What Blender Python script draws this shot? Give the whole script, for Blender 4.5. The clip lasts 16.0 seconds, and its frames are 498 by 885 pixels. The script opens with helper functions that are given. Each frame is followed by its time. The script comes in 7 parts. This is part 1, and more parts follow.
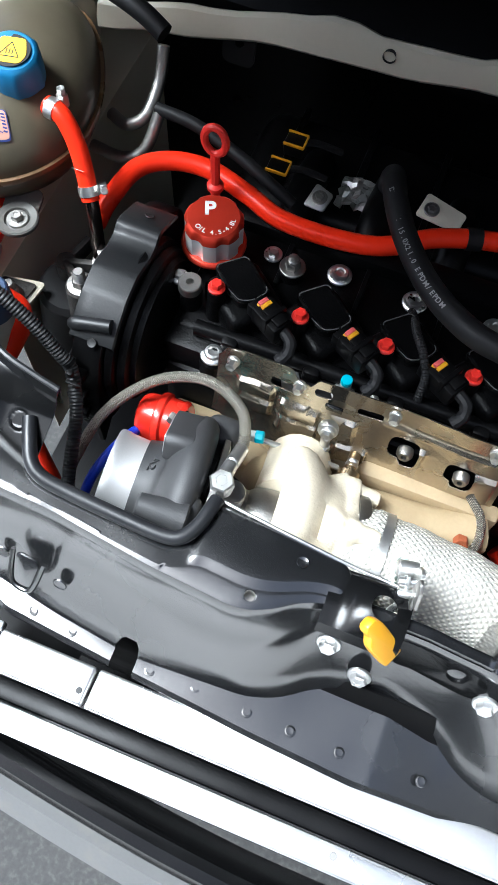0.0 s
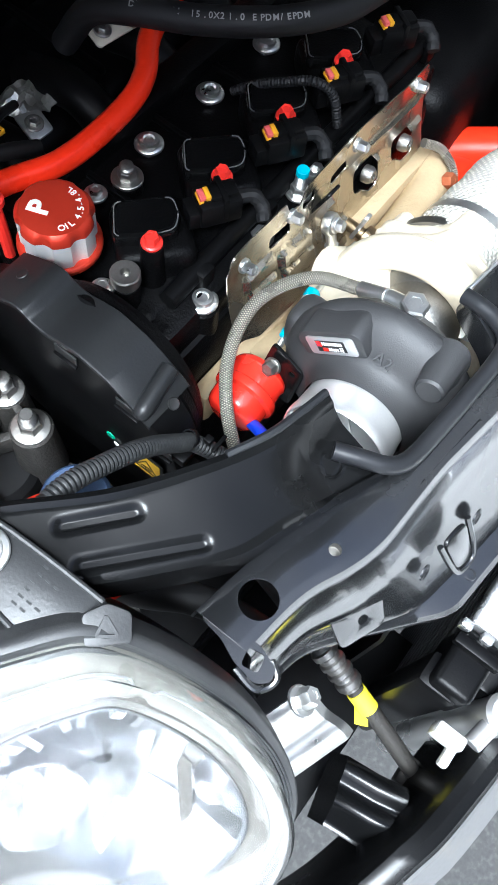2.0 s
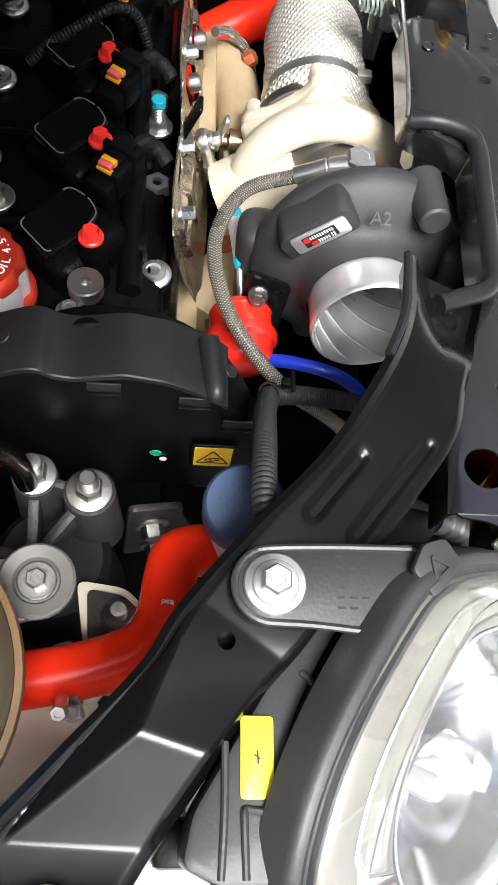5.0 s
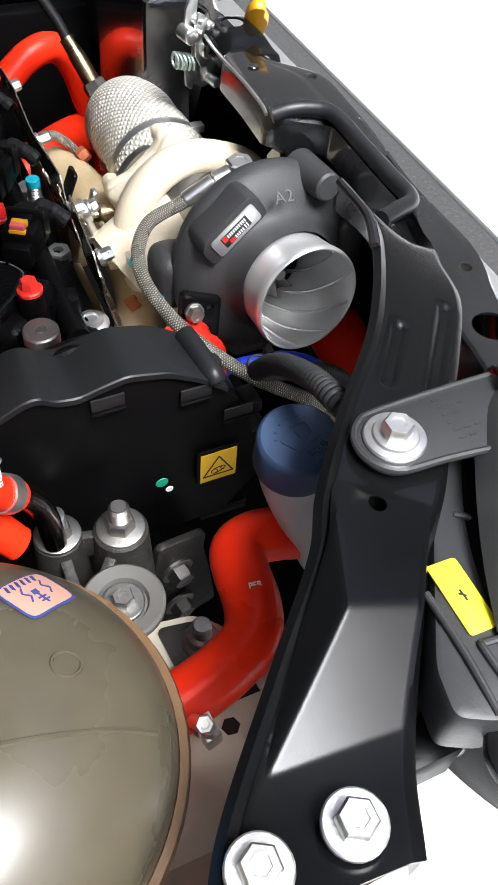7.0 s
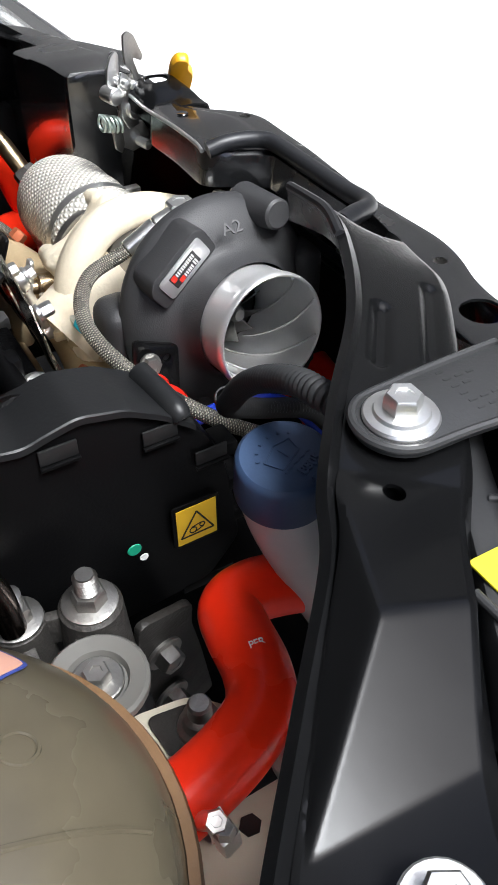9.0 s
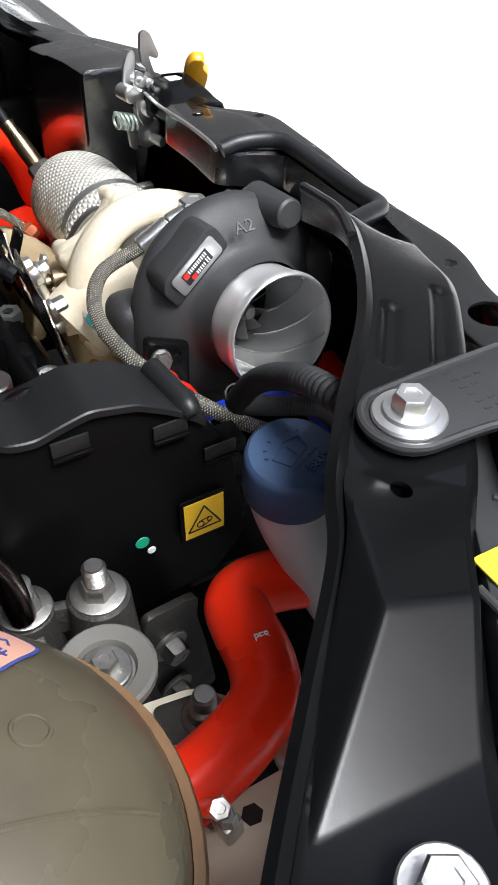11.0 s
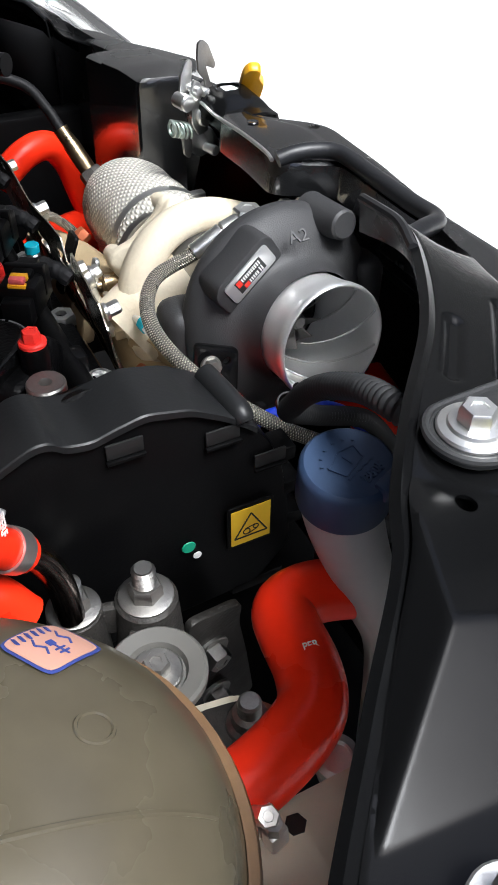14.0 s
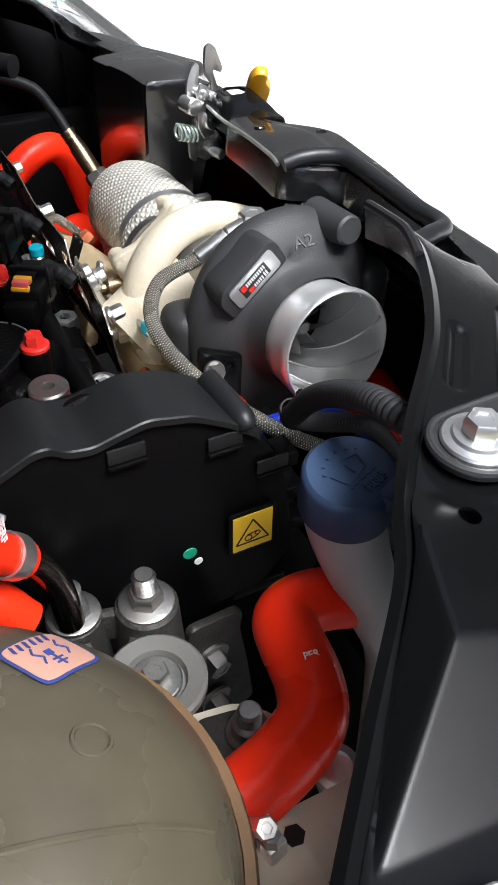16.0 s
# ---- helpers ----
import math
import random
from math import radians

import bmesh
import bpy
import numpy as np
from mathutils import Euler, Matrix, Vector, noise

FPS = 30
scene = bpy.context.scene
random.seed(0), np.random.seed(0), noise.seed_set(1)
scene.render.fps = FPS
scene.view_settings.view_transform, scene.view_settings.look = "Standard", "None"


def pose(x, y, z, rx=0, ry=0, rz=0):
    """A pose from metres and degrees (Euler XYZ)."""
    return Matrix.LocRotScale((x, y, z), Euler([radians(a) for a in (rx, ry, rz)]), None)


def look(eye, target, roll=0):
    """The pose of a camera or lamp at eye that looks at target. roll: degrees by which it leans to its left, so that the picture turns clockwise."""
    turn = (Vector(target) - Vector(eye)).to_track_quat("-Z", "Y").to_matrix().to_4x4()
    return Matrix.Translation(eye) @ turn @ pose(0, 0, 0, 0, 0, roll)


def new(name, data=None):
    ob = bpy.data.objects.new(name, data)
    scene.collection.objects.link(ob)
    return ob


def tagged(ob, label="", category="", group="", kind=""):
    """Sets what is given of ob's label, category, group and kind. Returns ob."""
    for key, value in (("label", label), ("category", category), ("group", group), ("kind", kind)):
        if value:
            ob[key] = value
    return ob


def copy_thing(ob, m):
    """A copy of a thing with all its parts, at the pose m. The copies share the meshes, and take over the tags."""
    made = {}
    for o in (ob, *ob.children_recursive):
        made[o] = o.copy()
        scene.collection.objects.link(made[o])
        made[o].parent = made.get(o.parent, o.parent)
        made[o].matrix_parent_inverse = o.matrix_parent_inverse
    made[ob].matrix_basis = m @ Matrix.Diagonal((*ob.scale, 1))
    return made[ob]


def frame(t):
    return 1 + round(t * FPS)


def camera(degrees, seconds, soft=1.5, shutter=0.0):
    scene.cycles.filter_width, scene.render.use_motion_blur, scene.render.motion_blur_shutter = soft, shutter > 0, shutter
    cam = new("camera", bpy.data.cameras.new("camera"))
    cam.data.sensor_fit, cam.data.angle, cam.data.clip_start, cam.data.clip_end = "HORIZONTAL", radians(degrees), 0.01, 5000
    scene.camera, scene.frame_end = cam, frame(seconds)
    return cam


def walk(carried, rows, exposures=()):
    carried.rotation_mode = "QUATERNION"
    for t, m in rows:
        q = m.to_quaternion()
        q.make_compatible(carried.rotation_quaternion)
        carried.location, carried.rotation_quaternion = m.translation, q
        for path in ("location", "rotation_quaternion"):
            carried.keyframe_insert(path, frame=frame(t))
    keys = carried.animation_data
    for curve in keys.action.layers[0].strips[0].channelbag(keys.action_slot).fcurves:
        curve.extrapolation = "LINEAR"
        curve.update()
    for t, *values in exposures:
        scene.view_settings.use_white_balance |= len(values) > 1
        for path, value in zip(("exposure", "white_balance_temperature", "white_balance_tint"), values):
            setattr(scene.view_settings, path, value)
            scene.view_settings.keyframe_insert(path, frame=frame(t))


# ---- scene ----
cam = camera(34.4, 16.0)
METRES, EYE, TILT, LEAN, TURN = 1.3, 1.5, -45.0, 0.0, 0.0
PATH = [
    (0, (0.084, -0.423, 1.534), (-0.141, 0.349, -0.298), 5.5),
    (0.5, (-0.07, -0.363, 1.462), (-0.189, 0.42, -0.375), 0.4),
    (1, (-0.19, -0.309, 1.407), (0.095, 0.388, -0.446), 10.4),
    (1.5, (-0.326, -0.298, 1.43), (0.335, 0.133, -0.407), 20.3),
    (2, (-0.377, -0.258, 1.384), (0.351, 0.089, -0.446), 13.2),
    (2.5, (-0.45, -0.216, 1.393), (0.404, -0.084, -0.411), 12.6),
    (3, (-0.404, -0.201, 1.367), (0.402, -0.011, -0.453), 6.8),
    (3.5, (-0.379, -0.206, 1.354), (0.403, -0.036, -0.479), 7.0),
    (4, (-0.381, -0.202, 1.354), (0.43, -0.075, -0.47), 7.2),
    (4.5, (-0.409, -0.163, 1.341), (0.409, -0.07, -0.482), 11.4),
    (4.8, (-0.42, -0.104, 1.325), (0.384, -0.169, -0.505), 13.5),
    (5, (-0.444, -0.055, 1.313), (0.402, -0.267, -0.486), 15.4),
    (5.2, (-0.466, -0.022, 1.306), (0.337, -0.35, -0.495), 18.1),
    (7.3, (-0.522, 0.065, 1.2), (0.67, -0.612, -0.256), 3.1),
    (7.5, (-0.515, 0.068, 1.177), (0.717, -0.652, -0.224), 1.2),
    (8, (-0.508, 0.065, 1.152), (0.745, -0.679, -0.218), 0.1),
    (8.5, (-0.509, 0.052, 1.151), (0.757, -0.703, -0.2), -0.3),
    (11, (-0.514, 0.057, 1.155), (0.756, -0.684, -0.2), 0.6),
    (11.5, (-0.513, 0.057, 1.155), (0.771, -0.682, -0.189), 0.3),
    (12, (-0.512, 0.054, 1.155), (0.773, -0.678, -0.191), 0.3),
    (12.5, (-0.512, 0.055, 1.154), (0.787, -0.661, -0.187), 0.3),
    (13, (-0.516, 0.065, 1.156), (0.798, -0.623, -0.186), 0.8),
    (13.5, (-0.511, 0.065, 1.156), (0.806, -0.63, -0.179), 0.7),
    (14, (-0.509, 0.069, 1.155), (0.809, -0.617, -0.184), 0.7),
    (14.5, (-0.508, 0.067, 1.154), (0.81, -0.618, -0.186), 0.7),
    (15, (-0.509, 0.065, 1.151), (0.794, -0.638, -0.193), 1.5),
    (15.5, (-0.508, 0.065, 1.154), (0.81, -0.616, -0.187), 1.1),
    (16, (-0.506, 0.067, 1.155), (0.819, -0.613, -0.18), 1.1),
]
EXPOSURES = [(0.0, 2.3, 5500, 3), (1.0, 2.66, 5400, 1), (2.0, 2.58, 5400, 3), (3.0, 2.14, 5500, 6), (5.0, 2.14, 6100, 9), (7.3, 2.06, 5900, 8), (16.0, 1.8, 5850, 7)]
walk(cam, [(t, look(eye, target, roll)) for t, eye, target, roll in PATH], EXPOSURES)

# ---- sky and sun ----
world = bpy.data.worlds.new("sky")
scene.world = world
world.use_nodes = True
wn = world.node_tree.nodes
sky = wn.new("ShaderNodeTexSky")
sky.sky_type = "NISHITA"
sky.sun_disc = False
sky.air_density, sky.dust_density, sky.ozone_density = 0.55, 6.0, 0.6
sky.sun_elevation = radians(61)
sky.sun_rotation = radians(254)
wn["Background"].inputs["Strength"].default_value = 0.07
world.node_tree.links.new(sky.outputs[0], wn["Background"].inputs["Color"])
sun_data = bpy.data.lights.new("sun", "SUN")
sun_data.energy, sun_data.angle, sun_data.color = 1.75, radians(24), (1.0, 0.97, 0.93)
sun_lamp = new("sun", sun_data)
sun_lamp.matrix_world = look((-4.65, -1.33, 8.6), (0, 0, 0))


# ---- materials ----
MATS = {}


def material(name, colour, rough=0.5, metal=0.0, vary=0.12, scale=14.0, fine=180.0, bump=0.15, coat=0.0, dirt=0.0, dirt_colour=(0.18, 0.15, 0.11), uv=None, uv_scale=(40, 200), spec=0.5, alpha=1.0, transmission=0.0, sheen_rough=0.0):
    """A surface with broad stains and fine grain; uv: 'weave' or 'braid' adds a woven relief along a swept tube and
    paints shade into its gaps.
    """
    m = bpy.data.materials.new(name)
    m.use_nodes = True
    nodes, links = m.node_tree.nodes, m.node_tree.links
    b = nodes["Principled BSDF"]
    b.inputs["Metallic"].default_value = metal
    b.inputs["Coat Weight"].default_value = coat
    b.inputs["Coat Roughness"].default_value = 0.08
    b.inputs["Specular IOR Level"].default_value = spec
    b.inputs["Transmission Weight"].default_value = transmission
    b.inputs["Alpha"].default_value = alpha
    geo = nodes.new("ShaderNodeTexCoord")
    big, small = nodes.new("ShaderNodeTexNoise"), nodes.new("ShaderNodeTexNoise")
    big.inputs["Scale"].default_value, big.inputs["Detail"].default_value = scale, 6
    small.inputs["Scale"].default_value, small.inputs["Detail"].default_value = fine, 4
    for n in (big, small):
        links.new(geo.outputs["Object"], n.inputs["Vector"])
    mix = nodes.new("ShaderNodeMix")
    mix.data_type = "RGBA"
    c = Vector(colour)
    mix.inputs[6].default_value = (*(c * (1 - vary)), 1)
    mix.inputs[7].default_value = (*[min(1, v) for v in c * (1 + vary)], 1)
    add = nodes.new("ShaderNodeMath")
    add.operation = "ADD"
    links.new(big.outputs["Fac"], add.inputs[0])
    half = nodes.new("ShaderNodeMath")
    half.operation = "MULTIPLY_ADD"
    half.inputs[1].default_value, half.inputs[2].default_value = 0.5, -0.25
    links.new(small.outputs["Fac"], half.inputs[0])
    links.new(half.outputs[0], add.inputs[1])
    links.new(add.outputs[0], mix.inputs[0])
    colour_out = mix.outputs[2]
    if dirt:
        ramp = nodes.new("ShaderNodeValToRGB")
        ramp.color_ramp.elements[0].position, ramp.color_ramp.elements[1].position = 0.52, 0.72
        links.new(big.outputs["Fac"], ramp.inputs[0])
        scaled = nodes.new("ShaderNodeMath")
        scaled.operation = "MULTIPLY"
        scaled.inputs[1].default_value = dirt
        links.new(ramp.outputs[0], scaled.inputs[0])
        stain = nodes.new("ShaderNodeMix")
        stain.data_type = "RGBA"
        stain.inputs[7].default_value = (*dirt_colour, 1)
        links.new(scaled.outputs[0], stain.inputs[0])
        links.new(colour_out, stain.inputs[6])
        colour_out = stain.outputs[2]
    links.new(colour_out, b.inputs["Base Color"])
    r = nodes.new("ShaderNodeMapRange")
    r.inputs["From Min"].default_value, r.inputs["From Max"].default_value = 0.3, 0.7
    r.inputs["To Min"].default_value, r.inputs["To Max"].default_value = max(0.02, rough - 0.07), min(1, rough + 0.09)
    links.new(big.outputs["Fac"], r.inputs["Value"])
    links.new(r.outputs[0], b.inputs["Roughness"])
    bm_node = nodes.new("ShaderNodeBump")
    bm_node.inputs["Strength"].default_value, bm_node.inputs["Distance"].default_value = bump, 0.001
    links.new(small.outputs["Fac"], bm_node.inputs["Height"])
    links.new(bm_node.outputs[0], b.inputs["Normal"])
    if uv:
        uvn = nodes.new("ShaderNodeUVMap")
        mapping = nodes.new("ShaderNodeMapping")
        mapping.inputs["Scale"].default_value = (uv_scale[0], uv_scale[1], 1)
        links.new(uvn.outputs[0], mapping.inputs[0])
        if uv == "braid":
            heights = []
            for turn in (40, -40):
                rot = nodes.new("ShaderNodeMapping")
                rot.inputs["Rotation"].default_value = (0, 0, radians(turn))
                links.new(mapping.outputs[0], rot.inputs[0])
                w = nodes.new("ShaderNodeTexWave")
                w.inputs["Scale"].default_value = 1.0
                links.new(rot.outputs[0], w.inputs["Vector"])
                heights.append(w.outputs["Fac"])
            top = nodes.new("ShaderNodeMath")
            top.operation = "MULTIPLY"
            links.new(heights[0], top.inputs[0])
            links.new(heights[1], top.inputs[1])
        else:
            top = nodes.new("ShaderNodeTexBrick")
            top.inputs["Scale"].default_value = 1.0
            top.inputs["Mortar Size"].default_value = 0.1
            top.inputs["Mortar Smooth"].default_value = 1.0
            top.inputs["Color1"].default_value = (1, 1, 1, 1)
            top.inputs["Color2"].default_value = (0.8, 0.8, 0.8, 1)
            top.inputs["Mortar"].default_value = (0, 0, 0, 1)
            links.new(mapping.outputs[0], top.inputs["Vector"])
        second = nodes.new("ShaderNodeBump")
        second.inputs["Strength"].default_value, second.inputs["Distance"].default_value = 0.9, 0.0015
        links.new(top.outputs[0], second.inputs["Height"])
        links.new(bm_node.outputs[0], second.inputs["Normal"])
        links.new(second.outputs[0], b.inputs["Normal"])
        # Shade between the strands, multiplied into the base colour.
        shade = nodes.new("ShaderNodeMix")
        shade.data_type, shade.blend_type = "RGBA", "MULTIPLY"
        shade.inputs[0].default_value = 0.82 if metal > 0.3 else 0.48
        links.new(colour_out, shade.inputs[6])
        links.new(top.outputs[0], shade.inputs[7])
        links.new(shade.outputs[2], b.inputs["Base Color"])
    MATS[name] = m
    return m


BLACK_PAINT = material("black_body_paint", (0.004, 0.0041, 0.0043), 0.2, 0, 0.25, 9, 260, 0.02, coat=0.0, dirt=0.22, dirt_colour=(0.011, 0.011, 0.0105), spec=0.21)
CROSS_PAINT = material("greyed_black_panel_paint", (0.008, 0.0083, 0.009), 0.22, 0, 0.3, 11, 260, 0.06, coat=0.55, dirt=0.4, dirt_colour=(0.024, 0.024, 0.023), spec=0.9)
BLACK_PLASTIC = material("black_moulded_plastic", (0.003, 0.003, 0.0032), 0.36, 0, 0.2, 12, 500, 0.12, dirt=0.18, dirt_colour=(0.009, 0.0085, 0.008), spec=0.11)
BLACK_CAST = material("black_painted_casting", (0.0024, 0.0024, 0.0026), 0.34, 0, 0.3, 20, 420, 0.5, dirt=0.1, dirt_colour=(0.009, 0.008, 0.0075), spec=0.09)
RUBBER = material("black_rubber", (0.009, 0.009, 0.0094), 0.55, 0, 0.15, 20, 300, 0.1, spec=0.24)
SEAL_RUBBER = material("edge_seal_rubber", (0.013, 0.0135, 0.015), 0.4, 0, 0.2, 20, 300, 0.1, spec=0.4)
RED_SILICONE = material("red_silicone", (0.9, 0.03, 0.006), 0.3, 0, 0.08, 10, 240, 0.08, spec=0.22, coat=0.0, dirt=0.06, dirt_colour=(0.3, 0.02, 0.015))
RED_PAINT = material("red_gloss_paint", (0.74, 0.025, 0.012), 0.25, 0, 0.08, 16, 200, 0.05, coat=0.5)
RED_ANODISED = material("red_anodised_aluminium", (0.62, 0.045, 0.02), 0.38, 0.55, 0.08, 30, 400, 0.08)
RED_PLASTIC = material("red_plastic", (0.75, 0.03, 0.02), 0.35, 0, 0.06, 30, 300, 0.05)
STEEL = material("zinc_plated_steel", (0.72, 0.72, 0.7), 0.34, 0.95, 0.14, 40, 600, 0.12)
DULL_STEEL = material("dull_steel", (0.36, 0.35, 0.33), 0.42, 1, 0.22, 35, 420, 0.3, dirt=0.3)
ALUMINIUM = material("machined_aluminium", (0.84, 0.84, 0.83), 0.33, 0.5, 0.06, 30, 500, 0.08)
CAST_ALU = material("cast_aluminium", (0.042, 0.039, 0.035), 0.5, 0.35, 0.3, 40, 380, 0.7, dirt=0.5, dirt_colour=(0.018, 0.016, 0.014))
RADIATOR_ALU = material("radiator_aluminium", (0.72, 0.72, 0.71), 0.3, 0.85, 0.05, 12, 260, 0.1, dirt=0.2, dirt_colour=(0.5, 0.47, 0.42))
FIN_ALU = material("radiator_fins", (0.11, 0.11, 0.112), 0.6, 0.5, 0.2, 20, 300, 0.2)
HEAT_SHIELD = material("stamped_heat_shield", (0.52, 0.47, 0.38), 0.26, 0.95, 0.2, 12, 200, 0.25, dirt=0.35, dirt_colour=(0.4, 0.31, 0.18))
CERAMIC = material("cream_ceramic_coating", (0.76, 0.68, 0.52), 0.6, 0, 0.18, 22, 320, 0.45, dirt=0.6, dirt_colour=(0.46, 0.36, 0.22))
MANIFOLD = material("heat_stained_coating", (0.44, 0.34, 0.2), 0.62, 0, 0.15, 12, 280, 0.5, dirt=0.5, dirt_colour=(0.24, 0.16, 0.08))
STRAP_GREY = material("satin_grey_strap", (0.012, 0.0125, 0.013), 0.4, 0, 0.2, 14, 400, 0.1, dirt=0.35, dirt_colour=(0.03, 0.029, 0.027), spec=0.3)
COMPRESSOR = material("dark_grey_cast_coating", (0.034, 0.034, 0.035), 0.52, 0.05, 0.15, 14, 900, 0.3, dirt=0.1, dirt_colour=(0.1, 0.1, 0.1))
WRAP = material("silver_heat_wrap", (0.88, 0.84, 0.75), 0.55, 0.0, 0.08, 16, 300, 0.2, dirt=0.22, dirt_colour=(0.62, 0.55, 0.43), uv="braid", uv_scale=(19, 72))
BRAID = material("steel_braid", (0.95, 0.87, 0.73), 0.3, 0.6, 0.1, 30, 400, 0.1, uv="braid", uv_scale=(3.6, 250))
BORE_ALU = material("turned_bare_aluminium", (0.84, 0.84, 0.825), 0.36, 0.68, 0.08, 40, 700, 0.08)
TANK = material("translucent_tank_plastic", (0.078, 0.067, 0.044), 0.3, 0, 0.35, 7, 60, 0.03, dirt=0.05, dirt_colour=(0.13, 0.072, 0.026))
TANK_EDGE = material("amber_stained_seam", (0.13, 0.075, 0.035), 0.3, 0, 0.3, 30, 300, 0.3, dirt=0.4, dirt_colour=(0.06, 0.03, 0.015))
DARK_PIPE = material("darkened_chrome_pipe", (0.16, 0.13, 0.12), 0.2, 1, 0.3, 30, 300, 0.1)
CONDUIT = material("dusty_black_conduit", (0.022, 0.0225, 0.023), 0.5, 0, 0.2, 20, 300, 0.1, dirt=0.3, dirt_colour=(0.05, 0.05, 0.048), spec=0.4)
GREEN_ZINC = material("greenish_zinc_plate", (0.5, 0.58, 0.53), 0.38, 0.8, 0.15, 30, 400, 0.1)
MILK_PLASTIC = material("milky_plastic", (0.55, 0.545, 0.52), 0.4, 0, 0.06, 15, 200, 0.05)
WHEEL_PLASTIC = material("grey_translucent_plastic", (0.1, 0.097, 0.088), 0.4, 0, 0.08, 15, 200, 0.05)
BLUE_CAP = material("slate_blue_plastic", (0.032, 0.06, 0.125), 0.5, 0, 0.12, 18, 420, 0.1)
BRIGHT_BLUE = material("bright_blue_plastic", (0.02, 0.17, 0.36), 0.4, 0, 0.08, 18, 300, 0.06)
BLUE_SILICONE = material("blue_silicone", (0.015, 0.05, 0.6), 0.35, 0, 0.1, 20, 300, 0.05)
BODY_WHITE = material("cream_body_paint", (0.66, 0.61, 0.48), 0.42, 0, 0.06, 6, 220, 0.06, dirt=0.25, dirt_colour=(0.4, 0.35, 0.25))
OUTER_WHITE = material("white_body_paint", (0.78, 0.78, 0.76), 0.25, 0, 0.03, 6, 200, 0.02, coat=0.6)
YELLOW = material("yellow_plastic", (0.68, 0.33, 0.008), 0.38, 0, 0.06, 20, 300, 0.05)
YELLOW_LABEL = material("yellow_label", (0.85, 0.52, 0.02), 0.45, 0, 0.05, 30, 200, 0.02)
YELLOW_BRIGHT = material("bright_yellow_label", (0.88, 0.78, 0.03), 0.45, 0, 0.05, 30, 200, 0.02)
# Black for print, and for the shade of holes that are not cut.
INK_AND_SHADE = material("black_print_and_hole_shade", (0.01, 0.01, 0.01), 0.5, 0, 0.05, 30, 200, 0.02)
WHITE_PRINT = material("white_print", (0.8, 0.8, 0.78), 0.5, 0, 0.05, 30, 200, 0.02)
PALE_PRINT = material("pale_grey_print", (0.2, 0.2, 0.195), 0.6, 0, 0.1, 30, 200, 0.02)
SALMON = material("salmon_label", (0.5, 0.27, 0.2), 0.5, 0, 0.06, 20, 200, 0.03)
NAVY_PRINT = material("navy_print", (0.03, 0.05, 0.22), 0.5, 0, 0.06, 20, 200, 0.03)
SATIN_PLATE = material("satin_name_plate", (0.72, 0.72, 0.72), 0.42, 0.8, 0.08, 20, 500, 0.1)
PINK_CLIP = material("pink_clip_plastic", (0.62, 0.1, 0.1), 0.4, 0, 0.06, 20, 200, 0.03)
TEAL_PAINT = material("teal_paint_mark", (0.02, 0.42, 0.55), 0.5, 0, 0.06, 20, 200, 0.05)
GREEN_PAINT = material("green_paint_mark", (0.02, 0.3, 0.17), 0.5, 0, 0.06, 20, 200, 0.05)
BRONZE = material("bronze_tinted_steel", (0.4, 0.3, 0.18), 0.3, 1, 0.15, 30, 300, 0.1)
RUST = material("rusty_copper_nut", (0.42, 0.12, 0.05), 0.55, 0.5, 0.25, 60, 400, 0.4)
CHROME = material("chrome_reflector", (0.62, 0.62, 0.63), 0.2, 1, 0.03, 10, 100, 0.05)
LAMP_GREY = material("lamp_housing_silver", (0.4, 0.4, 0.4), 0.3, 0.6, 0.08, 10, 200, 0.05)
LAMP_CREAM = material("cream_satin_lamp_wall", (0.14, 0.134, 0.118), 0.3, 0.1, 0.07, 8, 150, 0.03)
LAMP_FLANGE = material("satin_black_lamp_housing", (0.028, 0.0285, 0.029), 0.42, 0, 0.2, 14, 500, 0.15, dirt=0.3, dirt_colour=(0.045, 0.044, 0.042), spec=0.45)
FOIL = material("crumpled_foil", (0.55, 0.55, 0.53), 0.35, 0.9, 0.15, 60, 260, 0.8)
PALE_CONCRETE = material("pale_concrete", (0.7, 0.69, 0.67), 0.8, 0, 0.06, 1.2, 40, 0.2, dirt=0.15, dirt_colour=(0.36, 0.35, 0.33))
LAMP_DARK = material("lamp_bezel_grey_brown", (0.075, 0.068, 0.06), 0.35, 0.2, 0.1, 12, 200, 0.05)
ASPHALT = material("asphalt_ground", (0.042, 0.042, 0.041), 0.85, 0, 0.6, 90, 160, 1.0, dirt=0.4, dirt_colour=(0.1, 0.096, 0.09))
CONCRETE = material("unseen_wall_grey", (0.1, 0.098, 0.095), 0.85, 0, 0.12, 1.5, 30, 0.3)
GREY_TRIM = material("weathered_grey_plastic", (0.1, 0.1, 0.1), 0.6, 0, 0.15, 20, 260, 0.3, dirt=0.3)

CLEAR = bpy.data.materials.new("clear_lens")
CLEAR.use_nodes = True
_b = CLEAR.node_tree.nodes["Principled BSDF"]
_b.inputs["Transmission Weight"].default_value = 1.0
_b.inputs["Roughness"].default_value = 0.03
_b.inputs["IOR"].default_value = 1.4
_b.inputs["Base Color"].default_value = (0.95, 0.96, 0.95, 1)


# Clear lens with a pale diffuse share added for the sky's reflection.
SHEEN_LENS = CLEAR.copy()
SHEEN_LENS.name = "sky_sheen_lens"
_n = SHEEN_LENS.node_tree.nodes
_n["Principled BSDF"].inputs["Roughness"].default_value = 0.045
_n["Principled BSDF"].inputs["IOR"].default_value = 1.55
_sheen, _mix = _n.new("ShaderNodeBsdfDiffuse"), _n.new("ShaderNodeMixShader")
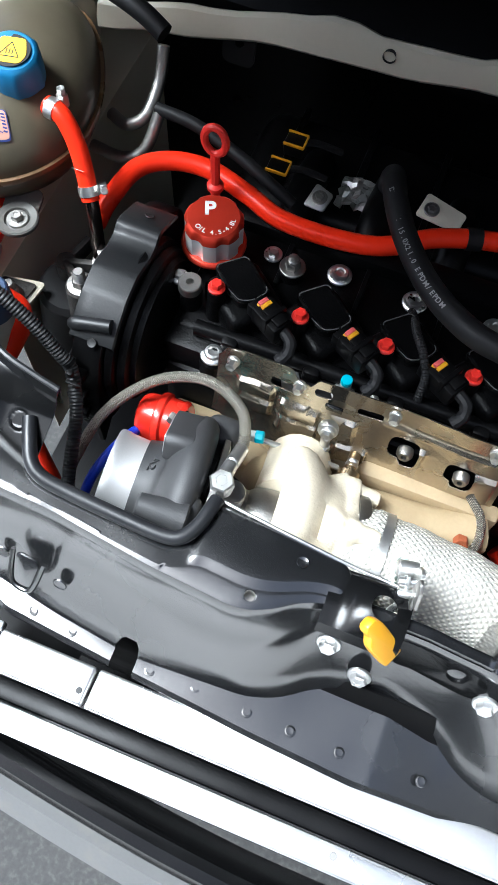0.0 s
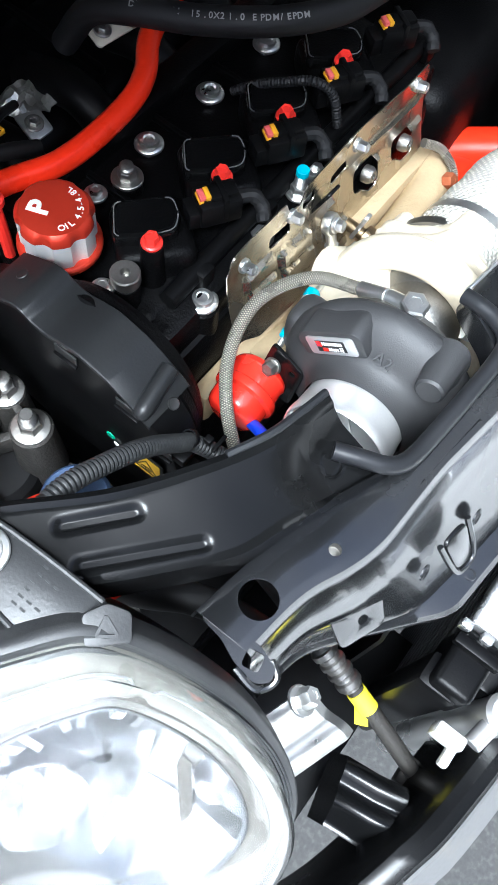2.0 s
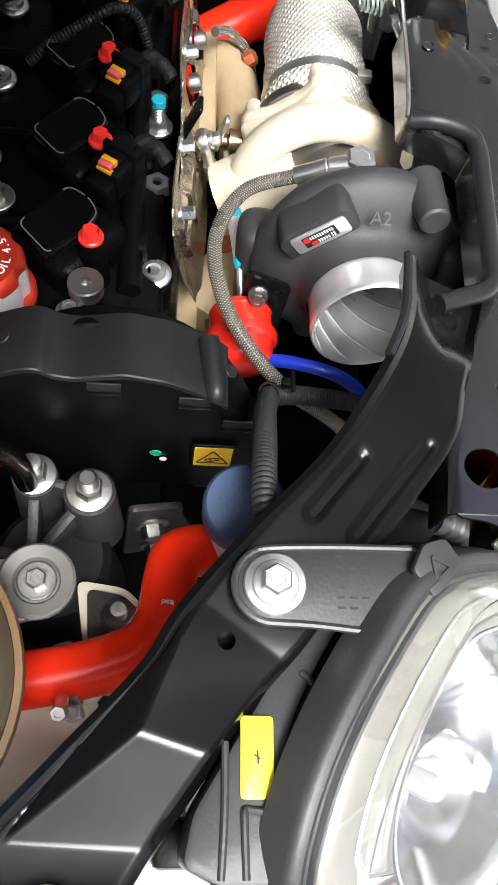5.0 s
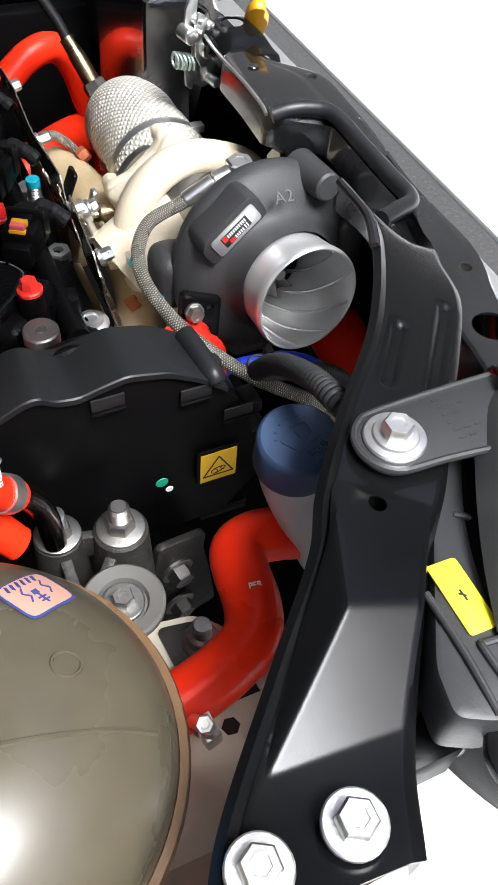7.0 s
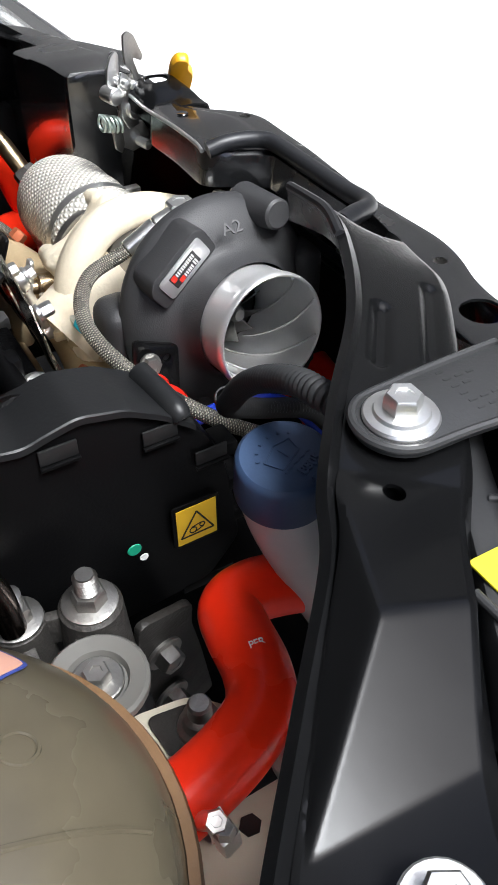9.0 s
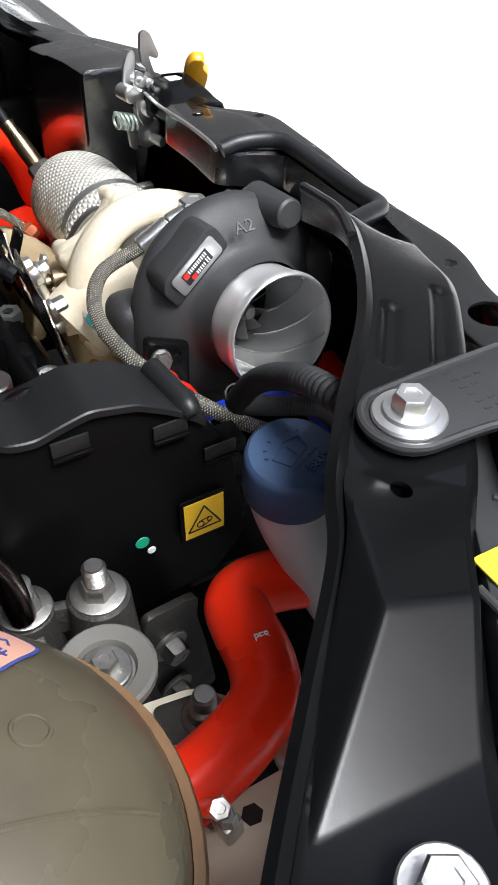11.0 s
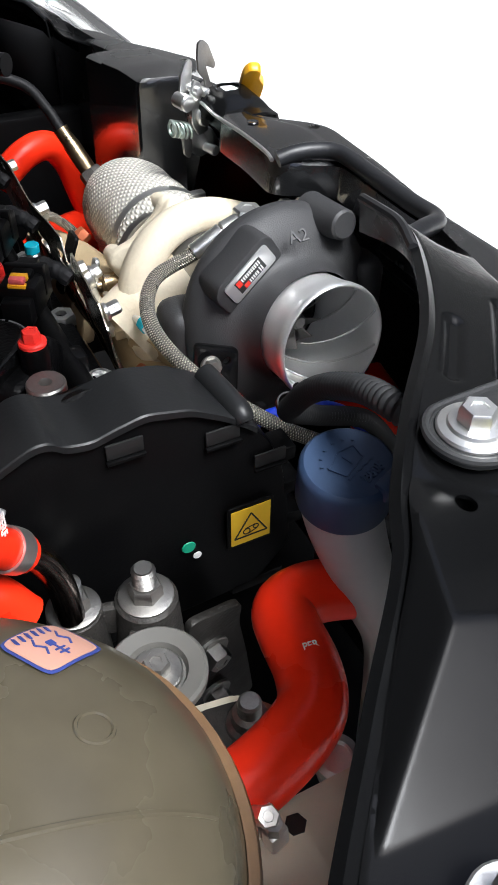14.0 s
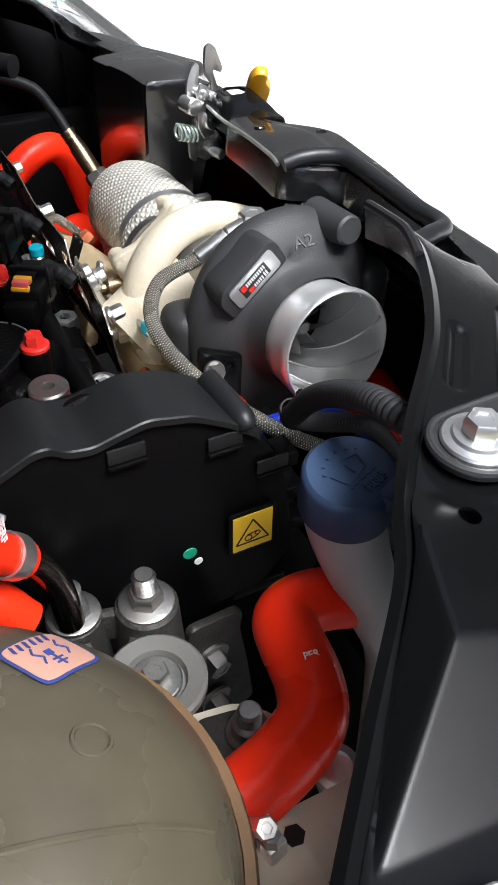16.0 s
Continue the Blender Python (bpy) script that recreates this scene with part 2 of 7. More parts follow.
_sheen.inputs["Color"].default_value = (0.8, 0.8, 0.79, 1)
_mix.inputs[0].default_value = 0.022
SHEEN_LENS.node_tree.links.new(_n["Principled BSDF"].outputs[0], _mix.inputs[1])
SHEEN_LENS.node_tree.links.new(_sheen.outputs[0], _mix.inputs[2])
SHEEN_LENS.node_tree.links.new(_mix.outputs[0], _n["Material Output"].inputs["Surface"])


# ---- mesh helpers ----
PLACE = {}


def thing(name, label, category, at=(0, 0, 0), group="", kind=""):
    ob = new(name)
    ob.empty_display_size = 0.02
    ob.matrix_basis = Matrix.Translation(at)
    PLACE[ob] = Matrix.Translation(at)
    return tagged(ob, label, category, group, kind)


def part(name, bm, mat, parent=None, label="", sharp=35):
    """One bmesh, in world places, as one mesh object under a thing or a part."""
    bm.normal_update()
    for f in bm.faces:
        f.smooth = True
    for e in bm.edges:
        if len(e.link_faces) == 2 and e.calc_face_angle(0) > radians(sharp):
            e.smooth = False
    if parent is not None:
        bm.transform(PLACE[parent].inverted())
    me = bpy.data.meshes.new(name)
    bm.to_mesh(me)
    bm.free()
    me.materials.append(mat)
    ob = new(name, me)
    if parent is not None:
        ob.parent = parent
        PLACE[ob] = PLACE[parent]
    else:
        PLACE[ob] = Matrix.Identity(4)
    if label:
        ob["label"] = label
    return ob


def frame_of(axis, hint=(0, 0, 1)):
    """Two unit vectors across an axis."""
    a = Vector(axis).normalized()
    h = Vector(hint)
    if abs(a.dot(h.normalized())) > 0.97:
        h = Vector((0, 1, 0))
    u = h.cross(a).normalized()
    return u, a.cross(u), a


def add_box(bm, c, size, bevel=0.0, m=None, seg=2):
    made = bmesh.ops.create_cube(bm, size=1.0)["verts"]
    t = (m or Matrix.Identity(4))
    tr = Matrix.Translation(c) @ t @ Matrix.Diagonal((*size, 1))
    if bevel > 0:
        bmesh.ops.scale(bm, vec=size, verts=made)
        edges = list({e for v in made for e in v.link_edges})
        out = bmesh.ops.bevel(bm, geom=edges, offset=bevel, segments=seg, profile=0.5, affect="EDGES")
        verts = list({v for f in out["faces"] for v in f.verts} | {v for v in made if v.is_valid})
        bmesh.ops.transform(bm, matrix=Matrix.Translation(c) @ t, verts=verts)
    else:
        bmesh.ops.transform(bm, matrix=tr, verts=made)
    return bm


def add_lathe(bm, profile, at, axis, n=24, hint=(0, 0, 1), start=0.0, wave=None):
    """Rings of (radius, height along the axis); ends with radius 0 close to a point. wave(angle, ring): a factor on the radius."""
    u, v, a = frame_of(axis, hint)
    rings = []
    for k, (r, h) in enumerate(profile):
        c = Vector(at) + a * h
        if r <= 1e-6:
            rings.append([bm.verts.new(c)])
        else:
            ring = []
            for i in range(n):
                w = start + 2 * math.pi * i / n
                rr = r * (wave(w, k) if wave else 1)
                ring.append(bm.verts.new(c + (u * math.cos(w) + v * math.sin(w)) * rr))
            rings.append(ring)
    for a_, b_ in zip(rings, rings[1:]):
        if len(a_) == 1 and len(b_) == 1:
            continue
        for i in range(n):
            j = (i + 1) % n
            if len(a_) == 1:
                bm.faces.new((a_[0], b_[j], b_[i]))
            elif len(b_) == 1:
                bm.faces.new((a_[i], a_[j], b_[0]))
            else:
                bm.faces.new((a_[i], a_[j], b_[j], b_[i]))
    return bm


def add_cyl(bm, p0, p1, r0, r1=None, n=20, bevel=0.0):
    p0, p1 = Vector(p0), Vector(p1)
    r1 = r0 if r1 is None else r1
    L = (p1 - p0).length
    if bevel:
        prof = [(0, 0), (r0 - bevel, 0), (r0, bevel), (r1, L - bevel), (r1 - bevel, L), (0, L)]
    else:
        prof = [(0, 0), (r0, 0), (r1, L), (0, L)]
    return add_lathe(bm, prof, p0, p1 - p0, n)


def smooth_path(pts, per=8):
    """Points along a curve through pts."""
    P = [Vector(p) for p in pts]
    P = [P[0] * 2 - P[1]] + P + [P[-1] * 2 - P[-2]]
    out = []
    for i in range(1, len(P) - 2):
        a, b, c, d = P[i - 1], P[i], P[i + 1], P[i + 2]
        for k in range(per):
            t = k / per
            out.append(0.5 * ((2 * b) + (c - a) * t + (2 * a - 5 * b + 4 * c - d) * t * t + (3 * b - a - 3 * c + d) * t ** 3))
    out.append(P[-2])
    return out


def even_path(pts, step):
    P = smooth_path(pts, 16)
    L = [0.0]
    for a, b in zip(P, P[1:]):
        L.append(L[-1] + (b - a).length)
    count = max(2, int(L[-1] / step) + 1)
    out, k = [], 0
    for i in range(count + 1):
        s = L[-1] * i / count
        while k < len(L) - 2 and L[k + 1] < s:
            k += 1
        f = (s - L[k]) / max(1e-9, L[k + 1] - L[k])
        out.append(P[k].lerp(P[k + 1], f))
    return out


def add_tube(bm, pts, r, n=14, per=8, caps=True, radius=None, even=None, hollow=0.0):
    """A swept tube with uv: u round it, v along it in metres. radius(s, total): a factor on r."""
    P = even_path(pts, even) if even else smooth_path(pts, per)
    uvl = bm.loops.layers.uv.verify()
    tang = [(P[min(i + 1, len(P) - 1)] - P[max(i - 1, 0)]).normalized() for i in range(len(P))]
    u = frame_of(tang[0])[0]
    L = [0.0]
    for a, b in zip(P, P[1:]):
        L.append(L[-1] + (b - a).length)
    rings = []
    for i, p in enumerate(P):
        u = (u - tang[i] * u.dot(tang[i])).normalized()
        v = tang[i].cross(u)
        rr = r * (radius(L[i], L[-1]) if radius else 1)
        rings.append([bm.verts.new(p + (u * math.cos(2 * math.pi * k / n) + v * math.sin(2 * math.pi * k / n)) * rr) for k in range(n)])
    for i in range(len(P) - 1):
        for k in range(n):
            j = (k + 1) % n
            f = bm.faces.new((rings[i][k], rings[i][j], rings[i + 1][j], rings[i + 1][k]))
            for loop, (uu, vv) in zip(f.loops, ((k / n, L[i]), ((k + 1) / n, L[i]), ((k + 1) / n, L[i + 1]), (k / n, L[i + 1]))):
                loop[uvl].uv = (uu, vv)
    if caps:
        bm.faces.new(rings[0][::-1])
        bm.faces.new(rings[-1])
    return bm


def add_plate(bm, outline, thick, m, holes=(), bevel=0.0):
    """A flat sheet in the xy plane of m, thick along its z; holes: (x, y, radius)."""
    loops = [[(x, y) for x, y in outline]]
    for hx, hy, hr in holes:
        loops.append([(hx + hr * math.cos(2 * math.pi * i / 18), hy + hr * math.sin(2 * math.pi * i / 18)) for i in range(18)])
    tmp = bmesh.new()
    edges = []
    for lp in loops:
        vs = [tmp.verts.new((x, y, 0)) for x, y in lp]
        edges += [tmp.edges.new((vs[i], vs[(i + 1) % len(vs)])) for i in range(len(vs))]
    if len(loops) == 1:
        tmp.faces.new([v for v in tmp.verts])
    else:
        bmesh.ops.triangle_fill(tmp, use_beauty=True, edges=edges)
    tmp.normal_update()
    for f in tmp.faces:
        if f.normal.z > 0:
            f.normal_flip()
    ext = bmesh.ops.extrude_face_region(tmp, geom=tmp.faces[:])
    up = [g for g in ext["geom"] if isinstance(g, bmesh.types.BMVert)]
    bmesh.ops.translate(tmp, vec=(0, 0, thick), verts=up)
    if bevel:
        es = [e for e in tmp.edges if len(e.link_faces) == 2 and e.calc_face_angle(0) > 0.8]
        bmesh.ops.bevel(tmp, geom=es, offset=bevel, segments=2, profile=0.5, affect="EDGES", clamp_overlap=True)
    bmesh.ops.recalc_face_normals(tmp, faces=tmp.faces[:])
    tmp.transform(m)
    me = bpy.data.meshes.new("tmp")
    tmp.to_mesh(me)
    tmp.free()
    bm.from_mesh(me)
    bpy.data.meshes.remove(me)
    return bm


def rounded(outline, r=0.006, seg=4):
    """An outline with its corners rounded."""
    out = []
    n = len(outline)
    for i in range(n):
        a, b, c = Vector(outline[i - 1]), Vector(outline[i]), Vector(outline[(i + 1) % n])
        la, lc = (a - b).length, (c - b).length
        d = min(r, la * 0.45, lc * 0.45)
        p, q = b + (a - b).normalized() * d, b + (c - b).normalized() * d
        for k in range(seg + 1):
            t = k / seg
            v = p * (1 - t) ** 2 + b * 2 * t * (1 - t) + q * t * t
            out.append((v.x, v.y))
    return out


def basis(at, xdir, ydir):
    """The pose whose x and y run along the given ways."""
    x = Vector(xdir).normalized()
    z = x.cross(Vector(ydir)).normalized()
    y = z.cross(x)
    m = Matrix((x, y, z)).transposed().to_4x4()
    return Matrix.Translation(at) @ m


def sheet(bm, rows, thick=0.0, closed=False):
    """A surface over rows of points, each row of one length; thick: a second skin below along the normals."""
    grid = [[bm.verts.new(p) for p in row] for row in rows]
    faces = []
    for a, b in zip(grid, grid[1:]):
        for i in range(len(a) - (0 if closed else 1)):
            j = (i + 1) % len(a)
            faces.append(bm.faces.new((a[i], a[j], b[j], b[i])))
    if thick:
        for f in faces:
            f.normal_update()
        under = []
        for row in grid:
            line = []
            for v in row:
                n = Vector((0, 0, 0))
                for f in v.link_faces:
                    n += f.normal * f.calc_area()
                n = n.normalized() if n.length > 1e-12 else Vector((0, 0, 1))
                line.append(bm.verts.new(v.co - n * thick))
            under.append(line)
        for a, b, c, d in zip(grid, grid[1:], under, under[1:]):
            for i in range(len(a) - (0 if closed else 1)):
                j = (i + 1) % len(a)
                bm.faces.new((c[i], d[i], d[j], c[j]))
        m, n = len(grid), len(grid[0])
        rim = [[(0, i) for i in range(n)], [(m - 1, i) for i in range(n - 1, -1, -1)]]
        if not closed:
            rim += [[(k, n - 1) for k in range(m)], [(k, 0) for k in range(m - 1, -1, -1)]]
        for line in rim:
            for (p, q), (r, s) in zip(line, line[1:] + (line[:1] if closed else [])):
                bm.faces.new((grid[p][q], under[p][q], under[r][s], grid[r][s]))
    return bm


def hex_head(bm, p, axis, r, h, n=6):
    return add_lathe(bm, [(0, 0), (r, 0), (r, h * 0.8), (r * 0.86, h), (r * 0.5, h), (r * 0.46, h - 0.0006), (0, h - 0.0006)], p, axis, n)


def bolt(parent, p, axis, r=0.007, h=0.006, washer=0.011, mat=None, stud=0.0, name="bolt"):
    """A hex bolt with a washer, and a stud above it where one stands out."""
    mat = mat or STEEL
    a = Vector(axis).normalized()
    bm = bmesh.new()
    p = Vector(p)
    if washer:
        add_lathe(bm, [(0, -0.001), (washer, -0.001), (washer, 0.0012), (washer * 0.94, 0.0018), (0, 0.0018)], p, a, 24)
    hex_head(bm, p + a * 0.0016, a, r, h)
    if stud:
        prof = [(0, h)]
        k, s = 0, h
        while s < stud:
            prof.append((r * (0.52 if k % 2 else 0.7), s))
            s += 0.0016
            k += 1
        prof += [(r * 0.5, stud), (0, stud)]
        add_lathe(bm, prof, p, a, 14)
    return part(name, bm, mat, parent)


def cut_holes(ob, cutters):
    """Cuts round or shaped openings through a part; cutters: bmeshes in world places."""
    for cb in cutters:
        me = bpy.data.meshes.new("cutter")
        cb.transform(PLACE[ob].inverted())
        cb.to_mesh(me)
        cb.free()
        cutter = bpy.data.objects.new("cutter", me)
        scene.collection.objects.link(cutter)
        if ob.parent:
            cutter.parent = ob.parent
        mod = ob.modifiers.new("cut", "BOOLEAN")
        mod.operation, mod.object, mod.solver = "DIFFERENCE", cutter, "EXACT"
        done = bpy.data.meshes.new_from_object(ob.evaluated_get(bpy.context.evaluated_depsgraph_get()))
        ob.modifiers.clear()
        old, ob.data = ob.data, done
        bpy.data.objects.remove(cutter)
        bpy.data.meshes.remove(old)
    return ob


def bar(bm, a, b, width, up, thick=0.0006):
    """A flat printed stroke from a to b."""
    a, b = Vector(a), Vector(b)
    d = (b - a).normalized()
    s = Vector(up).normalized().cross(d) * width / 2
    n = Vector(up).normalized() * thick
    v = [bm.verts.new(p) for p in (a - s, b - s, b + s, a + s, a - s + n, b - s + n, b + s + n, a + s + n)]
    for q in ((3, 2, 1, 0), (4, 5, 6, 7), (0, 1, 5, 4), (1, 2, 6, 5), (2, 3, 7, 6), (3, 0, 4, 7)):
        bm.faces.new([v[i] for i in q])
    return bm


def lettering(text, size, m, mat, parent, name="lettering", depth=0.0003, bold=0.0):
    """Raised letters in the built-in font, their plane that of m."""
    cu = bpy.data.curves.new(name, "FONT")
    cu.body, cu.size, cu.align_x, cu.align_y, cu.extrude, cu.offset = text, size, "CENTER", "CENTER", depth, bold
    tmp = bpy.data.objects.new(name, cu)
    scene.collection.objects.link(tmp)
    me = bpy.data.meshes.new_from_object(tmp.evaluated_get(bpy.context.evaluated_depsgraph_get()))
    bpy.data.objects.remove(tmp)
    bm = bmesh.new()
    bm.from_mesh(me)
    bpy.data.meshes.remove(me)
    bm.transform(m)
    return part(name, bm, mat, parent)


def lerp_table(table, x):
    """A value read from rows of (x, value)."""
    if x <= table[0][0]:
        return table[0][1]
    for (a, va), (b, vb) in zip(table, table[1:]):
        if x <= b:
            t = (x - a) / (b - a)
            t = t * t * (3 - 2 * t)
            return va + (vb - va) * t
    return table[-1][1]


# ---- ground ----
bm = bmesh.new()
sheet(bm, [[(x, y, 0.0) for x in (-60, -4, -1, 1, 4, 60)] for y in (-60, -4, -1, 1, 4, 60)])
tagged(part("ground", bm, ASPHALT), "worn grey asphalt yard under the car", "ground", kind="structure")

bm = bmesh.new()
add_box(bm, (0.0, -13.3, 0.0), (40.0, 24.0, 0.03), 0.006)
tagged(part("pavement", bm, PALE_CONCRETE), "pale sunlit concrete apron in front of the car", "pavement", kind="structure")

# ---- plain unseen walls, added to block sky and sun and to dim reflections ----
for name, c, size in (("unseen_wall_east", (7.2, -1.0, 5.5), (3.0, 26.0, 11.0)), ("unseen_wall_back", (-1.0, 13.0, 7.0), (16.0, 2.0, 14.0)), ("unseen_wall_west", (-8.0, -1.0, 1.5), (2.0, 26.0, 3.0)), ("unseen_wall_front", (-1.0, -14.5, 7.0), (16.0, 2.0, 14.0))):
    bm = bmesh.new()
    add_box(bm, c, size, 0.02)
    tagged(part(name, bm, CONCRETE), "unseen plain grey wall added to hold off light", "wall", kind="structure")

# ---- body shell round the engine bay ----
bm = bmesh.new()
add_box(bm, (0.185, 0.43, 0.66), (1.36, 0.03, 0.62), 0.004)
tagged(part("firewall", bm, BLACK_CAST), "black sound-insulated bulkhead behind the engine", "bulkhead", kind="structure")

COWL_TOP = [(-0.36, 0.882), (-0.234, 0.906), (-0.10, 0.93), (-0.04, 0.929), (0.07, 0.933), (0.11, 0.947), (0.25, 0.954), (0.5, 0.95), (0.75, 0.93)]
COWL_LOW = [(-0.36, 0.845), (-0.278, 0.861), (-0.138, 0.884), (-0.004, 0.887), (0.1, 0.9), (0.3, 0.903), (0.75, 0.89)]
bm = bmesh.new()
rows = []
for i in range(41):
    x = -0.36 + 1.1 * i / 40
    bow = 0.02 * ((x - 0.185) / 0.55) ** 2
    y = 0.318 + 0.0 - bow
    hi = lerp_table(COWL_TOP, x) + (0.008 if -0.10 < x < -0.045 else 0)
    lo = lerp_table(COWL_LOW, x)
    rows.append([(x, y + 0.016, hi - 0.004), (x, y + 0.009, hi), (x, y + 0.004, hi - 0.003), (x, y, hi - 0.012), (x, y - 0.002, lo + 0.009), (x, y + 0.004, lo + 0.002), (x, y + 0.03, lo)])
sheet(bm, rows, 0.0016)
cowl = thing("cowl_beam", "cream painted steel cowl beam across the bulkhead", "body panel", (0.185, 0.32, 0.92), kind="structure")
part("beam", bm, BODY_WHITE, cowl)
for hx, hz in ((-0.016, 0.917), (0.17, 0.926), (0.36, 0.928)):
    bm = bmesh.new()
    add_lathe(bm, [(0.0075, 0.004), (0.0068, 0.0), (0.006, -0.006), (0, -0.006)], (hx, 0.316, hz), (0, -1, 0), 18)
    part("grommet", bm, RUBBER, cowl, "black rubber grommet")
bm = bmesh.new()
add_plate(bm, rounded([(-0.02, -0.028), (0.02, -0.028), (0.022, 0.045), (-0.022, 0.045)], 0.01), 0.002, basis((-0.195, 0.335, 0.858), (1, 0, 0), (0, 0.15, 1)), [(0, 0, 0.006)])
part("bracket", bm, STRAP_GREY, cowl, "dark grey steel bracket")
bm = bmesh.new()
sheet(bm, [[(x, 0.336, 0.88), (x, 0.338, 0.905), (x, 0.37, 0.94), (x, 0.42, 0.965), (x, 0.52, 0.985), (x, 0.62, 1.0)] for x in (-0.6, -0.2, 0.2, 0.6, 0.97)], 0.003)
tagged(part("cowl_cover", bm, BLACK_PLASTIC), "black plastic cowl cover below the windscreen", "cowl cover", kind="structure")
bm = bmesh.new()
add_tube(bm, [(-0.5, 0.47, 0.985), (0.0, 0.455, 0.985), (0.4, 0.45, 0.985), (0.9, 0.47, 0.985)], 0.006, 8)
tagged(part("bonnet_seal", bm, SEAL_RUBBER), "glossy black rubber bonnet seal along the cowl", "rubber seal")
bm = bmesh.new()
add_tube(bm, [(0.05, 0.40, 0.968), (0.3, 0.395, 0.97), (0.7, 0.41, 0.968)], 0.0035, 8)
tagged(part("cowl_trim", bm, RADIATOR_ALU), "bright metal trim strip on the cowl", "trim", kind="structure")
bm = bmesh.new()
sheet(bm, [[(x, 0.62, 1.0), (x, 1.3, 1.42)] for x in (-0.6, 0.185, 0.97)], 0.006)
tagged(part("windscreen", bm, CLEAR), "sloping clear glass windscreen", "windscreen", kind="structure")
bm = bmesh.new()
add_box(bm, (0.185, 1.0, 0.55), (1.5, 1.0, 0.8), 0.05)
tagged(part("cabin", bm, BLACK_PLASTIC), "dark cabin body behind the bulkhead", "car body", kind="structure")

# The bonnet stays out of view; its slope is set to shade the engine.
bonnet = thing("bonnet", "white steel bonnet propped open out of view, shading the engine", "bonnet", (0.185, 0.47, 0.985), kind="structure")
for skin, gap, mat_ in (("outer_skin", 0.0, OUTER_WHITE), ("liner", 0.014, BLACK_PLASTIC)):
    bm = bmesh.new()
    rows = []
    for i in range(13):
        t = i / 12
        y, z = 0.47 - 0.66 * t - gap * 0.62, 0.985 + 0.53 * t + 0.05 * math.sin(math.pi * t) - gap * 0.78
        rows.append([(0.185 + (0.68 - gap) * s * (1 - 0.1 * t * t), y - 0.03 * s * s * (1 - t), z - 0.02 * s * s) for s in (-1, -0.8, -0.4, 0, 0.4, 0.8, 1)])
    sheet(bm, rows, 0.006)
    part(skin, bm, mat_, bonnet)

for side, name in ((-1, "wing_panel_1"), (1, "wing_panel_2")):
    cx = 0.185
    bm = bmesh.new()
    rows = []
    for i in range(17):
        y = 0.0 + 0.66 * i / 16
        near = 0.675 if side < 0 else 0.70
        drop = 0.02 * max(0, (0.1 - y) / 0.2) ** 2
        rows.append([(cx + side * (near + dx), y, z - drop) for dx, z in ((0.0, 0.9), (0.0, 0.925), (0.012, 0.936), (0.04, 0.945), (0.08, 0.95), (0.12, 0.935), (0.15, 0.89), (0.165, 0.8), (0.17, 0.62))])
    sheet(bm, rows, 0.002)
    tagged(part(name, bm, OUTER_WHITE), "white painted front wing panel of the car", "car wing", kind="structure")
    bm = bmesh.new()
    rows = []
    for i in range(13):
        y = (-0.03 if side < 0 else -0.2) + (0.47 if side < 0 else 0.64) * i / 12
        tower = 0.09 * math.exp(-((y - 0.32) / 0.09) ** 2)
        rows.append([(cx + side * (0.68 - dx), y, z) for dx, z in ((0, 0.93), (0.008, 0.9), (0.02 + tower, 0.885), (0.03 + tower, 0.86), (0.035 + tower * 0.9, 0.8), (0.06 + tower * 0.5, 0.775), (0.15, 0.765), (0.155, 0.72), (0.16, 0.4))])
    sheet(bm, rows, 0.0016)
    tagged(part("inner_wing_%d" % (1 if side < 0 else 2), bm, BODY_WHITE if side < 0 else BLACK_PAINT), "painted inner wing and chassis rail of the engine bay", "inner wing", kind="structure")
bm = bmesh.new()
add_box(bm, (0.185, 0.03, 0.28), (1.1, 0.8, 0.02), 0.004)
tagged(part("undertray", bm, BLACK_PLASTIC), "black plastic undertray below the engine", "undertray", kind="structure")

# ---- front upper crossmember ----
CENTRE = 0.187
bm = bmesh.new()
sheet(bm, [[(x, -0.30, 0.82), (x, -0.318, 0.80), (x, -0.325, 0.74), (x, -0.325, 0.36)] for x in (-0.19, 0.0, 0.2, 0.4, 0.57)], 0.003)
add_box(bm, (0.60, -0.18, 0.56), (0.03, 0.36, 0.40), 0.006)
tagged(part("radiator_shroud", bm, BLACK_PLASTIC), "black plastic shroud behind the radiator", "shroud", kind="structure")
SHELF_FRONT = [(-0.30, -0.249), (-0.262, -0.2525), (-0.24, -0.257), (-0.215, -0.269), (-0.19, -0.2755), (-0.12, -0.278), (-0.03, -0.29), (0.05, -0.296), (0.07, -0.289), (0.10, -0.268), (0.12, -0.264), (0.187, -0.262)]
SHELF_REAR = [(-0.30, -0.21), (-0.19, -0.226), (-0.135, -0.256), (-0.012, -0.262), (0.003, -0.219), (0.126, -0.228), (0.136, -0.25), (0.187, -0.25)]
SHELF_Z = [(-0.30, 0.917), (-0.2, 0.913), (-0.1, 0.908), (0.06, 0.905), (0.11, 0.9), (0.187, 0.9)]
RIDGE = [(-0.30, -0.256), (-0.25, -0.263), (-0.22, -0.279), (-0.19, -0.289), (-0.17, -0.292), (-0.06, -0.303), (0.013, -0.313), (0.062, -0.311), (0.083, -0.3), (0.118, -0.268), (0.187, -0.26)]
FL_REAR = [(-0.30, -0.26), (-0.25, -0.268), (-0.22, -0.288), (-0.19, -0.31), (-0.17, -0.322), (-0.106, -0.333), (-0.024, -0.343), (0.08, -0.338), (0.108, -0.328), (0.133, -0.309), (0.187, -0.296)]
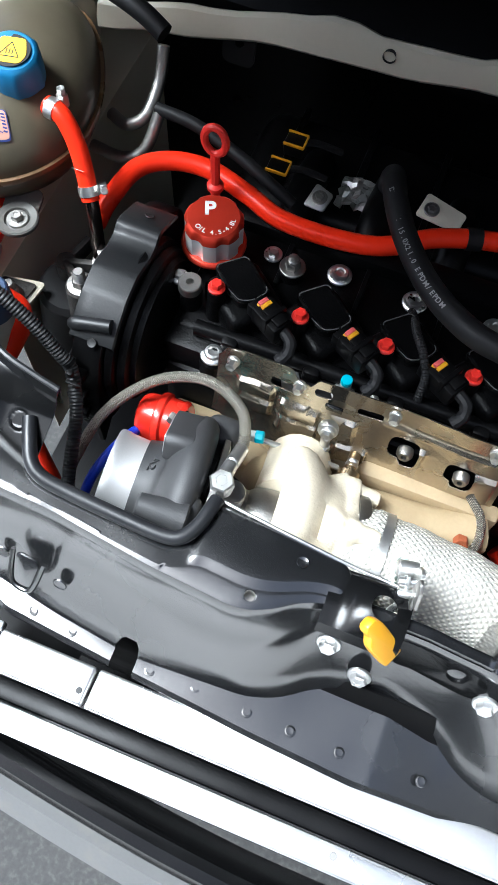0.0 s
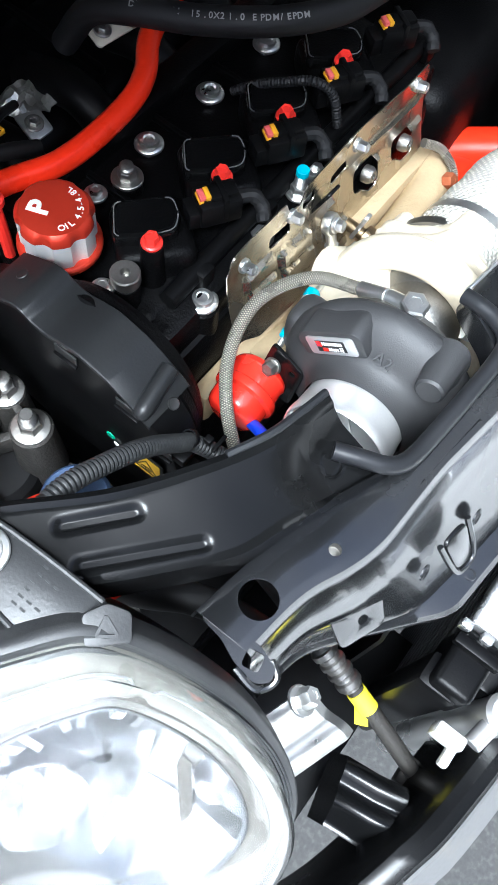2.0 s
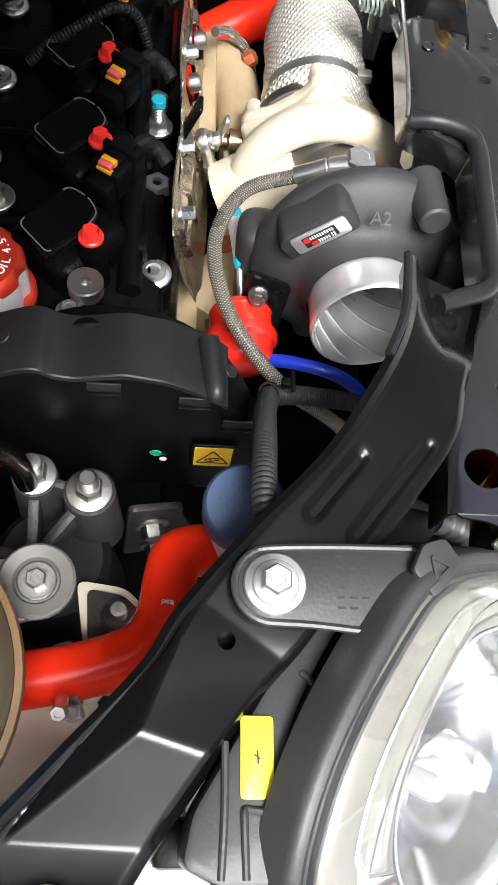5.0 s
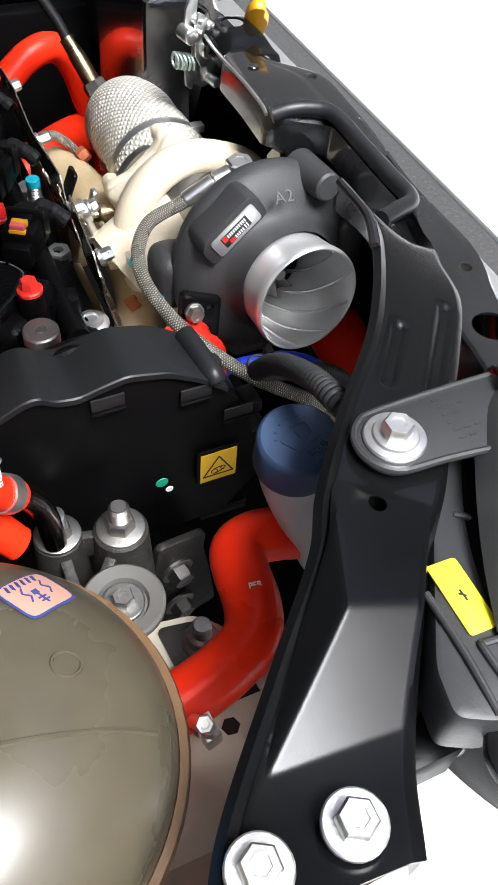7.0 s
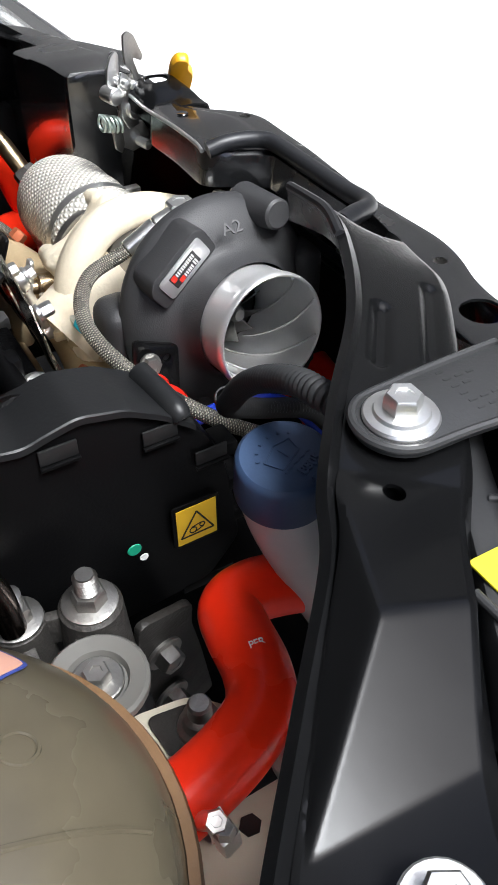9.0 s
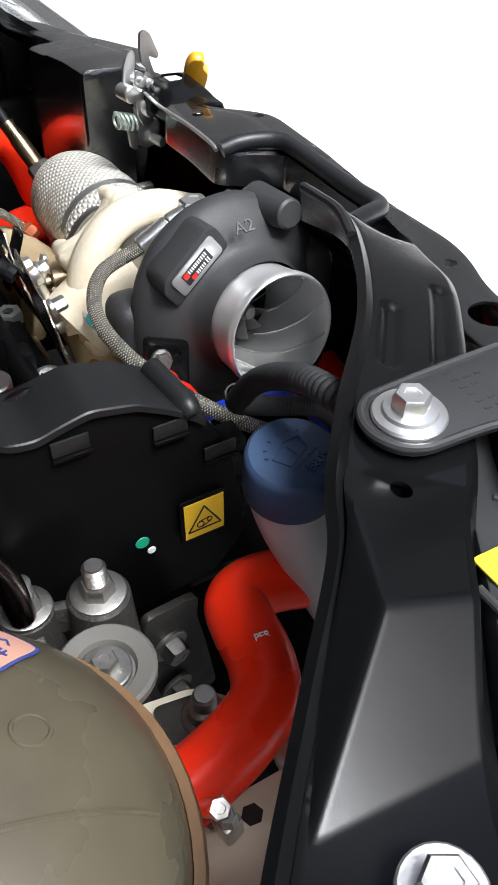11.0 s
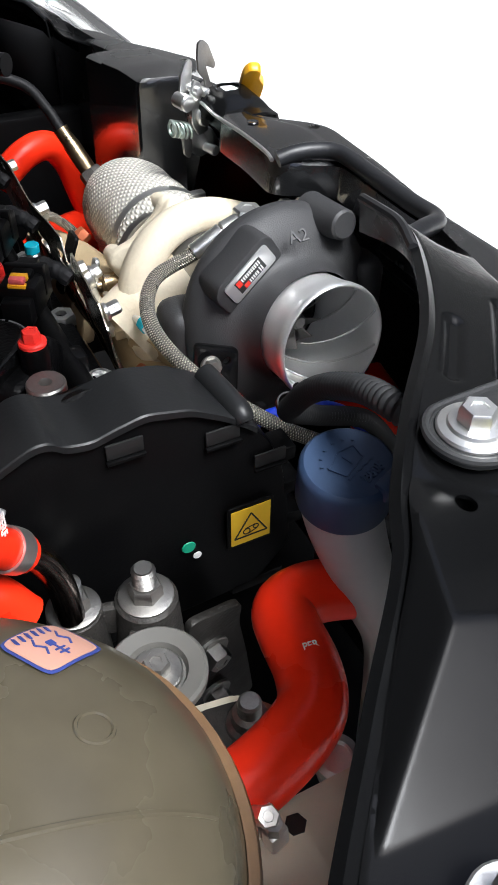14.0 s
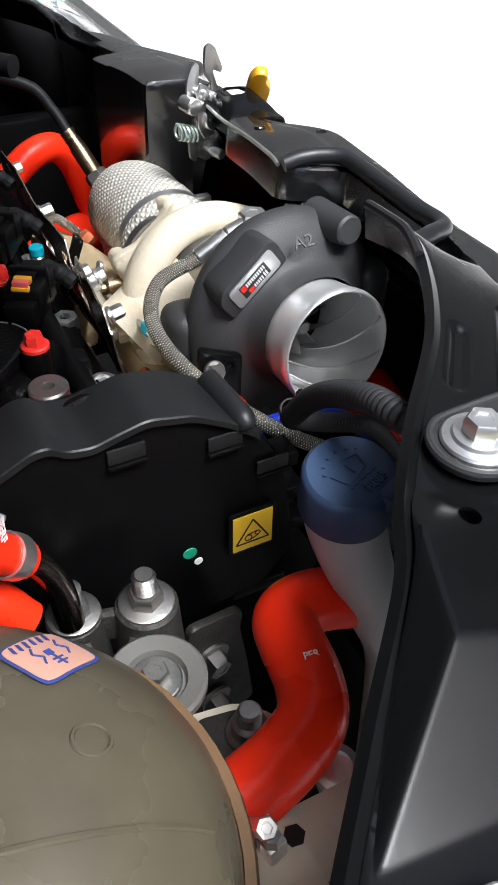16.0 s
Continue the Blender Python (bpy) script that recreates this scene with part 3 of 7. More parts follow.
FL_FRONT = [(-0.30, -0.266), (-0.25, -0.275), (-0.22, -0.296), (-0.19, -0.32), (-0.18, -0.327), (-0.157, -0.348), (-0.046, -0.358), (0.093, -0.369), (0.187, -0.374)]
FAR_REAR = [(0.187, -0.25), (0.252, -0.252), (0.264, -0.207), (0.43, -0.207), (0.442, -0.243), (0.67, -0.236)]
RAISED = [(-0.002, 0.0), (0.004, 0.002), (0.120, 0.002), (0.126, 0.0)]


def mirrored(table, x):
    x = x if x <= CENTRE else 2 * CENTRE - x
    if table is RAISED:
        return lerp_table(table, x)
    total = 0.0
    for k in range(-4, 5):
        q = min(CENTRE, x + 0.0028 * k)
        for (a, va), (b, vb) in zip(table, table[1:]):
            if q <= b or b == table[-1][0]:
                total += va + (vb - va) * max(0.0, min(1.0, (q - a) / (b - a)))
                break
    return total / 9


crossmember = thing("front_crossmember", "glossy black pressed steel crossmember over the radiator", "body panel", (CENTRE, -0.29, 0.8))
bm = bmesh.new()
rows = []
N = 380
for i in range(N + 1):
    x = -0.295 + (2 * (CENTRE + 0.295)) * i / N
    sf, sr, sz = mirrored(SHELF_FRONT, x), mirrored(SHELF_REAR, x), mirrored(SHELF_Z, x)
    rd, fr, ff, up = mirrored(RIDGE, x), mirrored(FL_REAR, x), mirrored(FL_FRONT, x), mirrored(RAISED, x)
    fz = 0.802
    wall = 0.025
    if x > CENTRE:
        sr, wall = lerp_table(FAR_REAR, x), 0.025 + 0.11 * min(1, (x - CENTRE) / 0.06)
    step = sf + (sr - sf) * 0.3
    row = [(x, ff - 0.001, fz - 0.012), (x, ff - 0.001, fz - 0.003), (x, ff + 0.002, fz), (x, (ff + fr) / 2, fz + 0.001), (x, fr - 0.003, fz + 0.003), (x, fr, fz + 0.01),
           (x, (fr * 2 + rd) / 3, 0.83), (x, rd - 0.006, 0.852), (x, rd - 0.002, 0.861), (x, rd + 0.003, 0.868), (x, sf - 0.001, sz - 0.012), (x, sf, sz - 0.005), (x, sf + 0.003, sz - 0.001), (x, sf + 0.007, sz),
           (x, step - 0.003, sz + up * 0.02), (x, step - 0.0005, sz + up * 0.1), (x, step + 0.004, sz + up * 0.9), (x, step + 0.0065, sz + up), (x, sr - 0.004, sz + up), (x, sr - 0.001, sz + up - 0.0015), (x, sr, sz + up - 0.008), (x, sr + 0.002, sz - wall)]
    rows.append([(a_, b_, c_ - 0.16 * max(0.0, x - 0.2)) for a_, b_, c_ in row])
HOLES = [(-0.267, -0.235, 0.0125), (-0.213, -0.253, 0.0042), (0.055, -0.281, 0.0045), (2 * CENTRE - 0.055, -0.281, 0.0045)]
sheet(bm, rows, 0.0018)
beam = part("beam", bm, CROSS_PAINT, crossmember)
cutters = []
for hx, hy, hr in HOLES:
    bm = bmesh.new()
    add_cyl(bm, (hx, hy, 0.88), (hx, hy, 0.94), hr, None, 28)
    bmesh.ops.recalc_face_normals(bm, faces=bm.faces[:])
    cutters.append(bm)
bm = bmesh.new()
add_plate(bm, rounded([(-0.044, -0.38), (-0.021, -0.38), (-0.021, -0.340), (-0.026, -0.335), (-0.036, -0.335), (-0.043, -0.341)], 0.005), 0.04, pose(0, 0, 0.785))
cutters.append(bm)
cut_holes(beam, cutters)
for hx, hy, hr in HOLES:
    if hr < 0.01:
        hz = mirrored(SHELF_Z, hx) - 0.16 * max(0.0, hx - 0.2)
        bm = bmesh.new()
        add_lathe(bm, [(hr + 0.0035, 0.0004), (hr + 0.001, 0.0016), (hr, 0.0014), (hr, -0.006)], (hx, hy, hz), (0, 0, 1), 24)
        # Closed liner added below, so that nothing shows through the hole.
        add_lathe(bm, [(hr, -0.004), (hr + 0.0025, -0.004), (hr + 0.0025, -0.014), (0, -0.014)], (hx, hy, hz), (0, 0, 1), 18)
        part("hole_rim", bm, DULL_STEEL, crossmember, "bare worn rim of a threaded hole")
# rounded slot and spot welds of the front flange
for wx, wy in ((-0.125, -0.343), (-0.085, -0.346), (-0.007, -0.352), (0.036, -0.35), (0.085, -0.353), (0.125, -0.354), (0.17, -0.355), (0.242, -0.351)):
    bm = bmesh.new()
    add_lathe(bm, [(0.0052, 0), (0.0047, 0.0007), (0.0034, 0.0009), (0.003, 0.0004), (0, 0.0002)], (wx, wy, 0.8042), (0, 0, 1), 16)
    part("spot_weld", bm, CROSS_PAINT, crossmember)
for wx, wy in ((0.03, -0.238), (0.085, -0.24)):
    bm = bmesh.new()
    add_lathe(bm, [(0.005, 0), (0.0044, 0.0006), (0.0035, 0.0002), (0, 0.0)], (wx, wy, 0.9075), (0, 0, 1), 16)
    part("dimple", bm, CROSS_PAINT, crossmember)
# light holes through the wall, the hanging hook and the corner bracket
for hx, hy in ((-0.162, -0.3045), (-0.103, -0.3125)):
    bm = bmesh.new()
    add_lathe(bm, [(0.0068, 0.0), (0.0062, 0.001), (0.0056, 0.0004), (0, 0.0003)], (hx, hy - 0.006, 0.8455), (0, -0.93, 0.36), 20)
    part("plug", bm, CROSS_PAINT, crossmember)
bm = bmesh.new()
hook_at = basis((-0.1335, -0.3165, 0.8525), (1, -0.12, 0), (0.07, 0.6, 0.8))
add_plate(bm, rounded([(-0.0085, -0.019), (0.0085, -0.019), (0.0125, 0.014), (-0.0125, 0.014)], 0.0075), 0.004, hook_at, (), 0.0012)
part("hook", bm, CROSS_PAINT, crossmember)
bm = bmesh.new()
add_tube(bm, [hook_at @ Vector(p) for p in ((-0.0155, 0.014, 0.002), (-0.0125, -0.010, 0.003), (-0.007, -0.0215, 0.003), (0.007, -0.0215, 0.003), (0.0125, -0.010, 0.003), (0.0155, 0.014, 0.002))], 0.0024, 10, 6)
part("hook_hem", bm, CROSS_PAINT, crossmember)
bm = bmesh.new()
add_plate(bm, rounded([(-0.02, -0.016), (0.018, -0.018), (0.022, 0.014), (-0.022, 0.016)], 0.006), 0.004, basis((-0.214, -0.291, 0.835), (1, -0.35, 0), (0.2, 0.6, 0.8)), [(0.002, -0.002, 0.004)], 0.0012)
part("gusset", bm, CROSS_PAINT, crossmember)
# end tab with a square cut-out
bm = bmesh.new()
add_plate(bm, rounded([(-0.2965, -0.216), (-0.289, -0.2135), (-0.2875, -0.252), (-0.292, -0.2665), (-0.300, -0.269), (-0.3065, -0.262), (-0.304, -0.245), (-0.2985, -0.232)], 0.003), 0.002, pose(0, 0, 0.9155))
end_tab = part("end_tab", bm, CROSS_PAINT, crossmember)
cutter = bmesh.new()
add_box(cutter, (-0.2965, -0.2535, 0.9165), (0.011, 0.011, 0.02), 0.002, pose(0, 0, 0, 0, 0, 12))
cut_holes(end_tab, [cutter])
bm = bmesh.new()
add_tube(bm, [(-0.2895, -0.262, 0.916), (-0.295, -0.27, 0.913), (-0.303, -0.269, 0.911), (-0.308, -0.262, 0.913), (-0.306, -0.248, 0.9165)], 0.0022, 8)
part("hem", bm, CROSS_PAINT, crossmember)
# rubber edging of the cut-out round the turbocharger
bm = bmesh.new()
add_tube(bm, [(-0.166, -0.215, 0.928), (-0.158, -0.232, 0.926), (-0.149, -0.248, 0.922), (-0.136, -0.256, 0.919), (-0.11, -0.259, 0.916), (-0.06, -0.262, 0.914), (-0.025, -0.263, 0.914), (-0.011, -0.258, 0.915), (-0.003, -0.244, 0.915), (0.0, -0.23, 0.914), (0.002, -0.218, 0.911)], 0.0062, 20, 10)
tagged(part("edge_seal", bm, SEAL_RUBBER), "black rubber edging round the crossmember cut-out", "rubber seal")

# ---- headlamp support arm ----
REAR = [(-0.147, -0.191, 0.947), (-0.195, -0.183, 0.955), (-0.233, -0.166, 0.957), (-0.28, -0.1355, 0.957), (-0.324, -0.095, 0.957), (-0.36, -0.065, 0.955), (-0.384, -0.05, 0.95), (-0.419, -0.017, 0.943), (-0.463, 0.023, 0.94), (-0.492, 0.04, 0.944)]
FRONT = [(-0.150, -0.250, 0.921), (-0.175, -0.241, 0.925), (-0.223, -0.223, 0.933), (-0.258, -0.211, 0.938), (-0.30, -0.18, 0.944), (-0.336, -0.15, 0.948), (-0.37, -0.125, 0.948), (-0.40, -0.099, 0.942), (-0.46, -0.056, 0.936), (-0.497, -0.036, 0.942)]
RIBS = [((-0.28, -0.153), (-0.311, -0.128), 0.0048), ((-0.268, -0.192), (-0.32, -0.15), 0.0048)]


def from_segment(p, a, b):
    p, a, b = Vector(p), Vector(a), Vector(b)
    t = max(0, min(1, (p - a).dot(b - a) / (b - a).length_squared))
    return (p - a - (b - a) * t).length


APEX = Vector((-0.411, -0.0505))
PYRAMID = [((-0.367, -0.064), (-0.4515, 0.001)), ((-0.355, -0.072), (-0.381, -0.112)), ((-0.4515, 0.001), (-0.455, -0.056))]


def arm_relief(x, y):
    z = 0.0
    for a, b, w in RIBS:
        d = from_segment((x, y), a, b)
        if d < w * 1.4:
            z -= 0.0024 * (0.5 + 0.5 * math.cos(math.pi * min(1.0, max(0.0, d / (w * 1.4) - 0.25) / 0.75)))
    # a three-sided pressed pyramid
    sides = []
    for (ax, ay), (bx, by) in PYRAMID:
        n = Vector((ay - by, bx - ax)).normalized()
        o = Vector((ax, ay))
        sides.append(n.dot(Vector((x, y)) - o) / n.dot(APEX - o))
    k = min(sides)
    if k > -0.3:
        soft = -math.log(sum(math.exp(-55 * s_) for s_ in sides)) / 55
        z += 0.0135 * max(0.0, soft + 0.02)
    d = from_segment((x, y), (-0.174, -0.219), (-0.174, -0.2191))
    if 0.007 < d < 0.0085:
        z -= 0.0006
    if x > -0.215:
        g = max(0.0, min(1.0, (x + 0.215) / 0.03)) * max(0.0, min(1.0, (-0.19 - y) / 0.02))
        z -= 0.012 * g * g * (3 - 2 * g)
    return z


bm = bmesh.new()
rp, fp = even_path(REAR, 0.0004), even_path(FRONT, 0.0004)
rows = []
M = 250
for i in range(M + 1):
    a = rp[round(i * (len(rp) - 1) / M)]
    b = fp[round(i * (len(fp) - 1) / M)]
    d = (b - a).normalized()
    deep = max(0.0, 1 - i / (0.2 * M))
    row = [a + Vector((0, 0, -0.009 - 0.009 * deep)) + d * (0.006 - 0.003 * deep), a + Vector((0, 0, -0.004)) + d * 0.0015, a + d * 0.0003 + Vector((0, 0, 0.0005)), a + d * 0.0022 + Vector((0, 0, 0.0016)), a + d * 0.0045 + Vector((0, 0, 0.0004)), a + d * 0.007 + Vector((0, 0, -0.0008))]
    for k in range(1, 56):
        p = (a + d * 0.007).lerp(b - d * 0.004, k / 56)
        row.append(Vector((p.x, p.y, p.z + arm_relief(p.x, p.y))))
    row += [b - d * 0.001 + Vector((0, 0, -0.002)), b + Vector((0, 0, -0.008)), b + d * 0.001 + Vector((0, 0, -0.03))]
    rows.append(row)
sheet(bm, rows, 0.0018)
arm = thing("support_panel", "glossy black pressed steel panel carrying the headlamp", "body panel", (-0.347, -0.11, 0.9))
channel = part("channel", bm, BLACK_PAINT, arm)
bm = bmesh.new()
add_tube(bm, [(-0.147, -0.1915, 0.949), (-0.17, -0.188, 0.953), (-0.195, -0.183, 0.957), (-0.222, -0.172, 0.958)], 0.0028, 8)
part("edge_strip", bm, SEAL_RUBBER, arm, "black rubber strip on the edge")
bm = bmesh.new()
add_lathe(bm, [(0.0078, 0.0006), (0.0072, 0.0012), (0.0066, 0.0004), (0, 0.0003)], (-0.174, -0.219, 0.9245), (0.0, -0.25, 1), 24)
part("embossed_ring", bm, BLACK_PAINT, arm)
cutter = bmesh.new()
add_cyl(cutter, (-0.3725, -0.087, 0.93), (-0.3725, -0.087, 0.98), 0.0042, None, 18)
cut_holes(channel, [cutter])
# Black cup added under the hole to keep it dark.
bm = bmesh.new()
add_lathe(bm, [(0.0056, 0.011), (0.0056, 0.0), (0.0, 0.0)], (-0.3725, -0.087, 0.941), (0, 0, 1), 18)
part("hole_dark_cup", bm, BLACK_PAINT, arm)
for by in (0.017, -0.018):
    bolt(arm, (-0.479, by, 0.947), (0, 0, 1), 0.0075, 0.007, 0.0118)
copy_thing(arm, Matrix.Translation((2 * CENTRE + 0.347, -0.11, 0.84)) @ Matrix.Diagonal((-1, 1, 1, 1)))

# ---- engine ----
engine = thing("engine", "black transverse petrol engine with painted cam cover", "engine", (0.05, 0.03, 0.29))
bm = bmesh.new()
add_box(bm, (0.08, 0.05, 0.55), (0.42, 0.22, 0.48), 0.02)
add_box(bm, (0.08, 0.045, 0.79), (0.42, 0.19, 0.06), 0.012)
part("block", bm, BLACK_CAST, engine)
bm = bmesh.new()
add_box(bm, (0.085, 0.048, 0.808), (0.42, 0.155, 0.03), 0.010, seg=3)
part("cam_cover", bm, BLACK_CAST, engine)
for k in range(4):
    x = -0.0875 + 0.0875 * k
    bm = bmesh.new()
    add_box(bm, (x + 0.022, 0.018, 0.834), (0.066, 0.062, 0.036), 0.010, pose(0, 0, 0, 0, 0, -40), 3)
    part("coil_pedestal", bm, BLACK_CAST, engine)
    bm = bmesh.new()
    add_cyl(bm, (x, 0, 0.82), (x, 0, 0.868), 0.0115, 0.0085, 16, 0.002)
    part("coil_pillar", bm, BLACK_CAST, engine)
    bm = bmesh.new()
    add_box(bm, (x + 0.044, 0.09, 0.825), (0.006, 0.07, 0.008), 0.002)
    part("cover_rib", bm, BLACK_CAST, engine)
for c_, s_ in (((0.085, 0.125, 0.815), (0.42, 0.03, 0.05)), ((0.085, -0.036, 0.806), (0.42, 0.02, 0.02))):
    bm = bmesh.new()
    add_box(bm, c_, s_, 0.006)
    part("cover_flange", bm, BLACK_CAST, engine)
for x, y, z, r in ((-0.074, -0.042, 0.812, 0.0155), (-0.117, 0.002, 0.848, 0.012), (0.016, 0.092, 0.824, 0.014), (-0.032, 0.075, 0.836, 0.014), (0.10, 0.09, 0.824, 0.014), (0.187, 0.09, 0.824, 0.014), (0.02, -0.04, 0.812, 0.014), (0.105, -0.04, 0.812, 0.014)):
    bm = bmesh.new()
    add_cyl(bm, (x, y, 0.74), (x, y, z), r, r * 0.94, 20, 0.002)
    part("bolt_pillar", bm, BLACK_CAST, engine)
bm = bmesh.new()
add_tube(bm, [(-0.10, -0.026, 0.828), (0.0, -0.024, 0.829), (0.1, -0.024, 0.829), (0.29, -0.024, 0.828)], 0.0085, 16)
rail = part("wiring_rail", bm, BLACK_PLASTIC, engine)
for k in range(5):
    bm = bmesh.new()
    add_box(bm, (-0.06 + 0.0875 * k, -0.026, 0.826), (0.018, 0.024, 0.02), 0.004)
    part("rail_clip", bm, BLACK_PLASTIC, rail)
for x, y, z in ((-0.074, -0.042, 0.813), (0.016, 0.092, 0.825), (0.10, 0.09, 0.825), (0.187, 0.09, 0.825)):
    bm = bmesh.new()
    add_lathe(bm, [(0, 0.001), (0.0135, 0.001), (0.0135, 0.003), (0.012, 0.0045), (0.0095, 0.005), (0.0085, 0.008), (0.0055, 0.0085), (0.0045, 0.0065), (0, 0.006)], (x, y, z), (0, 0, 1), 24)
    part("flange_bolt", bm, STEEL, engine, "round-headed steel bolt")
bm = bmesh.new()
add_lathe(bm, [(0, 0), (0.0118, 0), (0.0122, 0.001), (0.0122, 0.0105), (0.0112, 0.0118), (0.0042, 0.0118), (0.0038, 0.011), (0.0038, 0.004), (0, 0.004)], (-0.117, 0.002, 0.8485), (0, 0, 1), 28)
part("threaded_boss", bm, DULL_STEEL, engine, "bare steel threaded boss")
for x, y, z in ((0.0095, -0.041, 0.813), (0.0905, -0.037, 0.821)):
    bm = bmesh.new()
    add_lathe(bm, [(0, 0), (0.0105, 0), (0.0105, 0.008), (0.0095, 0.0095), (0.0045, 0.0095), (0.0042, 0.004), (0, 0.004)], (x, y, z), (0, 0, 1), 6)
    part("hex_nut", bm, STEEL, engine, "open zinc hex nut")
bolt(engine, (-0.133, 0.012, 0.846), (0, 0, 1), 0.006, 0.006, 0.0095)
bolt(engine, (-0.032, 0.075, 0.837), (0, 0, 1), 0.0085, 0.009, 0.014, DULL_STEEL, 0.016, "flange_nut")
bolt(engine, (-0.058, 0.088, 0.829), (0, 0, 1), 0.006, 0.006, 0.010)

# timing cover at the end of the engine
timing = thing("timing_cover", "black moulded plastic timing belt cover on the engine", "engine cover", (-0.17, -0.02, 0.7))
OUT = [(0.11, 0.72), (0.112, 0.80), (0.1, 0.838), (0.085, 0.852), (0.065, 0.866), (0.046, 0.877), (0.03, 0.885), (0.021, 0.885), (0.014, 0.879), (0.0, 0.8765), (-0.012, 0.88), (-0.03, 0.884), (-0.056, 0.878), (-0.075, 0.867), (-0.095, 0.852), (-0.106, 0.838), (-0.116, 0.813), (-0.121, 0.785), (-0.126, 0.74), (-0.10, 0.708), (-0.04, 0.705), (0.03, 0.70)]
bm = bmesh.new()
add_plate(bm, rounded(OUT, 0.008, 3), 0.032, basis((-0.2, 0, 0), (0, 1, 0), (0, 0, 1)), (), 0.0035)
part("front_shell", bm, BLACK_PLASTIC, timing)
bm = bmesh.new()
rows = []
for x, grow in ((-0.2035, 0.0), (-0.2035, 0.004), (-0.2025, 0.0048), (-0.188, 0.0048), (-0.17, 0.0044), (-0.158, 0.004), (-0.1565, 0.001)):
    rows.append([(x, y * (1 + grow * 4) if False else y, z + grow) for y, z in rounded([(0.07, 0.862), (0.062, 0.868), (0.046, 0.876), (0.03, 0.884), (0.021, 0.884), (0.014, 0.878), (0.0, 0.8755), (-0.012, 0.879), (-0.03, 0.883), (-0.056, 0.877), (-0.075, 0.866), (-0.092, 0.853), (-0.106, 0.838)], 0.005, 3)[4:-4]])
sheet(bm, rows, 0.002)
part("strap", bm, STRAP_GREY, timing, "satin dark grey arched band")
bm = bmesh.new()
cy, cz = -0.02, 0.792
for k, (x0, r) in enumerate(((-0.168, 0.09), (-0.157, 0.083), (-0.149, 0.074))):
    bm = bmesh.new()
    add_lathe(bm, [(r - 0.02, 0), (r, 0.0), (r + 0.002, 0.003), (r, 0.010), (r - 0.006, 0.012), (0, 0.012)], (x0, cy, cz), (1, 0, 0), 48)
    part("pulley_shell", bm, BLACK_CAST, timing)
# Raised black blocks take the place of shade in the clip recesses.
for y, z in ((-0.017, 0.869), (-0.074, 0.856), (-0.105, 0.826)):
    bm = bmesh.new()
    add_box(bm, (-0.2022, y, z), (0.0016, 0.021, 0.010), 0.0005)
    part("clip_shade_block", bm, INK_AND_SHADE, timing, "black block standing in for the shade of a clip recess")
    bm = bmesh.new()
    add_box(bm, (-0.2035, y, z - 0.0065), (0.003, 0.022, 0.0022), 0.0006)
    part("clip_lip", bm, BLACK_PLASTIC, timing)
bm = bmesh.new()
add_tube(bm, [(-0.2035, -0.0875, 0.861), (-0.199, -0.0868, 0.8645), (-0.185, -0.0845, 0.867), (-0.163, -0.081, 0.8695)], 0.0072, 18, 6, radius=lambda q, t_: 0.72 + 0.28 * min(1, q / 0.006))
part("cover_ridge", bm, STRAP_GREY, timing, "rounded ridge across the cover")
# Black discs paint the shade of screw holes; nothing is cut.
for x, y, z, ax in ((-0.178, -0.097, 0.856, (0, -0.7, 1)), (-0.178, 0.045, 0.8825, (0, 0.5, 1))):
    bm = bmesh.new()
    add_lathe(bm, [(0.005, 0), (0.0045, 0.0008), (0.0038, 0.0006), (0, 0.0004)], (x, y, z), ax, 16)
    part("screw_hole_shade", bm, INK_AND_SHADE, timing)
for y, z, sy in ((-0.124, 0.79, 0.014), (-0.127, 0.76, 0.014), (-0.118, 0.82, 0.014), (-0.10, 0.708, 0.04)):
    bm = bmesh.new()
    add_box(bm, (-0.19, y, z), (0.02, sy, 0.011), 0.002)
    part("latch_tab", bm, BLACK_PLASTIC, timing)
LM = basis((-0.2035, -0.0915, 0.7755), (0, -1, 0), (0, 0, 1))
bm = bmesh.new()
add_plate(bm, rounded([(-0.0165, -0.0185), (0.0165, -0.0185), (0.0165, 0.0185), (-0.0165, 0.0185)], 0.003), 0.002, LM @ pose(0, 0, -0.0015), (), 0.0006)
frame_part = part("label_frame", bm, BLACK_PLASTIC, timing)
bm = bmesh.new()
add_plate(bm, [(-0.0138, -0.0155), (0.0138, -0.0155), (0.0138, 0.0155), (-0.0138, 0.0155)], 0.0006, LM @ pose(0, 0, 0.0006))
part("label", bm, YELLOW_LABEL, frame_part, "yellow belt warning label")
bm = bmesh.new()
tri = [LM @ Vector((x, y, 0.0012)) for x, y in ((-0.0115, -0.0095), (0.0115, -0.0095), (0, 0.0105))]
nrm = (-1, 0, 0)
for i in range(3):
    bar(bm, tri[i], tri[(i + 1) % 3], 0.0011, nrm, 0.0003)
for cx_, cy_, r in ((-0.003, -0.0052, 0.0024), (0.0035, -0.003, 0.0018)):
    pts = [LM @ Vector((cx_ + r * math.cos(a), cy_ + r * math.sin(a), 0.0012)) for a in [2 * math.pi * i / 10 for i in range(11)]]
    for a, b in zip(pts, pts[1:]):
        bar(bm, a, b, 0.0007, nrm, 0.0003)
bar(bm, LM @ Vector((-0.004, -0.0025, 0.0012)), LM @ Vector((0.003, -0.001, 0.0012)), 0.0007, nrm, 0.0003)
bar(bm, LM @ Vector((-0.002, -0.0078, 0.0012)), LM @ Vector((0.0045, -0.005, 0.0012)), 0.0007, nrm, 0.0003)
part("warning_print", bm, INK_AND_SHADE, frame_part)
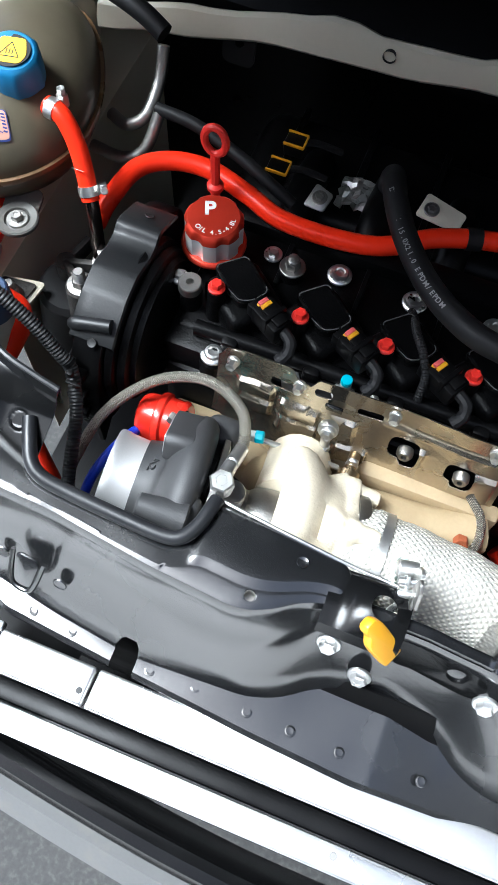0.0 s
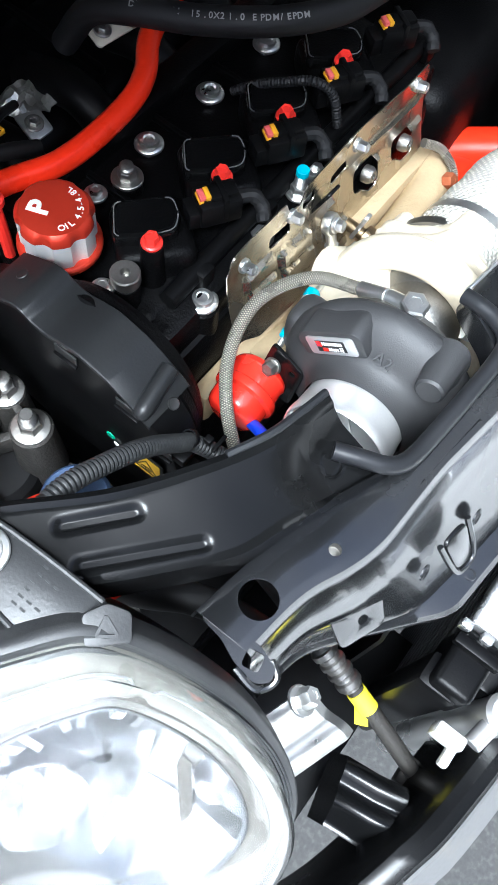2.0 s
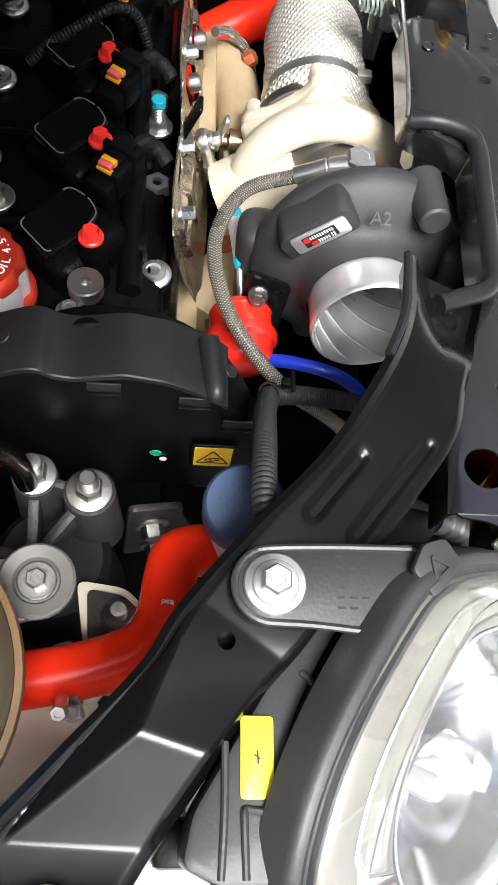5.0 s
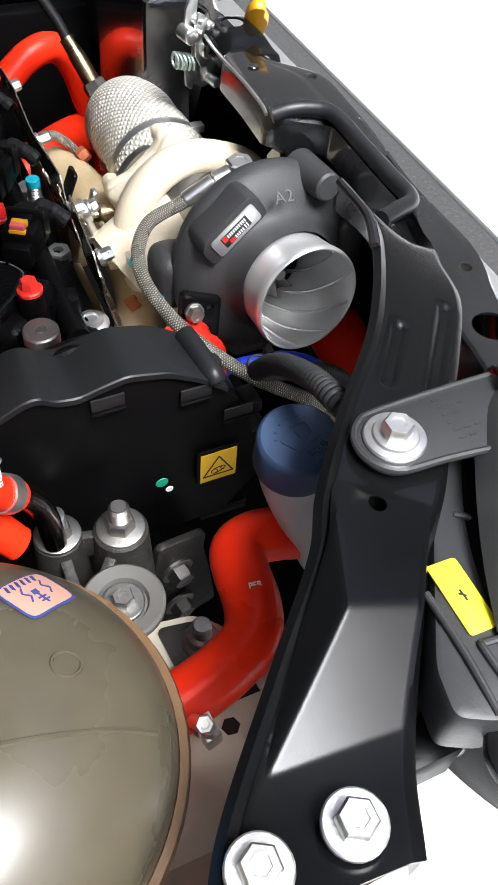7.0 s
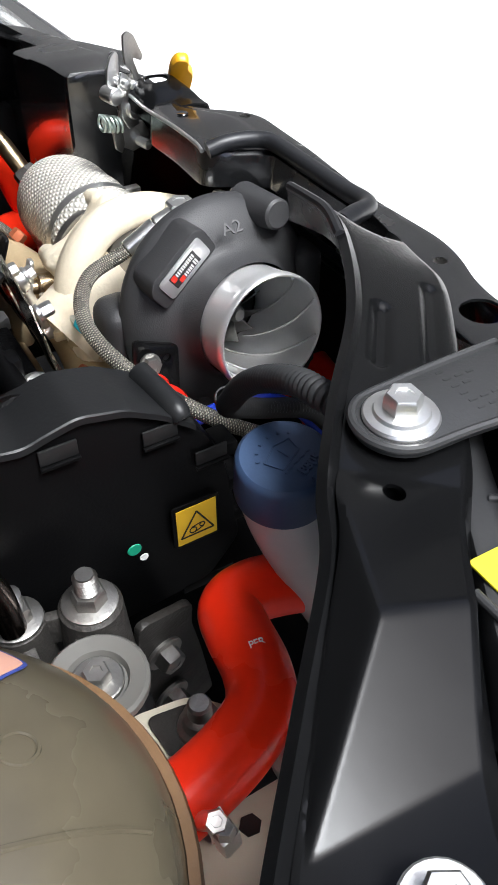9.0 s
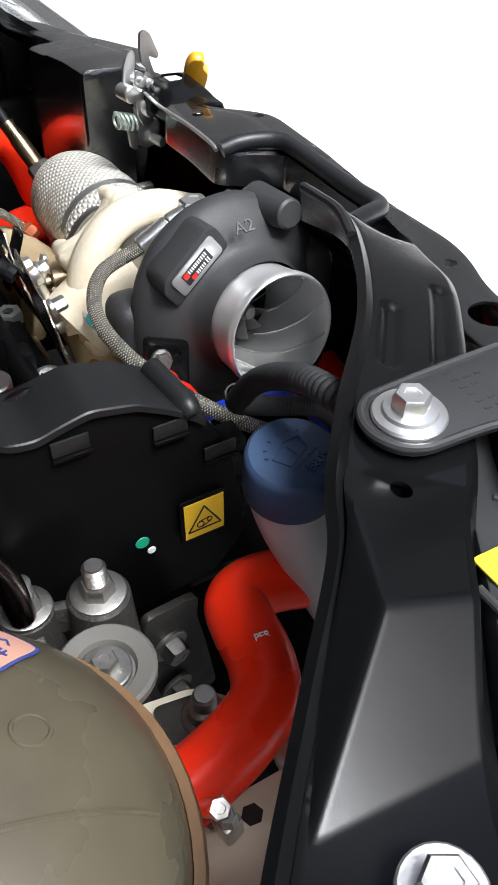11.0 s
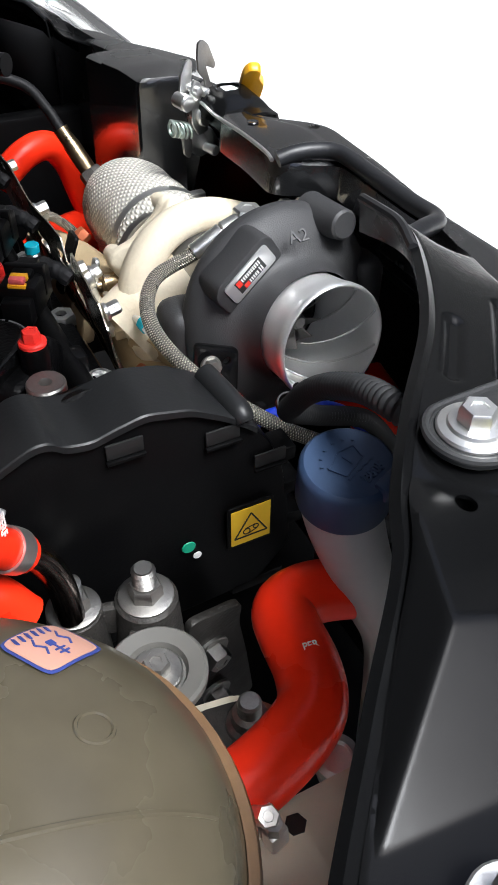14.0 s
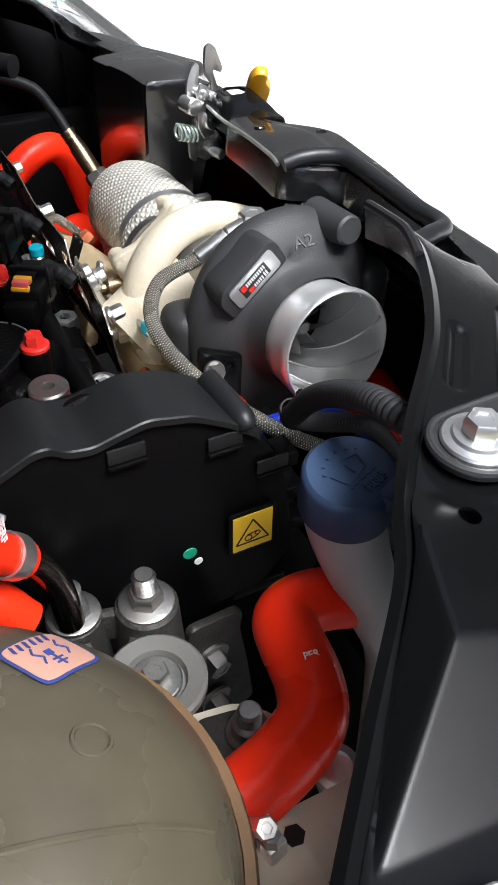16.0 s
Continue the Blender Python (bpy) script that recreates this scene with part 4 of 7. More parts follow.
for y, z, m_, r in ((-0.05, 0.7705, GREEN_PAINT, 0.0048), (-0.0555, 0.7605, WHITE_PRINT, 0.003)):
    bm = bmesh.new()
    add_lathe(bm, [(r, 0), (r * 0.9, 0.0006), (0, 0.0007)], (-0.2008, y, z), (-1, 0, 0), 14)
    part("paint_dot", bm, m_, timing)

# ---- ignition coils ----


def ignition_coil():
    coil = thing("ignition_coil", "black ignition coil with red bolt and locked wiring plug", "ignition coil", (-0.0875, 0, 0.84), "ignition coils")
    bm = bmesh.new()
    add_plate(bm, rounded([(-0.102, 0.028), (-0.075, 0.053), (-0.037, 0.02), (-0.047, 0.004), (-0.062, -0.005), (-0.078, 0.004)], 0.006), 0.012, pose(0, 0, 0.852), (), 0.002)
    part("coil_top", bm, BLACK_PAINT, coil)
    bm = bmesh.new()
    add_plate(bm, rounded([(-0.097, 0.028), (-0.075, 0.048), (-0.042, 0.019), (-0.050, 0.006), (-0.062, 0.0), (-0.077, 0.009)], 0.006), 0.001, pose(0, 0, 0.8632))
    part("potting", bm, BLACK_CAST, coil, "smooth black resin face")
    lid = rounded([(-0.0995, 0.028), (-0.075, 0.0505), (-0.0395, 0.0195), (-0.0485, 0.005), (-0.062, -0.0025), (-0.0775, 0.0065)], 0.006)
    for q, (i0, i1) in enumerate(((0.02, 0.3), (0.33, 0.52), (0.6, 0.93))):
        bm = bmesh.new()
        run = [(*lid[round(i0 * (len(lid) - 1)) + i], 0.8641) for i in range(round((i1 - i0) * (len(lid) - 1)) + 1)]
        add_tube(bm, run, 0.0006, 6, 2)
        part("worn_edge", bm, GREY_TRIM, coil, "pale worn edge of the lid")
    bm = bmesh.new()
    add_lathe(bm, [(0, -0.012), (0.0095, -0.012), (0.0095, 0), (0, 0)], (-0.0875, 0, 0.868), (0, 0, 1), 20)
    part("bolt_eye", bm, BLACK_PLASTIC, coil)
    bm = bmesh.new()
    add_lathe(bm, [(0, 0), (0.0088, 0), (0.0088, 0.002), (0.0074, 0.003), (0, 0.003)], (-0.0875, 0, 0.8685), (0, 0, 1), 24)
    hex_head(bm, (-0.0875, 0, 0.8713), (0, 0, 1), 0.0061, 0.007)
    part("coil_bolt", bm, RED_PLASTIC, coil, "red anodised flange bolt")
    d, s = Vector((0.86, -0.51, 0)), Vector((0.51, 0.86, 0))
    M0 = basis((-0.024, -0.014, 0.871), d, s)
    bm = bmesh.new()
    add_box(bm, (0, 0, -0.002), (0.036, 0.025, 0.024), 0.003)
    add_box(bm, (0.004, 0.0, 0.0105), (0.024, 0.014, 0.006), 0.0015)
    add_box(bm, (0.003, 0.0, 0.004), (0.005, 0.0265, 0.022), 0.001)
    add_box(bm, (-0.02, 0.0, -0.006), (0.014, 0.02, 0.018), 0.002)
    bm.transform(M0)
    plug = part("plug", bm, BLACK_PLASTIC, coil)
    bm = bmesh.new()
    add_box(bm, (-0.0142, 0.0, 0.0128), (0.005, 0.0105, 0.004), 0.0008)
    bm.transform(M0)
    part("lock_slide", bm, PINK_CLIP, plug, "pink locking slide")
    bm = bmesh.new()
    add_box(bm, (-0.0095, 0.0, 0.0125), (0.0045, 0.0115, 0.0045), 0.0008)
    add_box(bm, (-0.0155, 0.0, 0.0095), (0.004, 0.012, 0.003), 0.0006)
    bm.transform(M0)
    part("lock_clip", bm, YELLOW, plug, "yellow locking clip")
    bm = bmesh.new()
    add_tube(bm, [M0 @ Vector(p) for p in ((0.016, 0, 0), (0.03, -0.002, -0.001), (0.036, -0.01, -0.008), (0.034, -0.02, -0.014))], 0.0062, 10, 6, radius=lambda s_, t_: 1 + 0.07 * math.sin(s_ * 2400))
    part("boot", bm, RUBBER, plug)
    return coil


first = ignition_coil()
for k in range(1, 4):
    copy_thing(first, Matrix.Translation((-0.0875 + 0.0875 * k, 0, 0.84)))
bm = bmesh.new()
add_tube(bm, [(0.10, 0.065, 0.845), (0.105, 0.045, 0.862), (0.112, 0.02, 0.876), (0.122, -0.002, 0.884), (0.132, -0.018, 0.872), (0.134, -0.028, 0.842)], 0.0042, 9, even=0.0011, radius=lambda s, t: 1 + 0.12 * math.sin(s * 2100))
tagged(part("sensor_lead", bm, RUBBER), "thin black corrugated sensor lead over the coils", "cable")

# ---- oil filler cap and dipstick ----
cap = thing("oil_filler_cap", "red anodised oil filler cap with lettering on the engine", "oil cap", (-0.119, 0.07, 0.835))
bm = bmesh.new()
add_lathe(bm, [(0.033, 0.0), (0.0345, 0.002), (0.0345, 0.005), (0.033, 0.007), (0.0315, 0.0078), (0.0, 0.0078)], (-0.119, 0.07, 0.838), (0, 0, 1), 48)
part("flange", bm, RED_ANODISED, cap)
LOBE = lambda w, k: 1.0 - 0.10 * max(0.0, math.cos(7 * w))
bm = bmesh.new()
add_lathe(bm, [(0.0305, 0.0), (0.0305, 0.026)], (-0.119, 0.07, 0.8455), (0, 0, 1), 112, wave=LOBE)
part("grip", bm, ALUMINIUM, cap, "bare machined scalloped grip")
bm = bmesh.new()
TOPW = lambda w, k: 1.0 - 0.10 * max(0.0, math.cos(7 * w)) * (1.0, 1.0, 0.55, 0.0, 0.0)[k]
add_lathe(bm, [(0.0308, 0.0255), (0.0308, 0.031), (0.029, 0.0345), (0.0265, 0.0365), (0, 0.0365)], (-0.119, 0.07, 0.8455), (0, 0, 1), 112, wave=TOPW)
part("top", bm, RED_ANODISED, cap)
CM = Matrix.Translation((-0.119, 0.07, 0.8822)) @ pose(0, 0, 0, 0, 0, 22)
lettering("P", 0.023, CM @ pose(-0.004, 0.0095, 0), WHITE_PRINT, cap, "monogram", 0.0003, 0.0008)
for i, ch in enumerate("OIL 4.5-4.8L"):
    if ch != " ":
        w = radians(218 + i * 11.5)
        lettering(ch, 0.0072, CM @ pose(0.0205 * math.cos(w), 0.0205 * math.sin(w), 0, 0, 0, math.degrees(w) + 90), WHITE_PRINT, cap, "letter", 0.0002, 0.0001)
dip = thing("dipstick", "red oil dipstick with a ring handle", "dipstick", (-0.137, 0.118, 0.82))
bm = bmesh.new()
ring = [(-0.139 + 0.0115 * math.sin(a), 0.122, 0.927 - 0.017 * math.cos(a)) for a in [2 * math.pi * i / 16 for i in range(17)]]
add_tube(bm, ring, 0.0042, 10, 2)
part("handle", bm, RED_PLASTIC, dip)
bm = bmesh.new()
add_tube(bm, [(-0.139, 0.122, 0.91), (-0.138, 0.12, 0.88), (-0.137, 0.118, 0.84), (-0.137, 0.117, 0.80)], 0.0052, 10, 4)
add_lathe(bm, [(0.0052, 0), (0.009, 0.002), (0.009, 0.007), (0.0052, 0.010)], (-0.1375, 0.119, 0.862), (0, 0, 1), 14)
part("stem", bm, RED_PLASTIC, dip)

# ---- hoses over the engine ----


def hose(name, label, pts, r, mat, category="hose", n=18, clamps=(), text=None):
    ob = thing(name, label, category, pts[0])
    bm = bmesh.new()
    add_tube(bm, pts, r, n, 10)
    part("tube", bm, mat, ob)
    for p, ax, rr in clamps:
        clamp(ob, p, ax, rr)
    return ob


def clamp(parent, p, axis, r, mat=None, width=0.010):
    a = Vector(axis).normalized()
    u, v, _ = frame_of(a)
    bm = bmesh.new()
    add_lathe(bm, [(r, -width / 2), (r + 0.0012, -width / 2), (r + 0.0014, 0), (r + 0.0012, width / 2), (r, width / 2)], p, a, 30)
    c = part("clamp", bm, mat or STEEL, parent, "steel band clamp")
    bm = bmesh.new()
    q = Vector(p) + u * (r + 0.005)
    add_box(bm, (0, 0, 0), (0.016, 0.010, 0.008), 0.0015)
    bm.transform(basis(q, v, a))
    hex_head(bm, q + v * 0.008, v, 0.0045, 0.007)
    part("clamp_screw", bm, mat or STEEL, c)
    return c


heater = hose("coolant_hose", "long red silicone coolant hose across the cam cover", [(-0.25, 0.055, 0.825), (-0.242, 0.073, 0.845), (-0.231, 0.12, 0.85), (-0.202, 0.145, 0.85), (-0.158, 0.151, 0.85), (-0.106, 0.135, 0.85), (-0.067, 0.119, 0.85), (-0.021, 0.116, 0.85), (0.028, 0.121, 0.85), (0.061, 0.134, 0.85), (0.099, 0.16, 0.85), (0.16, 0.18, 0.85), (0.23, 0.184, 0.85), (0.35, 0.19, 0.84), (0.45, 0.2, 0.8)], 0.0105, RED_SILICONE)
bm = bmesh.new()
add_lathe(bm, [(0.0105, -0.008), (0.0122, -0.008), (0.0122, 0.008), (0.0105, 0.008)], (0.135, 0.1735, 0.85), (0.95, 0.3, 0), 20)
part("collar", bm, RUBBER, heater, "black rubber collar")
breather = hose("breather_hose", "black rubber hose printed with pale lettering", [(0.03, 0.2, 0.86), (0.036, 0.17, 0.905), (0.046, 0.13, 0.922), (0.07, 0.083, 0.926), (0.106, 0.036, 0.93), (0.151, 0.006, 0.93), (0.192, -0.004, 0.93), (0.272, -0.012, 0.928), (0.38, -0.005, 0.91), (0.48, 0.04, 0.84), (0.52, 0.06, 0.75)], 0.0118, RUBBER)
wire = smooth_path([(0.046, 0.13, 0.922), (0.07, 0.083, 0.926), (0.106, 0.036, 0.93), (0.151, 0.006, 0.93), (0.192, -0.004, 0.93), (0.272, -0.012, 0.928)], 40)


def along(path, text, start, size, r, side, mat, parent):
    """Letters printed along a hose, on the side that faces the given way."""
    s, k = 0.0, 0
    pos = start
    for ch in text:
        while k < len(path) - 2 and s + (path[k + 1] - path[k]).length < pos:
            s += (path[k + 1] - path[k]).length
            k += 1
        d = (path[k + 1] - path[k]).normalized()
        n = (Vector(side) - d * Vector(side).dot(d)).normalized()
        if ch != " ":
            lettering(ch, size, basis(path[k] + n * (r + 0.00005), d, n.cross(d)), mat, parent, "letter", 0.00015, 0.0001)
        pos += size * 0.72
    return parent


along(wire, "DIN 73411 15.0X21.0 EPDM/EPDM", 0.0, 0.0068, 0.0118, (-0.15, -0.62, 0.78), PALE_PRINT, breather)
hose("vacuum_hose", "thin black rubber hose behind the coolant hose", [(-0.24, 0.2, 0.86), (-0.19, 0.19, 0.865), (-0.13, 0.17, 0.862), (-0.09, 0.155, 0.855), (-0.06, 0.15, 0.84)], 0.007, RUBBER)

# ---- intake side, in the shade behind the engine ----
intake = thing("intake_manifold", "black plastic intake manifold behind the engine", "intake manifold", (0.08, 0.25, 0.6))
bm = bmesh.new()
add_box(bm, (0.08, 0.26, 0.72), (0.46, 0.16, 0.14), 0.03, seg=3)
part("plenum", bm, BLACK_PLASTIC, intake)
for k in range(4):
    bm = bmesh.new()
    add_tube(bm, [(-0.06 + 0.09 * k, 0.14, 0.78), (-0.06 + 0.09 * k, 0.19, 0.81), (-0.06 + 0.09 * k, 0.26, 0.79)], 0.02, 14, 6)
    part("runner", bm, BLACK_PLASTIC, intake)
for k in range(5):
    bm = bmesh.new()
    add_box(bm, (-0.1 + 0.09 * k, 0.27, 0.792), (0.008, 0.13, 0.012), 0.003)
    part("plenum_rib", bm, BLACK_PLASTIC, intake)
for at, label in (((-0.088, 0.178, 0.85), "yellow and black wiring plug"), ((-0.084, 0.225, 0.845), "yellow and black wiring plug")):
    plug = thing("wiring_plug", label + " by the intake", "connector", at, "wiring plugs")
    bm = bmesh.new()
    add_box(bm, at, (0.024, 0.02, 0.018), 0.003)
    part("body", bm, BLACK_PLASTIC, plug)
    bm = bmesh.new()
    for dx, dy, sx, sy in ((0, -0.0095, 0.024, 0.002), (0, 0.0095, 0.024, 0.002), (0.0115, 0, 0.002, 0.019)):
        add_box(bm, (at[0] + dx, at[1] + dy, at[2] + 0.0085), (sx, sy, 0.004), 0.0006)
    part("lock", bm, YELLOW, plug, "yellow locking frame")
    bm = bmesh.new()
    add_tube(bm, [at, (at[0] + 0.02, at[1] + 0.008, at[2] + 0.004), (at[0] + 0.05, at[1] + 0.02, at[2] - 0.01)], 0.004, 8)
    part("lead", bm, RUBBER, plug)
foil = thing("foil_patch", "crumpled silver foil on a sensor behind the engine", "foil", (0.0, 0.22, 0.79))
bm = bmesh.new()
rows = []
for i in range(10):
    rows.append([(-0.024 + 0.052 * i / 9 + 0.004 * noise.noise((i, j, 1.3)), 0.20 + 0.045 * j / 9 + 0.004 * noise.noise((i, j, 4.7)), 0.806 + 0.008 * noise.noise((i * 0.6, j * 0.6, 9.1)) - 0.25 * abs(i / 9 - 0.5) ** 2 * 0.1) for j in range(10)])
sheet(bm, rows, 0.0012)
part("wrapping", bm, FOIL, foil, sharp=8)
bm = bmesh.new()
add_cyl(bm, (0.026, 0.212, 0.80), (0.034, 0.24, 0.806), 0.007, None, 14, 0.001)
part("clip", bm, STEEL, foil)
for at, sx, mat, name, label in (((-0.037, 0.178, 0.828), 0.024, STEEL, "sensor_bracket", "small square steel bracket with a bolt"), ((0.095, 0.205, 0.835), 0.05, BODY_WHITE, "hose_bracket", "cream coated bracket with a round bush")):
    br = thing(name, label, "bracket", at)
    bm = bmesh.new()
    add_plate(bm, rounded([(-sx / 2, -0.015), (sx / 2, -0.012), (sx / 2, 0.011), (-sx / 2, 0.015)], 0.004), 0.003, pose(*at, 14, 0, -12), (), 0.0006)
    part("plate", bm, mat, br)
    bolt(br, (at[0] - (0.012 if sx > 0.03 else 0), at[1], at[2] + 0.003), (0, -0.2, 1), 0.0055, 0.004, 0.0085, DULL_STEEL)

# ---- exhaust side: heat shield and manifold ----
shield = thing("heat_shield", "stamped bare metal exhaust heat shield with bolts", "heat shield", (0.09, -0.07, 0.75))
bm = bmesh.new()
PADS = [(-0.02, 0.815, 0.018, 0.008), (-0.018, 0.795, 0.016, 0.007), (0.028, 0.805, 0.02, 0.008), (0.03, 0.785, 0.02, 0.008), (0.075, 0.80, 0.012, 0.014), (0.15, 0.795, 0.01, 0.016), (0.09, 0.775, 0.016, 0.006), (0.215, 0.79, 0.02, 0.014)]


def shield_y(x, z):
    t = (0.866 - z) / 0.12
    y = -0.056 - 0.0015 * math.sin(x * 40) - 0.03 * t * t
    for px, pz, w, h in PADS:
        dx, dz = max(0, abs(x - px) - w), max(0, abs(z - pz) - h)
        y -= 0.005 * max(0.0, 1 - math.hypot(dx, dz) / 0.0025)
    y -= 0.004 * max(0.0, 1 - abs(z - 0.832) / 0.005) * (1 if 0.11 < x else 0.0)
    return y + 0.0006 * noise.noise((x * 60, z * 60, 2.0))


rows = []
for i in range(121):
    x = -0.062 + 0.305 * i / 120
    top = lerp_table([(-0.062, 0.846), (-0.052, 0.862), (-0.02, 0.866), (0.012, 0.868), (0.022, 0.852), (0.034, 0.85), (0.042, 0.866), (0.06, 0.866), (0.1, 0.864), (0.16, 0.864), (0.235, 0.862), (0.243, 0.852)], x)
    low = lerp_table([(-0.062, 0.765), (-0.03, 0.752), (0.05, 0.752), (0.24, 0.752)], x)
    rows.append([(x, shield_y(x, top + (low - top) * j / 40), top + (low - top) * j / 40) for j in range(41)])
sheet(bm, rows, 0.0011)
pressing = part("pressing", bm, HEAT_SHIELD, shield)
for x, y, z in ((-0.045, -0.060, 0.85), (0.0235, -0.058, 0.846), (0.119, -0.058, 0.853), (0.219, -0.058, 0.85)):
    bolt(shield, (x, y, z), (0, -1, 0.25), 0.0052, 0.009, 0.0066)
cutters = []
for x, z, w, h in ((0.008, 0.838, 0.014, 0.0065), (0.048, 0.848, 0.009, 0.006), (0.097, 0.838, 0.013, 0.005), (0.14, 0.806, 0.016, 0.014), (0.2, 0.802, 0.015, 0.011)):
    bm = bmesh.new()
    add_plate(bm, rounded([(-w, -h), (w, -h), (w, h), (-w, h)], min(w, h) * 0.7), 0.05, basis((x, -0.045, z), (1, 0, 0), (0, -0.2, 1)))
    cutters.append(bm)
    if h > 0.01:
        bm = bmesh.new()
        add_lathe(bm, [(0.0085, 0), (0.0085, 0.006), (0.006, 0.010), (0.003, 0.010), (0.003, 0.004), (0, 0.004)], (x + 0.002, shield_y(x, z) + 0.004, z - 0.003), (0, -1, 0.2), 18)
        part("manifold_nut", bm, DULL_STEEL, shield)
cut_holes(pressing, cutters)
link = thing("turbo_brace", "threaded steel brace with ball ends on the shield", "brace", (0.06, -0.08, 0.77))
bm = bmesh.new()
add_plate(bm, rounded([(-0.008, -0.03), (0.008, -0.03), (0.009, 0.02), (-0.009, 0.02)], 0.004), 0.003, basis((0.062, -0.064, 0.838), (1, 0, 0), (0, -0.4, 1)), (), 0.0006)
part("tab", bm, BLACK_PAINT, link)
BALL, WAY = Vector((0.063, -0.077, 0.815)), Vector((0.1, -1, 0.35)).normalized()
bm = bmesh.new()
add_lathe(bm, [(0.0058, -0.004), (0.0098, -0.004), (0.0105, -0.0025), (0.0105, 0.0025), (0.0098, 0.004), (0.0058, 0.004)], BALL, WAY, 28)
add_lathe(bm, [(0.0, -0.0062), (0.0045, -0.0062), (0.0062, -0.002), (0.0062, 0.002), (0.0045, 0.0062), (0, 0.0062)], BALL, WAY, 20)
add_cyl(bm, BALL + Vector((0.0003, -0.002, -0.009)), BALL + Vector((0.001, -0.008, -0.03)), 0.0052, 0.0048, 14, 0.0008)
add_lathe(bm, [(0, 0), (0.0068, 0), (0.0068, 0.006), (0, 0.006)], BALL + Vector((0.001, -0.0065, -0.025)), (0.03, -0.27, -1), 6)
add_cyl(bm, BALL + Vector((0.001, -0.008, -0.03)), BALL + Vector((0.002, -0.014, -0.052)), 0.0036, None, 12)
add_lathe(bm, [(0.0, -0.004), (0.006, -0.004), (0.0072, 0), (0.006, 0.004), (0, 0.004)], BALL + Vector((0.0022, -0.015, -0.056)), WAY, 18)
part("rod_end", bm, STEEL, link)
bolt(link, BALL + WAY * 0.006, WAY, 0.0058, 0.006, 0.0075)
bm = bmesh.new()
add_box(bm, (0.068, -0.1, 0.757), (0.026, 0.012, 0.01), 0.002)
part("lug", bm, CERAMIC, link)

man = thing("exhaust_manifold", "cream coated exhaust manifold stained by heat", "exhaust manifold", (0.1, -0.09, 0.7))
bm = bmesh.new()
add_box(bm, (0.18, -0.08, 0.745), (0.15, 0.02, 0.05), 0.006)
add_box(bm, (0.01, -0.07, 0.705), (0.24, 0.02, 0.05), 0.006)
add_tube(bm, [(-0.04, -0.08, 0.705), (0.0, -0.1, 0.71), (0.05, -0.12, 0.725), (0.12, -0.118, 0.748), (0.2, -0.11, 0.745), (0.245, -0.092, 0.745)], 0.024, 16, 8)
add_tube(bm, [(0.02, -0.12, 0.75), (0.035, -0.14, 0.765), (0.05, -0.16, 0.785)], 0.03, 16, 6)
part("runner", bm, MANIFOLD, man)
for x, y, z in ((0.135, -0.128, 0.775), (0.225, -0.118, 0.768), (-0.06, -0.09, 0.73), (0.02, -0.1, 0.74)):
    bm = bmesh.new()
    hex_head(bm, (x, y, z - 0.004), (0, -0.8, 0.6), 0.008, 0.010)
    part("nut", bm, RUST, man, "rusty copper nut")

# ---- turbocharger ----
AX = Vector((0.0, -0.2, 0.826))
AXIS = Vector((1.0, 0.08, -0.15)).normalized()
LEANS = Matrix.Translation((-0.113, -0.203, 0.8228)) @ Vector((1, 0, 0)).rotation_difference(AXIS).to_matrix().to_4x4() @ Matrix.Scale(1.03, 4) @ Matrix.Translation((0.1135, 0.2, -0.826))
turbo = thing("turbocharger", "turbocharger with grey compressor and cream turbine housing", "turbocharger", AX + Vector((0, 0, -0.1)))
bm = bmesh.new()
VOL = lambda w, k: 1 + 0.05 * (((w + 1.2) % (2 * math.pi)) / (2 * math.pi) - 0.4)
add_lathe(bm, [(0.0425, -0.088), (0.0432, -0.084), (0.0445, -0.079), (0.0468, -0.0735), (0.05, -0.0695), (0.0555, -0.067), (0.063, -0.0642), (0.0705, -0.0595), (0.0765, -0.0545), (0.0802, -0.048), (0.0805, -0.042), (0.0780, -0.0365), (0.0725, -0.0325), (0.065, -0.0305), (0.05, -0.0295), (0.028, -0.0295)], AX, (1, 0, 0), 96, wave=VOL)
# squared pads, lugs and the round boss of the casting
PM = basis((-0.0672, -0.1596, 0.8658), (0.12, -0.79, 0.6), (-0.05, 0.6, 0.8))
n_pl = (PM.to_3x3() @ Vector((0, 0, 1))).normalized()
bm.transform(LEANS)
comp = part("compressor_housing", bm, COMPRESSOR, turbo, "dark grey cast compressor housing", 50)
bm = bmesh.new()
add_plate(bm, rounded([(-0.030, -0.012), (0.027, -0.0125), (0.0285, 0.007), (0.023, 0.0135), (-0.023, 0.0135), (-0.0305, 0.006)], 0.004), 0.026, PM @ pose(0, 0, -0.0255), (), 0.002)
part("plate_pad", bm, COMPRESSOR, comp)
bm = bmesh.new()
add_cyl(bm, (-0.0645, -0.2385, 0.8835), (-0.02, -0.234, 0.876), 0.0112, 0.0155, 32, 0.0018)
part("cast_boss", bm, COMPRESSOR, comp)
for c_, s_, b_ in (((-0.03, -0.23, 0.868), (0.036, 0.042, 0.03), 0.010), ((-0.03, -0.122, 0.806), (0.04, 0.034, 0.052), 0.013), ((-0.045, -0.272, 0.818), (0.034, 0.026, 0.05), 0.010), ((-0.05, -0.2, 0.742), (0.04, 0.08, 0.03), 0.012)):
    bm = bmesh.new()
    add_box(bm, c_, s_, b_, seg=4)
    part("cast_lug", bm, COMPRESSOR, comp)
bm = bmesh.new()
